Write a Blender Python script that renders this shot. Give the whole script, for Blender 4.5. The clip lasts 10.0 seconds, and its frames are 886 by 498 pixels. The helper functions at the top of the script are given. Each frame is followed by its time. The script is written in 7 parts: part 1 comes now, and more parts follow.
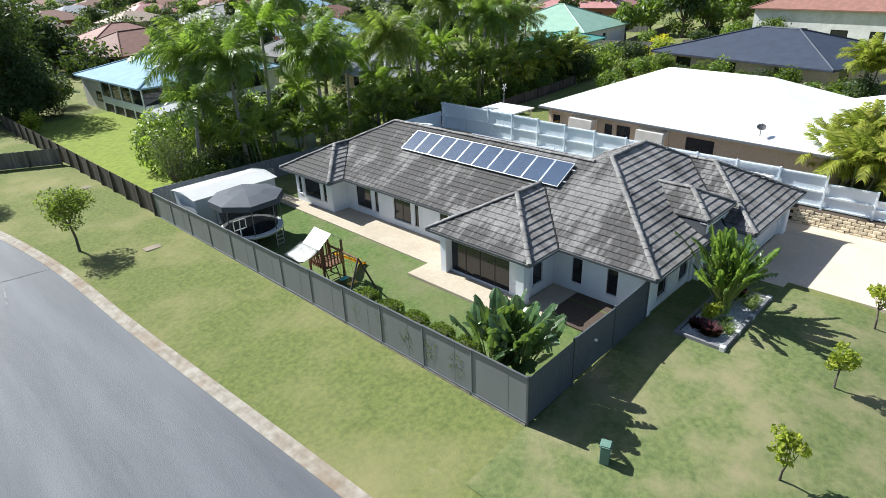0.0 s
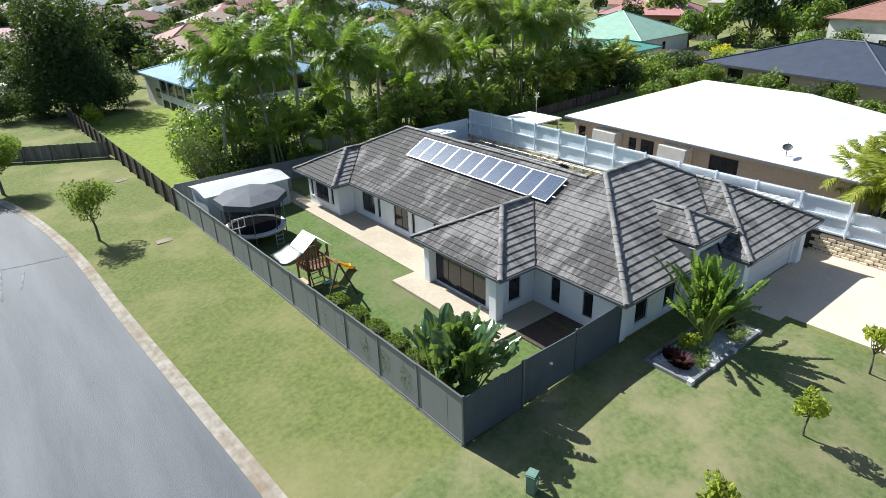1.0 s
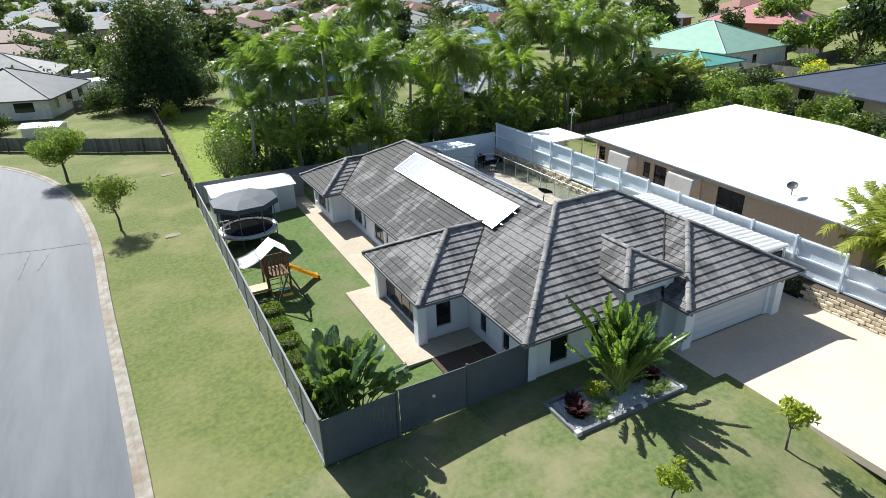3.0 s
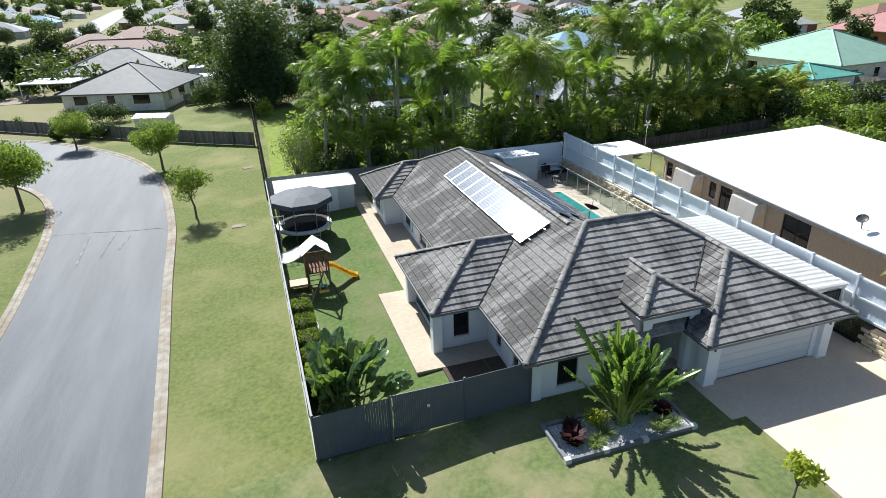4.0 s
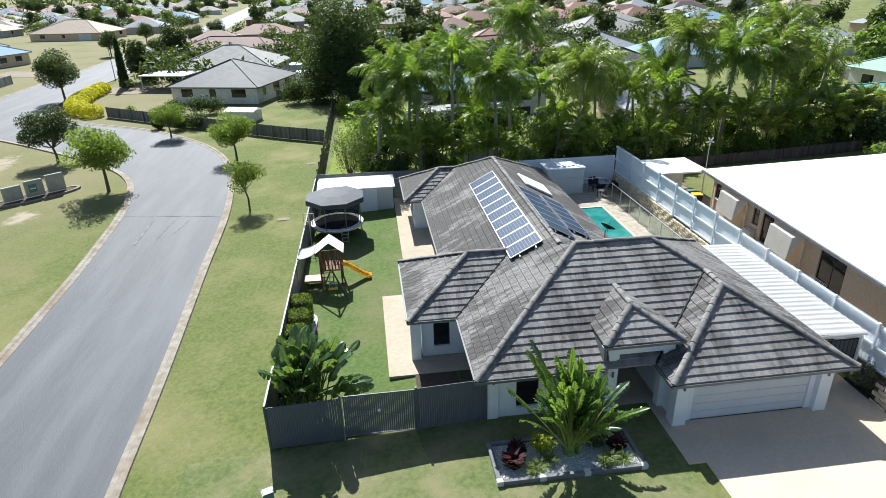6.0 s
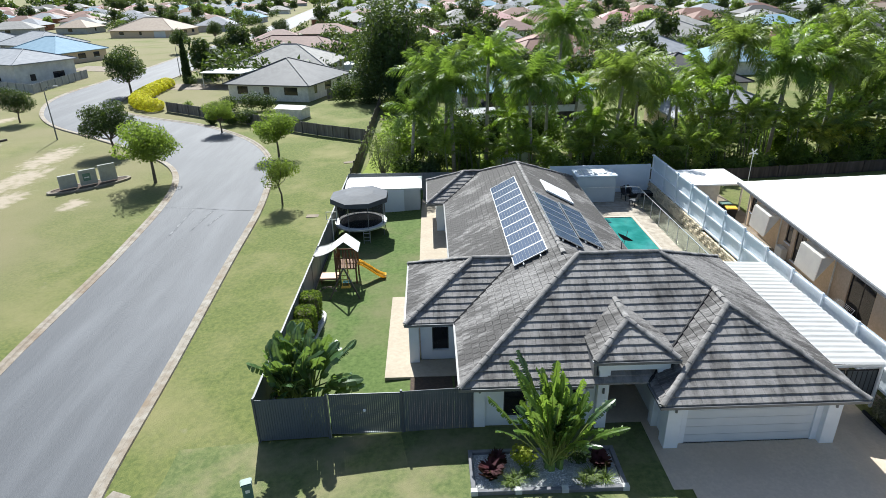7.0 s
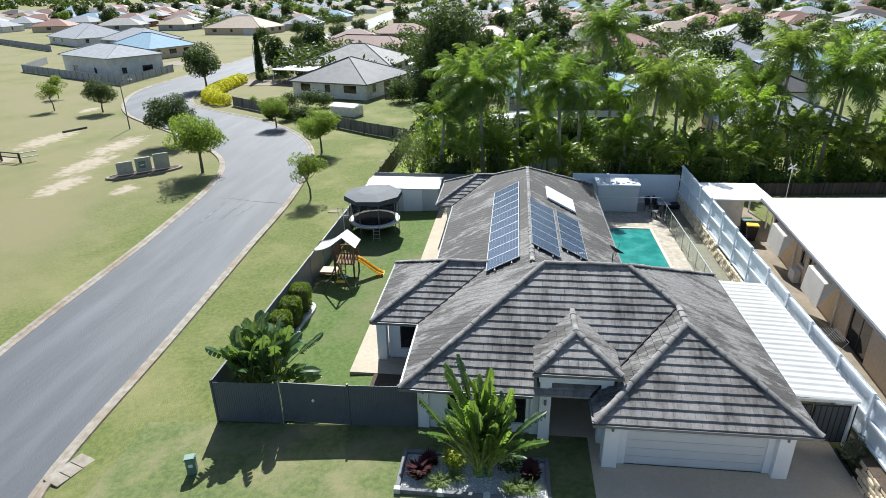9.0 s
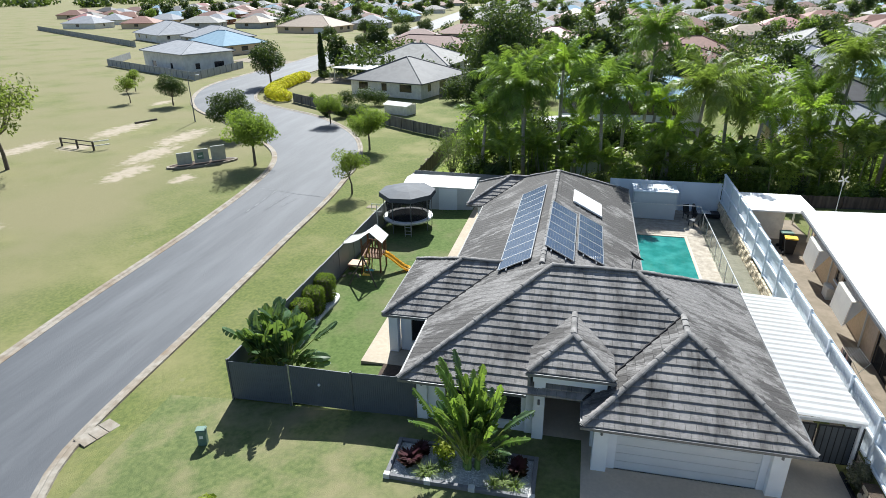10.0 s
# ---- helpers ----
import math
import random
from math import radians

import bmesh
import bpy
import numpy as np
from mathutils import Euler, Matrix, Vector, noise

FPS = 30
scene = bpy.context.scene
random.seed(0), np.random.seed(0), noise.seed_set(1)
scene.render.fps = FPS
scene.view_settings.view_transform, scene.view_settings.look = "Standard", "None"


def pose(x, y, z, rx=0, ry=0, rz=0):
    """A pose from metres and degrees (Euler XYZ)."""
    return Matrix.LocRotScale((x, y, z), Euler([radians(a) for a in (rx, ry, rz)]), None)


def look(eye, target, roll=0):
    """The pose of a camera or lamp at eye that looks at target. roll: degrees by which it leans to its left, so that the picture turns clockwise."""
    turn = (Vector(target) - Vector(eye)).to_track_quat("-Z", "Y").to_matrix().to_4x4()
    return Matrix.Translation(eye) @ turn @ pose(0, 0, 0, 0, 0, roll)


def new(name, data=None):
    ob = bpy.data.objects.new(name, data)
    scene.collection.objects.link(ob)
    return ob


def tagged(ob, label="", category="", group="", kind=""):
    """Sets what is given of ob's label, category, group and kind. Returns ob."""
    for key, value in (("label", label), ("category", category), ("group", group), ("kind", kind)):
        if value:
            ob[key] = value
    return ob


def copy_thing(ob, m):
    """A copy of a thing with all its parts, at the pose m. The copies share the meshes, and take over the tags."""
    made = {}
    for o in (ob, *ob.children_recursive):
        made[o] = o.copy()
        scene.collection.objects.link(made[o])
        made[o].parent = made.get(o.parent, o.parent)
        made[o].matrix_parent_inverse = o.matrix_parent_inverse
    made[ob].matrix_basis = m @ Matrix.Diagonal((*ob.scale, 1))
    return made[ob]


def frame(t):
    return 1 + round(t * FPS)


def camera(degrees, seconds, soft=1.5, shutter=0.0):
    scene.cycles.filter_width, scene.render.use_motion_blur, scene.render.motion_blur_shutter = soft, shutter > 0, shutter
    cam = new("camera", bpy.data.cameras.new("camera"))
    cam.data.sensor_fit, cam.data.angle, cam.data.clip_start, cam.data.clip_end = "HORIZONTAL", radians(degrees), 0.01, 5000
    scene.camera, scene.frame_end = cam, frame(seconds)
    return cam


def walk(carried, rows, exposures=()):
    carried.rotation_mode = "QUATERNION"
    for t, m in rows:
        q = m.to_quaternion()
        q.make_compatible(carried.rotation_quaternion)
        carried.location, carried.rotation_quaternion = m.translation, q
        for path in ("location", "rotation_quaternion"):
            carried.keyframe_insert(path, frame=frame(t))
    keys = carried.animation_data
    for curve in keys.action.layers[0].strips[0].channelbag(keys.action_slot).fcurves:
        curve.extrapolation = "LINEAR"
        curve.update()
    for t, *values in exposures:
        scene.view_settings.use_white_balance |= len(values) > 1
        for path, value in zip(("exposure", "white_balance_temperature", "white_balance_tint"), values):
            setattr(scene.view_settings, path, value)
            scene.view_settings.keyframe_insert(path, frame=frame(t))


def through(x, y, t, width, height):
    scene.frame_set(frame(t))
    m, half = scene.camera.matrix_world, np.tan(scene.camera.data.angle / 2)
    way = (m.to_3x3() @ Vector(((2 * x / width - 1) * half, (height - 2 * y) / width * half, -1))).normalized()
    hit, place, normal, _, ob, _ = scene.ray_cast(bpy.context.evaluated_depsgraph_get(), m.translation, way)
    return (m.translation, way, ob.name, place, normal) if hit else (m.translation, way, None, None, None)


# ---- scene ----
cam = camera(72.4, 10.0, soft=0.7)
PATH = [
    (0, (-12.587, -9.023, 13.674), (-11.306, -7.745, 12.821), -2.2),
    (0.5, (-11.08, -10.216, 13.675), (-9.857, -8.879, 12.83), -2.2),
    (1, (-9.532, -11.367, 13.756), (-8.409, -9.94, 12.92), -1.9),
    (1.5, (-8.01, -12.375, 13.88), (-6.999, -10.862, 13.051), -1.8),
    (2, (-6.354, -13.35, 14.025), (-5.398, -11.799, 13.2), -1.8),
    (3.5, (-1.912, -15.888, 14.695), (-1.199, -14.211, 13.871), -1.8),
    (4, (-0.485, -16.432, 14.875), (0.06, -14.69, 14.058), -1.7),
    (4.5, (0.809, -16.901, 15.03), (1.252, -15.128, 14.216), -1.6),
    (5, (2.071, -17.28, 15.153), (2.449, -15.492, 14.341), -1.6),
    (5.5, (3.167, -17.541, 15.265), (3.479, -15.74, 14.452), -1.6),
    (7, (6.588, -17.778, 15.409), (6.621, -15.947, 14.605), -1.2),
    (7.5, (7.674, -17.78, 15.422), (7.666, -15.949, 14.619), -1.2),
    (8, (8.856, -17.8, 15.464), (8.8, -15.969, 14.661), -1.2),
    (8.5, (9.965, -17.829, 15.494), (9.837, -16.001, 14.693), -1.1),
    (9, (11.1, -17.87, 15.539), (10.881, -16.05, 14.74), -1.0),
    (9.5, (12.158, -17.955, 15.589), (11.845, -16.147, 14.791), -0.9),
    (10, (13.239, -18.132, 15.658), (12.823, -16.345, 14.862), -0.8),
]
walk(cam, [(t, look(eye, target, roll)) for t, eye, target, roll in PATH], [(0.0, 1.04, 6200, 8.5), (10.0, 1.04, 6200, 8.5)])

# ---- light ----
world = bpy.data.worlds.new("sky")
scene.world = world
world.use_nodes = True
wn = world.node_tree.nodes
sky = wn.new("ShaderNodeTexSky")
sky.sky_type = 'NISHITA'
sky.sun_disc = False
sky.sun_elevation = radians(44)
sky.sun_rotation = radians(-10)
sky.altitude = 50
wn["Background"].inputs[1].default_value = 0.061
world.node_tree.links.new(sky.outputs[0], wn["Background"].inputs[0])
sun = new("sun", bpy.data.lights.new("sun", 'SUN'))
sun.data.energy = 4.7
sun.data.angle = radians(0.55)
sun.data.color = (1.0, 0.985, 0.93)
sun.matrix_world = look((-18, 100, 96), (0, 0, 0))

# ---- small tools ----
rnd = random.Random(7)


def sstep(a, b, v):
    u = min(1, max(0, (v - a) / (b - a)))
    return u * u * (3 - 2 * u)


def mesh_of(name, bm):
    me = bpy.data.meshes.new(name)
    bm.to_mesh(me)
    bm.free()
    return me


def part(name, bm, material, parent=None, label="", smooth=False):
    """Links a bmesh (or a ready mesh) as one mesh object under a thing or a part."""
    me = mesh_of(name, bm) if isinstance(bm, bmesh.types.BMesh) else bm
    if not me.materials:
        me.materials.append(material)
    if smooth:
        me.polygons.foreach_set("use_smooth", [True] * len(me.polygons))
    ob = new(name, me)
    if parent:
        ob.parent = parent
    if label:
        ob["label"] = label
    return ob


def thing(name, at, label, category, group="", kind="", turn=0.0):
    ob = new(name)
    ob.empty_display_size = 0.3
    ob.location = at
    ob.rotation_euler = (0, 0, radians(turn))
    return tagged(ob, label, category, group, kind)


def box(bm, x0, x1, y0, y1, z0, z1, m=None):
    v = [bm.verts.new((x, y, z)) for z in (z0, z1) for x, y in ((x0, y0), (x1, y0), (x1, y1), (x0, y1))]
    if m:
        for q in v:
            q.co = m @ q.co
    for f in ((3, 2, 1, 0), (4, 5, 6, 7), (0, 1, 5, 4), (1, 2, 6, 5), (2, 3, 7, 6), (3, 0, 4, 7)):
        bm.faces.new([v[i] for i in f])
    return v


def bevel(bm, w, seg=1):
    bmesh.ops.bevel(bm, geom=bm.edges[:], offset=w, segments=seg, affect='EDGES', clamp_overlap=True)


def rbox(x0, x1, y0, y1, z0, z1, w=0.02, seg=1):
    bm = bmesh.new()
    box(bm, x0, x1, y0, y1, z0, z1)
    bevel(bm, w, seg)
    return bm


def tube(bm, pts, radii, n=7, cap=True):
    """A tapered tube along points."""
    rings = []
    pts = [Vector(p) for p in pts]
    for i, p in enumerate(pts):
        d = (pts[min(i + 1, len(pts) - 1)] - pts[max(i - 1, 0)]).normalized()
        a = d.orthogonal().normalized() if abs(d.z) < 0.9 else Vector((1, 0, 0)).cross(d).normalized()
        b = d.cross(a)
        rings.append([bm.verts.new(p + (a * math.cos(k * 2 * math.pi / n) + b * math.sin(k * 2 * math.pi / n)) * radii[i]) for k in range(n)])
    for r, s in zip(rings, rings[1:]):
        for k in range(n):
            bm.faces.new((r[k], r[(k + 1) % n], s[(k + 1) % n], s[k]))
    if cap:
        bm.faces.new(rings[0][::-1])
        bm.faces.new(rings[-1])


def slab(bm, poly, z0, z1):
    """A flat prism over a plan polygon, wound counter-clockwise."""
    lo = [bm.verts.new((x, y, z0)) for x, y in poly]
    hi = [bm.verts.new((x, y, z1)) for x, y in poly]
    bm.faces.new(hi)
    bm.faces.new(lo[::-1])
    n = len(poly)
    for i in range(n):
        bm.faces.new((lo[i], lo[(i + 1) % n], hi[(i + 1) % n], hi[i]))


def spline(pts, per=6):
    """Catmull-Rom points through a plan line."""
    p = [Vector((*q, 0)) for q in pts]
    p = [2 * p[0] - p[1], *p, 2 * p[-1] - p[-2]]
    out = []
    for i in range(1, len(p) - 2):
        for k in range(per):
            u = k / per
            a, b, c, d = p[i - 1], p[i], p[i + 1], p[i + 2]
            out.append(0.5 * (2 * b + (c - a) * u + (2 * a - 5 * b + 4 * c - d) * u * u + (3 * b - a - 3 * c + d) * u ** 3))
    out.append(p[-2])
    return [(q.x, q.y) for q in out]


# ---- materials ----
def mat(name, a, b=None, scale=2.0, rough=0.8, metal=0.0, bump=0.0, bump_scale=30.0, c=None, scale2=0.25, spec=0.4, per_piece=0.0, stretch=(1, 1, 1), lo=0.35, hi=0.65, coat=0.0):
    """A surface: two colours mixed by fine noise, a third by broad noise, a fine relief and a shift from piece to piece."""
    m = bpy.data.materials.new(name)
    m.use_nodes = True
    nt = m.node_tree
    N, L = nt.nodes, nt.links
    bs = N["Principled BSDF"]
    bs.inputs["Roughness"].default_value = rough
    bs.inputs["Metallic"].default_value = metal
    bs.inputs["Specular IOR Level"].default_value = spec
    bs.inputs["Coat Weight"].default_value = coat
    co = N.new("ShaderNodeTexCoord")
    mp = N.new("ShaderNodeMapping")
    mp.inputs["Scale"].default_value = stretch
    geo = N.new("ShaderNodeNewGeometry")
    L.new(geo.outputs["Position"], mp.inputs[0])

    def noise_mix(col_a, col_b, s, l, h, detail=5):
        n = N.new("ShaderNodeTexNoise")
        n.inputs["Scale"].default_value = s
        n.inputs["Detail"].default_value = detail
        n.inputs["Roughness"].default_value = 0.6
        L.new(mp.outputs[0], n.inputs["Vector"])
        r = N.new("ShaderNodeMapRange")
        r.inputs[1].default_value, r.inputs[2].default_value = l, h
        L.new(n.outputs["Fac"], r.inputs[0])
        mx = N.new("ShaderNodeMix")
        mx.data_type = 'RGBA'
        L.new(r.outputs[0], mx.inputs["Factor"])
        for sock, col in ((mx.inputs[6], col_a), (mx.inputs[7], col_b)):
            if isinstance(col, tuple):
                sock.default_value = (*col, 1)
            else:
                L.new(col, sock)
        return mx.outputs[2]

    out = noise_mix(a, b or tuple(x * 0.8 for x in a), scale, lo, hi)
    if c:
        out = noise_mix(out, c, scale2, 0.45, 0.72, 4)
    if per_piece:
        oi = N.new("ShaderNodeObjectInfo")
        ad = N.new("ShaderNodeMath")
        ad.operation = 'ADD'
        L.new(oi.outputs["Random"], ad.inputs[0])
        L.new(geo.outputs["Random Per Island"], ad.inputs[1])
        fr = N.new("ShaderNodeMath")
        fr.operation = 'FRACT'
        L.new(ad.outputs[0], fr.inputs[0])
        mr = N.new("ShaderNodeMapRange")
        mr.inputs[3].default_value, mr.inputs[4].default_value = 1 - per_piece, 1 + per_piece
        L.new(fr.outputs[0], mr.inputs[0])
        hs = N.new("ShaderNodeHueSaturation")
        L.new(mr.outputs[0], hs.inputs["Value"])
        L.new(out, hs.inputs["Color"])
        out = hs.outputs[0]
    L.new(out, bs.inputs["Base Color"])
    if bump:
        n2 = N.new("ShaderNodeTexNoise")
        n2.inputs["Scale"].default_value = bump_scale
        n2.inputs["Detail"].default_value = 4
        L.new(mp.outputs[0], n2.inputs["Vector"])
        bp = N.new("ShaderNodeBump")
        bp.inputs["Strength"].default_value = min(1, bump)
        bp.inputs["Distance"].default_value = 0.05
        L.new(n2.outputs["Fac"], bp.inputs["Height"])
        L.new(bp.outputs[0], bs.inputs["Normal"])
    return m


def leaf_mat(name, a, b, rough=0.6, through=0.5, spec=0.2):
    """Leaves: colour that differs from leaf to leaf, and light passing through."""
    m = mat(name, a, b, scale=1.2, rough=rough, per_piece=0.35, spec=spec)
    nt = m.node_tree
    bs = nt.nodes["Principled BSDF"]
    tr = nt.nodes.new("ShaderNodeBsdfTranslucent")
    link = bs.inputs["Base Color"].links[0].from_socket
    br = nt.nodes.new("ShaderNodeMix")
    br.data_type = 'RGBA'
    br.inputs["Factor"].default_value = 0.5
    br.inputs[7].default_value = (0.34, 0.5, 0.05, 1)
    nt.links.new(link, br.inputs[6])
    nt.links.new(br.outputs[2], tr.inputs["Color"])
    mx = nt.nodes.new("ShaderNodeMixShader")
    mx.inputs[0].default_value = through
    nt.links.new(bs.outputs[0], mx.inputs[1])
    nt.links.new(tr.outputs[0], mx.inputs[2])
    nt.links.new(mx.outputs[0], nt.nodes["Material Output"].inputs[0])
    return m


M_grass = mat("grass", (0.158, 0.178, 0.056), (0.094, 0.12, 0.038), scale=5.0, rough=0.95, bump=0.6, bump_scale=38, c=(0.23, 0.215, 0.1), scale2=0.16, spec=0.15)


def dry_park(m):
    """The park over the road is drier, with worn patches of bare earth."""
    nt = m.node_tree
    N, L = nt.nodes, nt.links
    bs = N["Principled BSDF"]
    green = bs.inputs["Base Color"].links[0].from_socket
    geo = N.new("ShaderNodeNewGeometry")
    sep = N.new("ShaderNodeSeparateXYZ")
    L.new(geo.outputs["Position"], sep.inputs[0])
    nz = N.new("ShaderNodeTexNoise")
    nz.inputs["Scale"].default_value = 0.09
    nz.inputs["Detail"].default_value = 6
    L.new(geo.outputs["Position"], nz.inputs["Vector"])

    def math_(op, a, b):
        n = N.new("ShaderNodeMath")
        n.operation = op
        n.use_clamp = op == 'MULTIPLY'
        for k, v in enumerate((a, b)):
            if isinstance(v, (int, float)):
                n.inputs[k].default_value = v
            else:
                L.new(v, n.inputs[k])
        return n.outputs[0]

    def ramp(v, a, b):
        n = N.new("ShaderNodeMapRange")
        n.interpolation_type = 'SMOOTHSTEP'
        n.inputs[1].default_value, n.inputs[2].default_value = a, b
        L.new(v, n.inputs[0])
        return n.outputs[0]

    def blend(f, a, col):
        n = N.new("ShaderNodeMix")
        n.data_type = 'RGBA'
        L.new(f, n.inputs["Factor"])
        L.new(a, n.inputs[6])
        n.inputs[7].default_value = (*col, 1)
        return n.outputs[2]

    dry = math_('MULTIPLY', ramp(sep.outputs[0], -13.0, -24.0), ramp(nz.outputs["Fac"], 0.22, 0.6))
    out = blend(dry, green, (0.205, 0.188, 0.1))
    fine = N.new("ShaderNodeTexNoise")
    fine.inputs["Scale"].default_value = 1.5
    fine.inputs["Detail"].default_value = 7
    L.new(geo.outputs["Position"], fine.inputs["Vector"])
    mask = None
    for cx, cy, rx, ry in ((-32.2, 43.5, 2.4, 6.5), (-30.6, 36, 2.4, 6), (-28.4, 29.2, 1.9, 4.5), (-42.5, 46, 2.6, 7), (-41.2, 37, 2.6, 2.2), (-46.5, 35.5, 2.2, 6), (-49.6, 64, 1.6, 3), (-29, 12, 2.5, 4.5), (-22, 28.5, 1.4, 2)):
        v = N.new("ShaderNodeVectorMath")
        v.operation = 'SUBTRACT'
        v.inputs[1].default_value = (cx, cy, 0)
        L.new(geo.outputs["Position"], v.inputs[0])
        w = N.new("ShaderNodeVectorMath")
        w.operation = 'MULTIPLY'
        w.inputs[1].default_value = (1 / rx, 1 / ry, 0)
        L.new(v.outputs[0], w.inputs[0])
        ln = N.new("ShaderNodeVectorMath")
        ln.operation = 'LENGTH'
        L.new(w.outputs[0], ln.inputs[0])
        k = ramp(ln.outputs["Value"], 1.25, 0.2)
        mask = k if mask is None else math_('MAXIMUM', mask, k)
    worn = ramp(math_('ADD', math_('MULTIPLY', mask, 0.5), math_('MULTIPLY', fine.outputs["Fac"], 0.9)), 0.58, 1.02)
    out = blend(worn, out, (0.37, 0.315, 0.245))
    L.new(out, bs.inputs["Base Color"])


dry_park(M_grass)
M_lawn = mat("lawn", (0.118, 0.166, 0.052), (0.07, 0.11, 0.031), scale=5, rough=0.95, bump=0.45, bump_scale=40, c=(0.16, 0.16, 0.08), scale2=0.35, spec=0.15)
M_asphalt = mat("asphalt", (0.068, 0.074, 0.086), (0.057, 0.063, 0.074), scale=5, rough=0.72, bump=0.35, bump_scale=60, c=(0.1, 0.107, 0.12), scale2=0.55, spec=0.5, stretch=(1, 0.12, 1))
M_kerb = mat("kerb_concrete", (0.34, 0.31, 0.265), (0.22, 0.19, 0.15), scale=2.6, rough=0.9, bump=0.4, c=(0.19, 0.135, 0.085), scale2=0.5)
M_drive = mat("exposed_aggregate", (0.62, 0.52, 0.41), (0.54, 0.45, 0.35), scale=9, rough=0.85, bump=0.3, bump_scale=80, c=(0.5, 0.42, 0.33), scale2=0.4)
M_path = mat("tan_path_concrete", (0.46, 0.395, 0.305), (0.4, 0.34, 0.26), scale=6, rough=0.88, bump=0.3, bump_scale=70, c=(0.36, 0.3, 0.225), scale2=0.5)
M_frontlawn = mat("front_lawn", (0.152, 0.178, 0.068), (0.09, 0.121, 0.045), scale=5, rough=0.95, bump=0.5, bump_scale=40, c=(0.24, 0.215, 0.12), scale2=0.45, spec=0.15)
M_slabedge = mat("slab_edge", (0.36, 0.3, 0.24), None, scale=4, rough=0.9)
M_render = mat("rendered_wall", (0.76, 0.79, 0.83), (0.7, 0.73, 0.77), scale=1.2, rough=0.85, bump=0.12, bump_scale=60)
M_trim = mat("white_trim", (0.74, 0.75, 0.76), (0.68, 0.69, 0.7), scale=3, rough=0.5)
M_gutter = mat("gutter_grey", (0.16, 0.165, 0.175), (0.12, 0.125, 0.13), scale=3, rough=0.4)


def tile_mat(name):
    """Weathered concrete tiles: grey body, pale worn grain, and dark growth washed down the slope in streaks."""
    m = mat(name, (0.245, 0.234, 0.227), (0.145, 0.138, 0.133), scale=9.0, rough=0.82, bump=0.5, bump_scale=34, per_piece=0.09, spec=0.35, lo=0.3, hi=0.7)
    nt = m.node_tree
    N, L = nt.nodes, nt.links
    bs = N["Principled BSDF"]
    body = bs.inputs["Base Color"].links[0].from_socket
    geo = N.new("ShaderNodeNewGeometry")
    sep = N.new("ShaderNodeSeparateXYZ")
    L.new(geo.outputs["True Normal"], sep.inputs[0])

    def calc(op, a, b, clamp=False):
        n = N.new("ShaderNodeMath")
        n.operation, n.use_clamp = op, clamp
        for k, v in enumerate((a, b)):
            if isinstance(v, (int, float)):
                n.inputs[k].default_value = v
            else:
                L.new(v, n.inputs[k])
        return n.outputs[0]

    def field(scale, vec, detail=5):
        mp = N.new("ShaderNodeVectorMath")
        mp.operation = 'MULTIPLY'
        mp.inputs[1].default_value = vec
        L.new(geo.outputs["Position"], mp.inputs[0])
        n = N.new("ShaderNodeTexNoise")
        n.inputs["Scale"].default_value, n.inputs["Detail"].default_value, n.inputs["Roughness"].default_value = scale, detail, 0.65
        L.new(mp.outputs[0], n.inputs["Vector"])
        return n.outputs["Fac"]

    # streaks run along y on slopes that fall to the front or back, along x on the others
    side = calc('GREATER_THAN', calc('ABSOLUTE', sep.outputs[0], 0), calc('ABSOLUTE', sep.outputs[1], 0))
    mix = N.new("ShaderNodeMix")
    L.new(side, mix.inputs[0])
    L.new(field(3.2, (1.0, 0.16, 0.16)), mix.inputs[2])
    L.new(field(3.2, (0.16, 1.0, 0.16)), mix.inputs[3])
    broad = field(0.42, (1, 1, 1), 4)
    rng = N.new("ShaderNodeMapRange")
    rng.inputs[1].default_value, rng.inputs[2].default_value = 0.98, 1.16
    # more of it towards the rear of the roof
    spot = N.new("ShaderNodeSeparateXYZ")
    L.new(geo.outputs["Position"], spot.inputs[0])
    rear = N.new("ShaderNodeMapRange")
    rear.inputs[1].default_value, rear.inputs[2].default_value, rear.inputs[4].default_value = 7.0, 14.0, 0.15
    L.new(spot.outputs[1], rear.inputs[0])
    L.new(calc('ADD', calc('ADD', mix.outputs[0], calc('MULTIPLY', broad, 1.1)), rear.outputs[0]), rng.inputs[0])
    dark = N.new("ShaderNodeMix")
    dark.data_type = 'RGBA'
    L.new(calc('MULTIPLY', rng.outputs[0], 0.92, True), dark.inputs[0])
    L.new(body, dark.inputs[6])
    dark.inputs[7].default_value = (0.055, 0.051, 0.049, 1)
    # fill light painted in: slopes facing away from the sun go paler, broken by noise
    fill_noise = N.new("ShaderNodeMapRange")
    fill_noise.inputs[1].default_value, fill_noise.inputs[2].default_value = 0.34, 0.62
    L.new(field(1.4, (1, 0.35, 0.35), 6), fill_noise.inputs[0])
    shade_fill = N.new("ShaderNodeMapRange")
    shade_fill.inputs[1].default_value, shade_fill.inputs[2].default_value, shade_fill.inputs[4].default_value = -0.1, -0.3, 0.65
    L.new(sep.outputs[1], shade_fill.inputs[0])
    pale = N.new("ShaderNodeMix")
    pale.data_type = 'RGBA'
    L.new(calc('MULTIPLY', fill_noise.outputs[0], shade_fill.outputs[0], True), pale.inputs[0])
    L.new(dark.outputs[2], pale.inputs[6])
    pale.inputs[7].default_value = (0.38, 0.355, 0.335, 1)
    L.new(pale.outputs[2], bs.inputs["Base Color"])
    return m


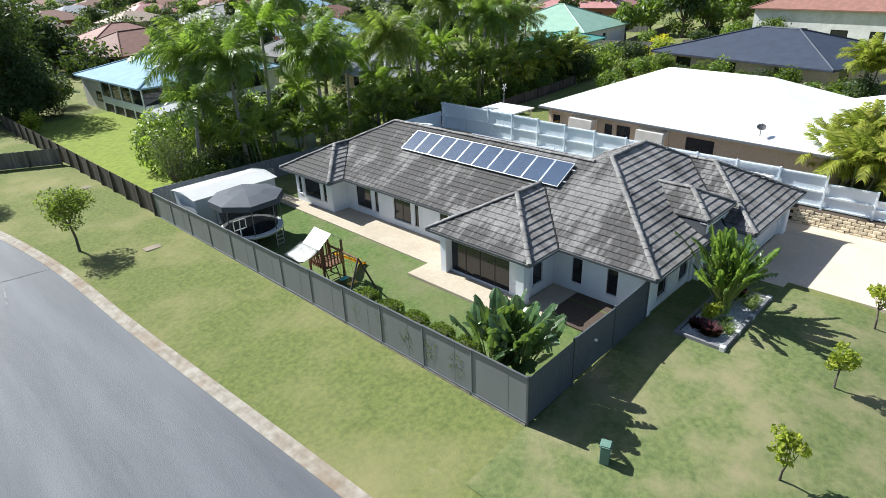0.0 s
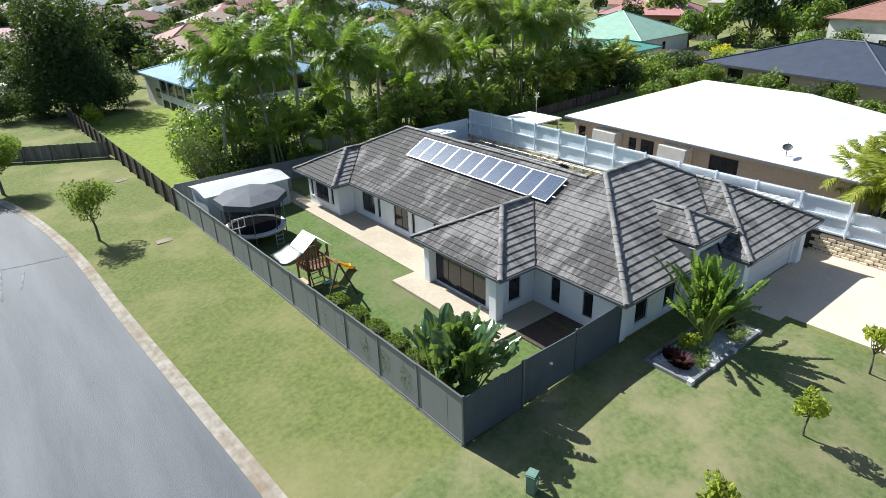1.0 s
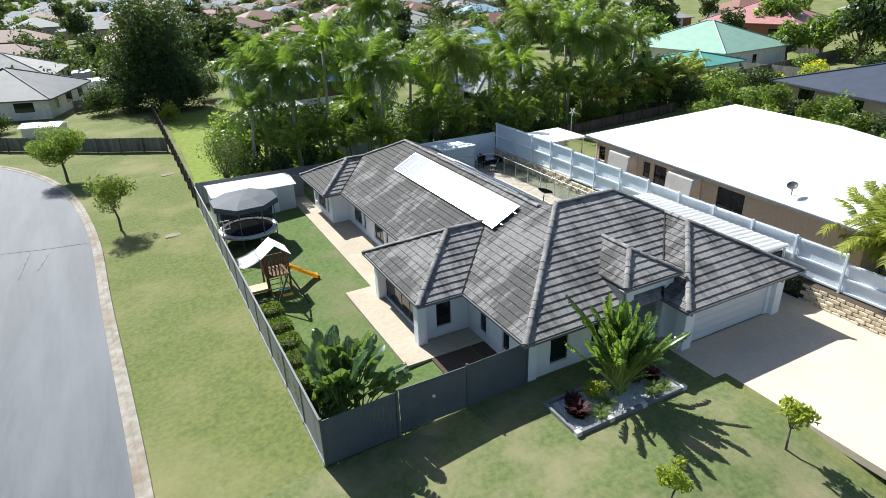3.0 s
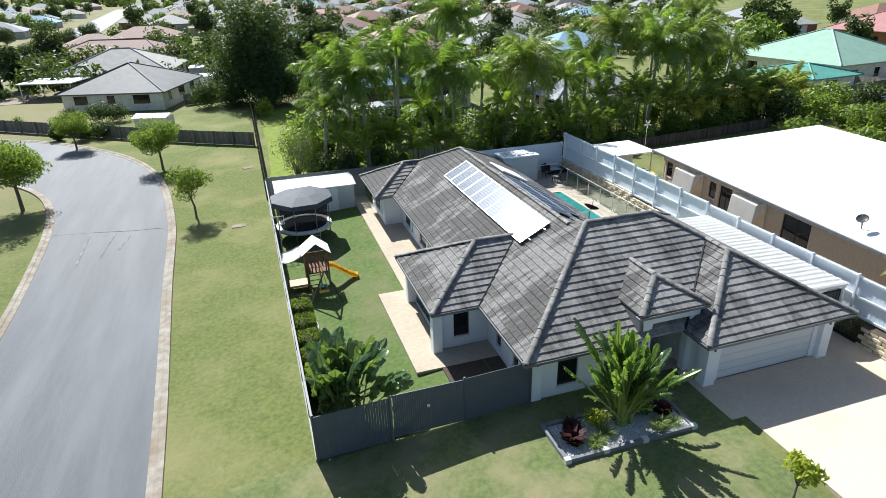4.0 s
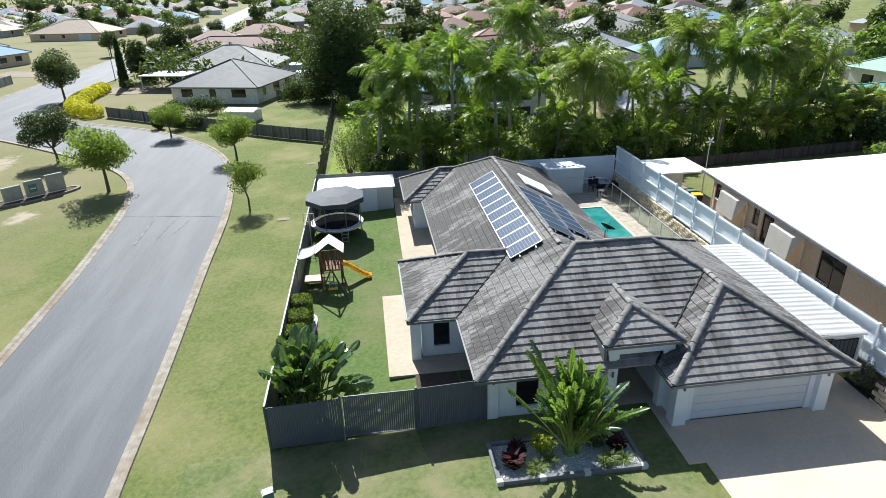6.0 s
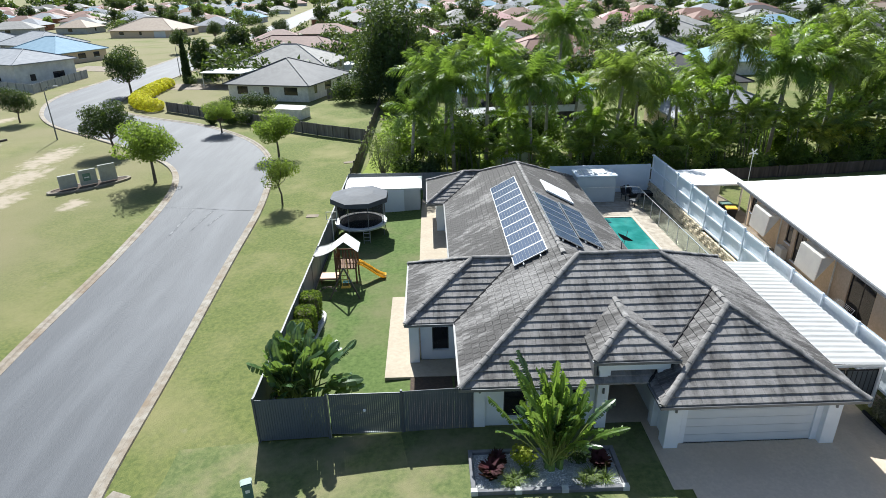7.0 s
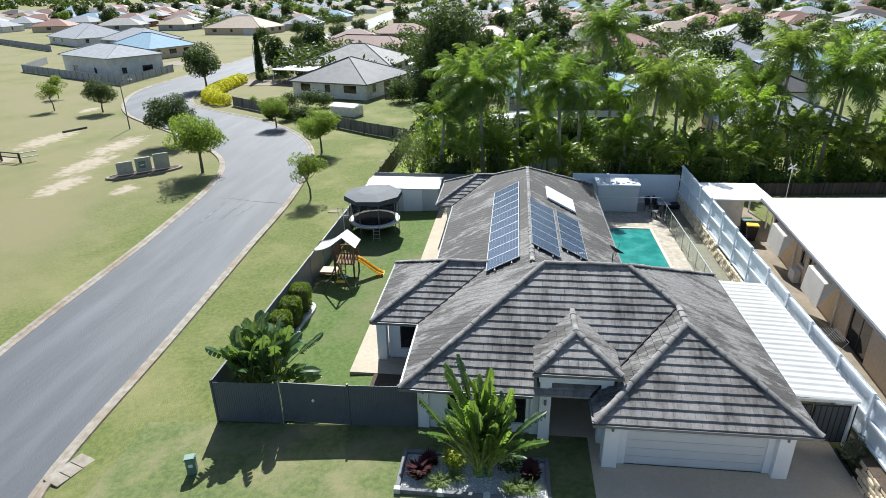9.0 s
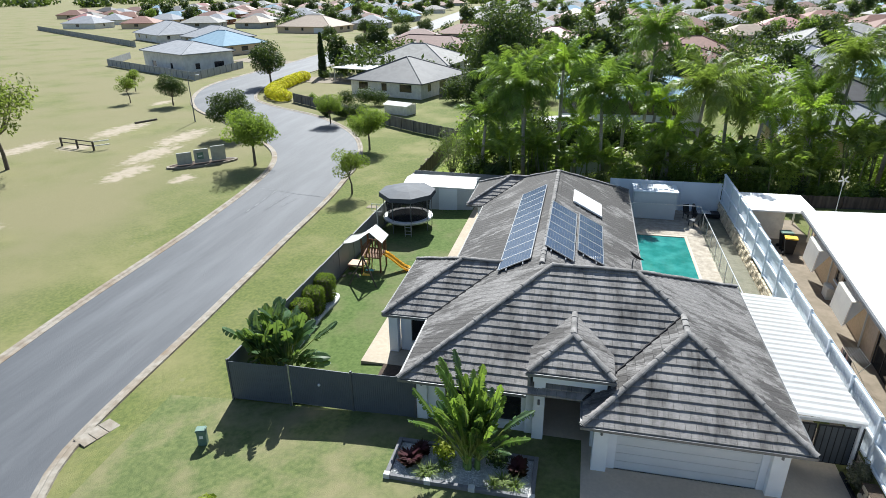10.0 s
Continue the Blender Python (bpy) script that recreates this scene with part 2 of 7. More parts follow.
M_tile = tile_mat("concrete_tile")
M_cap = mat("ridge_cap", (0.27, 0.258, 0.248), (0.15, 0.143, 0.137), scale=3, rough=0.85, bump=0.4, per_piece=0.18)
M_under = mat("roof_underlay", (0.02, 0.02, 0.022), None, scale=2, rough=0.9)
M_soffit = mat("soffit", (0.6, 0.62, 0.64), None, scale=2, rough=0.7)
M_winframe = mat("dark_window_frame", (0.025, 0.025, 0.028), None, scale=5, rough=0.4)
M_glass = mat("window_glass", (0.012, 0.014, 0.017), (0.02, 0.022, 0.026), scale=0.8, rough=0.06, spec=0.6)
M_curtain = mat("blind", (0.24, 0.2, 0.16), None, scale=4, rough=0.9)
M_garage = mat("garage_door", (0.62, 0.645, 0.67), (0.58, 0.605, 0.63), scale=1, rough=0.6)
M_fence = mat("fence_steel", (0.2, 0.208, 0.213), (0.18, 0.188, 0.193), scale=1.0, rough=0.55, stretch=(1, 1, 0.3))
# Shaded copy of the fence grey: front slats painted darker and bluer.
M_fenceshaded = mat("fence_slat_shaded", (0.088, 0.106, 0.125), (0.074, 0.09, 0.108), scale=1.0, rough=0.55)
M_fencepost = mat("fence_post", (0.09, 0.1, 0.11), None, scale=2, rough=0.5)
M_whitefence = mat("pale_fence", (0.72, 0.78, 0.84), (0.64, 0.7, 0.76), scale=0.8, rough=0.6, c=(0.78, 0.82, 0.86), scale2=0.4)
M_block = mat("block_stone", (0.7, 0.6, 0.44), (0.52, 0.43, 0.3), scale=4, rough=0.95, bump=0.8, bump_scale=25, per_piece=0.2)
M_timberdark = mat("weathered_timber", (0.1, 0.085, 0.07), (0.06, 0.05, 0.042), scale=3, rough=0.9, stretch=(1, 1, 0.2), per_piece=0.25)
M_timber = mat("stained_timber", (0.2, 0.1, 0.05), (0.12, 0.06, 0.03), scale=5, rough=0.75)
M_whiteroof = mat("white_sheet_roof", (0.82, 0.82, 0.81), (0.76, 0.76, 0.75), scale=0.6, rough=0.45)
M_shed = mat("shed_wall", (0.5, 0.54, 0.57), (0.46, 0.5, 0.53), scale=1, rough=0.6)
M_creambrick = mat("cream_brick", (0.64, 0.5, 0.36), (0.55, 0.43, 0.3), scale=8, rough=0.9, bump=0.3)
M_cream = mat("cream_paint", (0.74, 0.72, 0.66), None, scale=2, rough=0.6)
M_paleblind = mat("awning_cream", (0.84, 0.82, 0.77), (0.78, 0.76, 0.72), scale=2, rough=0.5)
M_panel = mat("solar_cell", (0.05, 0.075, 0.125), (0.06, 0.09, 0.15), scale=3, rough=0.26, spec=0.36)
M_alu = mat("aluminium", (0.62, 0.63, 0.65), None, scale=6, rough=0.35, metal=0.7)
M_black = mat("black_plastic", (0.012, 0.012, 0.014), (0.02, 0.02, 0.022), scale=3, rough=0.55)
M_net = mat("black_net", (0.015, 0.016, 0.02), None, scale=3, rough=0.9)
M_tarp = mat("navy_shade", (0.06, 0.07, 0.088), (0.045, 0.052, 0.066), scale=1.5, rough=0.72, bump=0.2, bump_scale=4)
M_white = mat("white_plastic", (0.8, 0.8, 0.8), (0.72, 0.72, 0.72), scale=4, rough=0.5)
M_canvas = mat("white_canvas", (0.78, 0.78, 0.76), (0.72, 0.72, 0.7), scale=2, rough=0.8, bump=0.2, bump_scale=5)
M_yellow = mat("yellow_plastic", (0.78, 0.48, 0.05), None, scale=3, rough=0.4)
M_teal = mat("teal_plastic", (0.08, 0.38, 0.4), None, scale=3, rough=0.4)
M_orange = mat("tan_board", (0.55, 0.33, 0.2), None, scale=3, rough=0.6)
M_stones = mat("white_pebbles", (0.78, 0.78, 0.77), (0.42, 0.43, 0.44), scale=22, rough=0.8, bump=0.8, bump_scale=45, per_piece=0.3)
M_edging = mat("grey_edging", (0.2, 0.2, 0.21), (0.14, 0.14, 0.15), scale=4, rough=0.85)
M_pale_edging = mat("pale_edging", (0.6, 0.6, 0.58), None, scale=4, rough=0.85)
M_mulch = mat("mulch", (0.06, 0.045, 0.035), (0.1, 0.07, 0.05), scale=12, rough=0.95, bump=0.8)
M_bark = mat("bark", (0.16, 0.13, 0.1), (0.09, 0.075, 0.06), scale=8, rough=0.95, bump=0.6, stretch=(1, 1, 0.3))
M_palmbark = mat("palm_bark", (0.42, 0.38, 0.33), (0.3, 0.27, 0.23), scale=6, rough=0.9, bump=0.5, stretch=(0.4, 0.4, 2))
M_cane = mat("cane_stem", (0.16, 0.17, 0.08), (0.1, 0.11, 0.05), scale=6, rough=0.8, stretch=(0.4, 0.4, 2))
M_shaft = mat("crownshaft", (0.18, 0.26, 0.07), (0.12, 0.2, 0.05), scale=4, rough=0.5)
M_water = mat("pool_water", (0.02, 0.17, 0.155), (0.05, 0.27, 0.25), scale=1.0, rough=0.05, spec=0.5, bump=0.08, bump_scale=3)
# Paving colour taken down to hold the tree shade round the pool.
M_deck = mat("pool_paving", (0.42, 0.37, 0.3), (0.28, 0.24, 0.19), scale=3, rough=0.85, bump=0.3)
M_poolstrip = mat("dark_strip_paving", (0.2, 0.19, 0.14), (0.14, 0.14, 0.1), scale=3, rough=0.9, bump=0.4)
M_brick = mat("red_brick", (0.3, 0.13, 0.075), (0.24, 0.1, 0.06), scale=6, rough=0.9)
# Brown base colour, lowered further to carry the shadow on the side path.
M_paledirt = mat("pale_concrete", (0.24, 0.195, 0.145), (0.17, 0.14, 0.1), scale=1.5, rough=0.9)
M_greenbox = mat("green_box", (0.13, 0.22, 0.175), None, scale=4, rough=0.5)
M_signpanel = mat("sign_panel", (0.4, 0.4, 0.37), (0.33, 0.33, 0.3), scale=3, rough=0.8)

L_tree = leaf_mat("tree_leaves", (0.14, 0.2, 0.04), (0.08, 0.13, 0.025), rough=0.45, through=0.5, spec=0.4)
L_dark = leaf_mat("dark_leaves", (0.046, 0.076, 0.026), (0.026, 0.046, 0.016), through=0.16)
L_young = leaf_mat("young_leaves", (0.36, 0.38, 0.045), (0.26, 0.31, 0.04))
L_yellow = leaf_mat("golden_leaves", (0.75, 0.62, 0.03), (0.6, 0.52, 0.025))
L_palm = leaf_mat("palm_leaves", (0.15, 0.235, 0.045), (0.065, 0.125, 0.025), rough=0.4, through=0.5, spec=0.5)
L_palmlight = leaf_mat("light_palm_leaves", (0.31, 0.42, 0.05), (0.18, 0.29, 0.035), rough=0.4, through=0.6, spec=0.4)
L_palmolive = leaf_mat("olive_palm_leaves", (0.22, 0.26, 0.07), (0.11, 0.15, 0.035), rough=0.42, through=0.5, spec=0.4)
L_cane = leaf_mat("cane_leaves", (0.28, 0.35, 0.065), (0.14, 0.21, 0.035), rough=0.38, through=0.55, spec=0.5)
L_goldpalm = leaf_mat("golden_palm_leaves", (0.38, 0.37, 0.06), (0.24, 0.27, 0.045))
L_banana = leaf_mat("paddle_leaves", (0.085, 0.145, 0.06), (0.045, 0.095, 0.038), rough=0.26, through=0.28, spec=0.65)
L_bananabright = leaf_mat("bright_paddle_leaves", (0.135, 0.22, 0.045), (0.075, 0.145, 0.03), rough=0.33, through=0.46, spec=0.45)
L_red = leaf_mat("burgundy_leaves", (0.06, 0.012, 0.018), (0.03, 0.008, 0.012), through=0.15)
L_hedge = leaf_mat("hedge_leaves", (0.075, 0.105, 0.02), (0.05, 0.08, 0.015))
L_strap = leaf_mat("strap_leaves", (0.2, 0.25, 0.09), (0.13, 0.18, 0.06))


# ---- ground ----
def verge(y):
    return -0.45 + 0.3 * sstep(4, 34, y)


KERB_R = [(60, -11.3), (30, -11.3), (6, -11.2), (1.5, -10.6), (-1.8, -8.9), (-3.7, -6.9), (-4.85, -4.6), (-5.35, -1.5), (-5.68, 5.3), (-6.3, 16.2), (-6.95, 28), (-9.15, 40), (-13.7, 49.2), (-21.5, 57.5), (-31, 63.6), (-37.5, 70), (-41.5, 82.6), (-42, 109), (-42.5, 157), (-46, 215), (-52, 300), (-70, 520)]
CORNER = [Vector(p) for p in spline(KERB_R[:9], 6)]


def ground_z(x, y):
    r = verge(y)
    pad = 0.36 * sstep(0, 8, x) * (1 - sstep(30, 50, y)) - 0.15 * sstep(30, 45, y) if x > 0 else 0.0
    if x < -5.5:
        z = r
    elif y < 0:
        p = Vector((x, y))
        d, side = 1e9, -1.0
        for a, b in zip(CORNER, CORNER[1:]):
            ab = b - a
            u = min(1, max(0, (p - a).dot(ab) / ab.length_squared))
            e = (p - a - ab * u)
            if e.length < d:
                d, side = e.length, ab.x * e.y - ab.y * e.x
        z = r + (pad - r) * min(1, d / 5.2) if side < 0 else r
    elif x < 0:
        z = r * (-x / 5.5)
    else:
        z = pad
    if 20 < x < 23.4:
        z -= 0.3 * sstep(20.3, 22.3, x) * (1 - sstep(8.4, 9.2, y)) * sstep(-11, -9, y)
    lot = sstep(23.3, 23.46, x) * (1 - sstep(26.9, 27.2, y)) * (1 - sstep(70, 110, x)) * sstep(-30, -14, y)
    east = sstep(26, 60, x) * (1 - sstep(55, 110, y)) * sstep(-60, -20, y)
    return z + 0.6 * lot + 1.0 * east


def axis(parts):
    out = []
    for a, b, s in parts:
        n = max(1, round((b - a) / s))
        out += [a + (b - a) * i / n for i in range(n)]
    return out + [parts[-1][1]]


gx = axis([(-3000, -600, 800), (-600, -150, 75), (-150, -30, 8), (-30, 23, 1.0), (23, 23.3, 0.3), (23.3, 23.46, 0.16), (23.46, 30, 1.3), (30, 110, 8), (110, 600, 70), (600, 3000, 800)])
gy = axis([(-300, -40, 60), (-40, -10, 3), (-10, 26.9, 1.0), (26.9, 27.2, 0.3), (27.2, 50, 1.1), (50, 130, 6), (130, 800, 67), (800, 4000, 800)])
bm = bmesh.new()
grid = [[bm.verts.new((x, y, ground_z(x, y))) for x in gx] for y in gy]
for r, s in zip(grid, grid[1:]):
    for i in range(len(gx) - 1):
        bm.faces.new((r[i], r[i + 1], s[i + 1], s[i]))
ground = tagged(part("ground", bm, M_grass, smooth=True), "patchy mown grass verge and park ground", "ground", kind="structure")

KERB_L = [(-11.5, -60), (-11.8, -20), (-12.2, -6), (-12.75, 0.64), (-13.3, 7.34), (-13.65, 18.8), (-14.75, 30.1), (-17.3, 37.7), (-22.5, 44), (-31.7, 52.1), (-41, 60), (-47.8, 69.6), (-52.5, 82), (-53.5, 100), (-54, 125), (-56, 160), (-57, 215), (-64, 300), (-82, 520)]
inner = spline(KERB_R[6:], 6)
outer = spline(KERB_L, 6)


def resample(line, n):
    d = [0.0]
    for a, b in zip(line, line[1:]):
        d.append(d[-1] + math.dist(a, b))
    xs = np.linspace(0, d[-1], n)
    return list(zip(np.interp(xs, d, [p[0] for p in line]), np.interp(xs, d, [p[1] for p in line])))


bm = bmesh.new()
ra = resample([(-4.4, -60), (-4.5, -20), *inner], 130)
rb = resample(outer, 130)
rows = []
for (xa, ya), (xb, yb) in zip(ra, rb):
    row = []
    for k in range(7):
        u = k / 6
        x, y = xa + (xb - xa) * u, ya + (yb - ya) * u
        row.append(bm.verts.new((x, y, ground_z(min(x, -5.6), y) + 0.03 + 0.05 * math.sin(math.pi * u))))
    rows.append(row)
for r, s in zip(rows, rows[1:]):
    for k in range(6):
        bm.faces.new((r[k], s[k], s[k + 1], r[k + 1]))
bmesh.ops.recalc_face_normals(bm, faces=bm.faces)
road = tagged(part("road", bm, M_asphalt, smooth=True), "smooth grey asphalt road curving past the corner", "road", kind="structure")
bm = bmesh.new()
corner = spline(KERB_R[:7], 5)
slab(bm, [(60, -20), (60, -11.3)] + corner[1:] + [(-4.9, -20)], -0.75, -0.4)
bmesh.ops.recalc_face_normals(bm, faces=bm.faces)
tagged(part("road_side_street", bm, M_asphalt), "grey asphalt side street in front of the house", "road", kind="structure")


# a joint across the road, with pale tyre scuffs before it
M_scuff = mat("pale_scuff", (0.2, 0.205, 0.21), (0.1, 0.106, 0.116), scale=2.2, rough=0.8, bump=0.3, lo=0.42, hi=0.58)
road_z = lambda x, y: ground_z(-6, y) + 0.036 + 0.05 * math.sin(math.pi * min(1, max(0, (-6.8 - x) / 7.2)))
for name, pts, w in (("road_joint", [(-6.95, 26.0), (-9.3, 26.2), (-11.8, 26.8), (-14.2, 27.3)], 0.07), ("tyre_scuff", [(-11.6, 21.4), (-11.64, 24), (-11.7, 26.5)], 0.16), ("tyre_scuff", [(-10.4, 22.2), (-10.25, 24.2), (-10.1, 26)], 0.12), ("tyre_scuff", [(-9.5, 23.0), (-9.1, 25.3)], 0.1)):
    bm = bmesh.new()
    line = resample(spline(pts, 4), 18)
    prev = None
    for i, (x, y) in enumerate(line):
        p, q = line[max(0, i - 1)], line[min(17, i + 1)]
        d = Vector((q[0] - p[0], q[1] - p[1])).normalized() * w * (0.55 + 0.45 * abs(math.sin(i * 1.9)))
        row = [bm.verts.new((x - d.y * s_, y + d.x * s_, road_z(x, y) + 0.006)) for s_ in (-0.5, 0.5)]
        if prev:
            bm.faces.new((prev[0], row[0], row[1], prev[1]))
        prev = row
    bmesh.ops.recalc_face_normals(bm, faces=bm.faces)
    tagged(part(name, bm, M_scuff), "pale worn line across the asphalt" if name == "road_joint" else "pale tyre scuff on the asphalt", "road mark", kind="structure")


def kerb(name, line, side, label):
    """A low rolled kerb: pieces with joints along the line."""
    pts = resample(line, int(sum(math.dist(a, b) for a, b in zip(line, line[1:])) / 1.2))
    bm = bmesh.new()
    prof = [(-0.12, 0.0), (-0.1, 0.05), (0.12, 0.07), (0.2, 0.12), (0.42, 0.125), (0.45, 0.0)]
    prev = None
    for i, (x, y) in enumerate(pts):
        a, b = pts[max(0, i - 1)], pts[min(len(pts) - 1, i + 1)]
        d = Vector((b[0] - a[0], b[1] - a[1])).normalized()
        n = Vector((d.y, -d.x)) * side
        z = ground_z(min(x, -5.6), y)
        ring = [bm.verts.new((x + n.x * o, y + n.y * o, z + h)) for o, h in prof]
        if prev:
            for k in range(len(prof) - 1):
                bm.faces.new((prev[k], prev[k + 1], ring[k + 1], ring[k]))
        prev = ring
    bmesh.ops.recalc_face_normals(bm, faces=bm.faces)
    return tagged(part(name, bm, M_kerb), label, "kerb", kind="structure")


kerb("kerb_1", spline(KERB_R, 6), 1, "stained concrete kerb along the corner verge")
kerb("kerb_2", spline(KERB_L, 6), -1, "pale concrete kerb along the park")

# ---- the house ----
E0, T = 2.5, 0.53          # eave height and roof slope
COS = 1 / math.hypot(1, T)
FL = 0.36                  # level of the paving round the house
house = thing("house", (0, 0, 0), "single-storey house with pale rendered walls and a grey tiled hip roof", "house")

# walls: plan outline of the rendered walls
OUT = [(8.0, 0.1), (12.35, 0.1), (12.35, 3.0), (14.6, 3.0), (14.6, -1.2), (20.3, -1.2), (20.3, 9.1), (16.1, 9.1), (16.1, 23.3), (6.9, 23.3), (6.9, 19.5), (8.0, 19.5), (8.0, 9.3), (5.95, 9.3), (5.95, 4.55), (8.0, 4.55)]
WT = 2.46
# openings by wall: index of the wall in OUT, distance of both ends along it, sill and head
HOLES = {
    0: [(1.0, 1.85, 0.75, 2.05), (3.0, 3.85, 0.75, 2.05)],
    2: [(0.6, 1.65, FL, 2.3)],
    4: [(0.6, 5.1, FL, 2.1)],
    9: [(0.25, 0.6, 0.88, 2.15), (0.9, 2.55, 0.85, 2.18), (2.85, 3.2, 0.9, 2.15)],
    11: [(0.88, 2.24, 0.75, 2.05), (2.55, 2.88, 0.75, 2.05), (4.2, 5.6, 0.72, 2.05), (5.9, 6.22, 0.75, 2.05), (7.8, 8.45, 1.4, 2.08)],
    13: [(0.35, 3.85, FL + 0.06, 2.05)],
    14: [(0.5, 1.2, 0.85, 2.02)],
    15: [(0.95, 1.45, 0.78, 2.05), (2.65, 3.15, 0.8, 2.05)],
}


def wall_with_holes(parent, a, b, z0, z1, holes, th, material, name="wall"):
    """One straight wall with openings through it; the outside lies to the right of a to b. Returns its frame."""
    a, b = Vector((*a, 0)), Vector((*b, 0))
    d = (b - a).normalized()
    n = Vector((d.y, -d.x, 0))
    m = Matrix(((d.x, -n.x, 0, a.x), (d.y, -n.y, 0, a.y), (0, 0, 1, 0), (0, 0, 0, 1)))
    ln = (b - a).length
    bm = bmesh.new()
    us = sorted({0.003, ln - 0.003, *(h[0] for h in holes), *(h[1] for h in holes)})
    ws = sorted({z0, z1, *(max(z0, h[2]) for h in holes), *(min(z1, h[3]) for h in holes)})
    grid_ = {}

    def corner_(u, w):
        if (u, w) not in grid_:
            grid_[u, w] = bm.verts.new(m @ Vector((u, 0, w)))
        return grid_[u, w]

    for u0, u1 in zip(us, us[1:]):
        for w0, w1 in zip(ws, ws[1:]):
            cu_, cw_ = (u0 + u1) / 2, (w0 + w1) / 2
            if not any(h[0] < cu_ < h[1] and h[2] < cw_ < h[3] for h in holes):
                bm.faces.new((corner_(u0, w0), corner_(u1, w0), corner_(u1, w1), corner_(u0, w1)))
    bm.normal_update()
    bmesh.ops.solidify(bm, geom=bm.faces[:], thickness=th)
    part(name, bm, material, parent)
    return m


def window(parent, m, h0, h1, q0, q1, panes=1, frame_mat=None, depth=0.07, sill=True, blind=0.0, bars=0):
    """A framed window in an opening, with panes, and a sill."""
    frame_mat = frame_mat or M_winframe
    w = part("window", rframe(h0, h1, q0, q1, 0.05, depth, panes, m), frame_mat, parent)
    step = (h1 - h0 - 0.05) / panes
    for i in range(panes):
        bm = bmesh.new()
        x0 = h0 + 0.05 + i * step
        box(bm, x0, x0 + step - 0.05, depth + 0.012, depth + 0.022, q0 + 0.05, q1 - 0.05, m)
        part("pane", bm, M_glass, w)
    if blind:
        bm = bmesh.new()
        box(bm, h0 + 0.05, h1 - 0.05, depth + 0.1, depth + 0.11, q1 - (q1 - q0) * blind, q1, m)
        part("blind", bm, M_curtain, w)
    if sill:
        bm = bmesh.new()
        box(bm, h0 - 0.04, h1 + 0.04, -0.035, depth, q0 - 0.07, q0 - 0.004, m)
        part("sill", bm, M_trim, w)
    return w


def rframe(h0, h1, q0, q1, fw, depth, panes, m):
    bm = bmesh.new()
    box(bm, h0, h1, depth, depth + 0.05, q0, q0 + fw, m)
    box(bm, h0, h1, depth, depth + 0.05, q1 - fw, q1, m)
    step = (h1 - h0 - fw) / panes
    for i in range(panes + 1):
        x = h0 + i * step
        box(bm, x, x + fw, depth, depth + 0.05, q0 + fw, q1 - fw, m)
    bmesh.ops.recalc_face_normals(bm, faces=bm.faces)
    return bm


for i, a in enumerate(OUT):
    b = OUT[(i + 1) % len(OUT)]
    holes = HOLES.get(i, [])
    m = wall_with_holes(house, a, b, 0.2, WT, holes, 0.22, M_render)
    for h in holes:
        if i == 2:
            bm = bmesh.new()
            box(bm, h[0], h[1], 0.1, 0.15, h[2], h[3], m)
            part("front_door", bm, M_winframe, house, "dark recessed front door")
        elif i == 4:
            bm = bmesh.new()
            box(bm, h[0], h[1], 0.1, 0.14, h[2], h[3], m)
            gd = part("garage_door", bm, M_garage, house, "pale grey panel-lift double garage door")
            n = 5
            for k in range(n):
                z0 = h[2] + (h[3] - h[2]) * k / n
                bm = bmesh.new()
                box(bm, h[0], h[1], 0.06, 0.098, z0 + 0.006, z0 + (h[3] - h[2]) / n - 0.006, m)
                part("panel", bm, M_garage, gd)
        else:
            wide = h[1] - h[0]
            window(house, m, *h, panes=4 if wide > 3 else 2 if wide > 1.2 else 1, sill=i != 13, blind=0.5 if i in (11,) and wide < 0.4 else 0)
# interior floor, ceiling and slab edge
bm = bmesh.new()
slab(bm, [(x + (0.01 if x < 14 else -0.01), y) for x, y in OUT], 0.2, FL)
part("floor_slab", bm, M_slabedge, house)
bm = bmesh.new()
slab(bm, OUT, WT, WT + 0.06)
part("ceiling_lining", bm, M_soffit, house)

# corner piers and porch columns
for x, y, w, z1 in ((7.9, 0.0, 0.42, WT), (12.3, -0.25, 0.4, 2.95), (14.38, -0.25, 0.36, 2.95), (14.42, -1.42, 0.5, WT), (19.92, -1.42, 0.5, WT), (12.0, 0.0, 0.3, WT), (5.6, 8.95, 0.36, WT), (5.46, 4.3, 0.42, WT), (20.0, -1.0, 0.36, WT)):
    bm = rbox(x, x + w, y, y + w, 0.2, z1, 0.012)
    part("pier", bm, M_render, house)
bm = bmesh.new()
box(bm, 12.25, 14.78, -0.27, 0.12, 2.9, 3.3)
part("porch_beam", bm, M_render, house)
for x in (8.12, 12.5, 14.67, 20.17):
    y = -0.03 if x < 9 else (-0.28 if x < 13 else -1.45)
    bm = bmesh.new()
    tube(bm, [(x, y, 1.95), (x, y, 2.15)], [0.045, 0.045], 8)
    box(bm, x - 0.03, x + 0.03, y, y + 0.06, 2.02, 2.08)
    part("wall_light", bm, M_gutter, house)


# ---- roof ----
def clip_poly(poly, a, b, c):
    """Keep the side a*x + b*y <= c of a plan polygon."""
    out = []
    for i, p in enumerate(poly):
        q = poly[(i + 1) % len(poly)]
        dp, dq = a * p[0] + b * p[1] - c, a * q[0] + b * q[1] - c
        if dp <= 0:
            out.append(p)
        if (dp < 0 < dq) or (dq < 0 < dp):
            u = dp / (dp - dq)
            out.append((p[0] + (q[0] - p[0]) * u, p[1] + (q[1] - p[1]) * u))
    return out


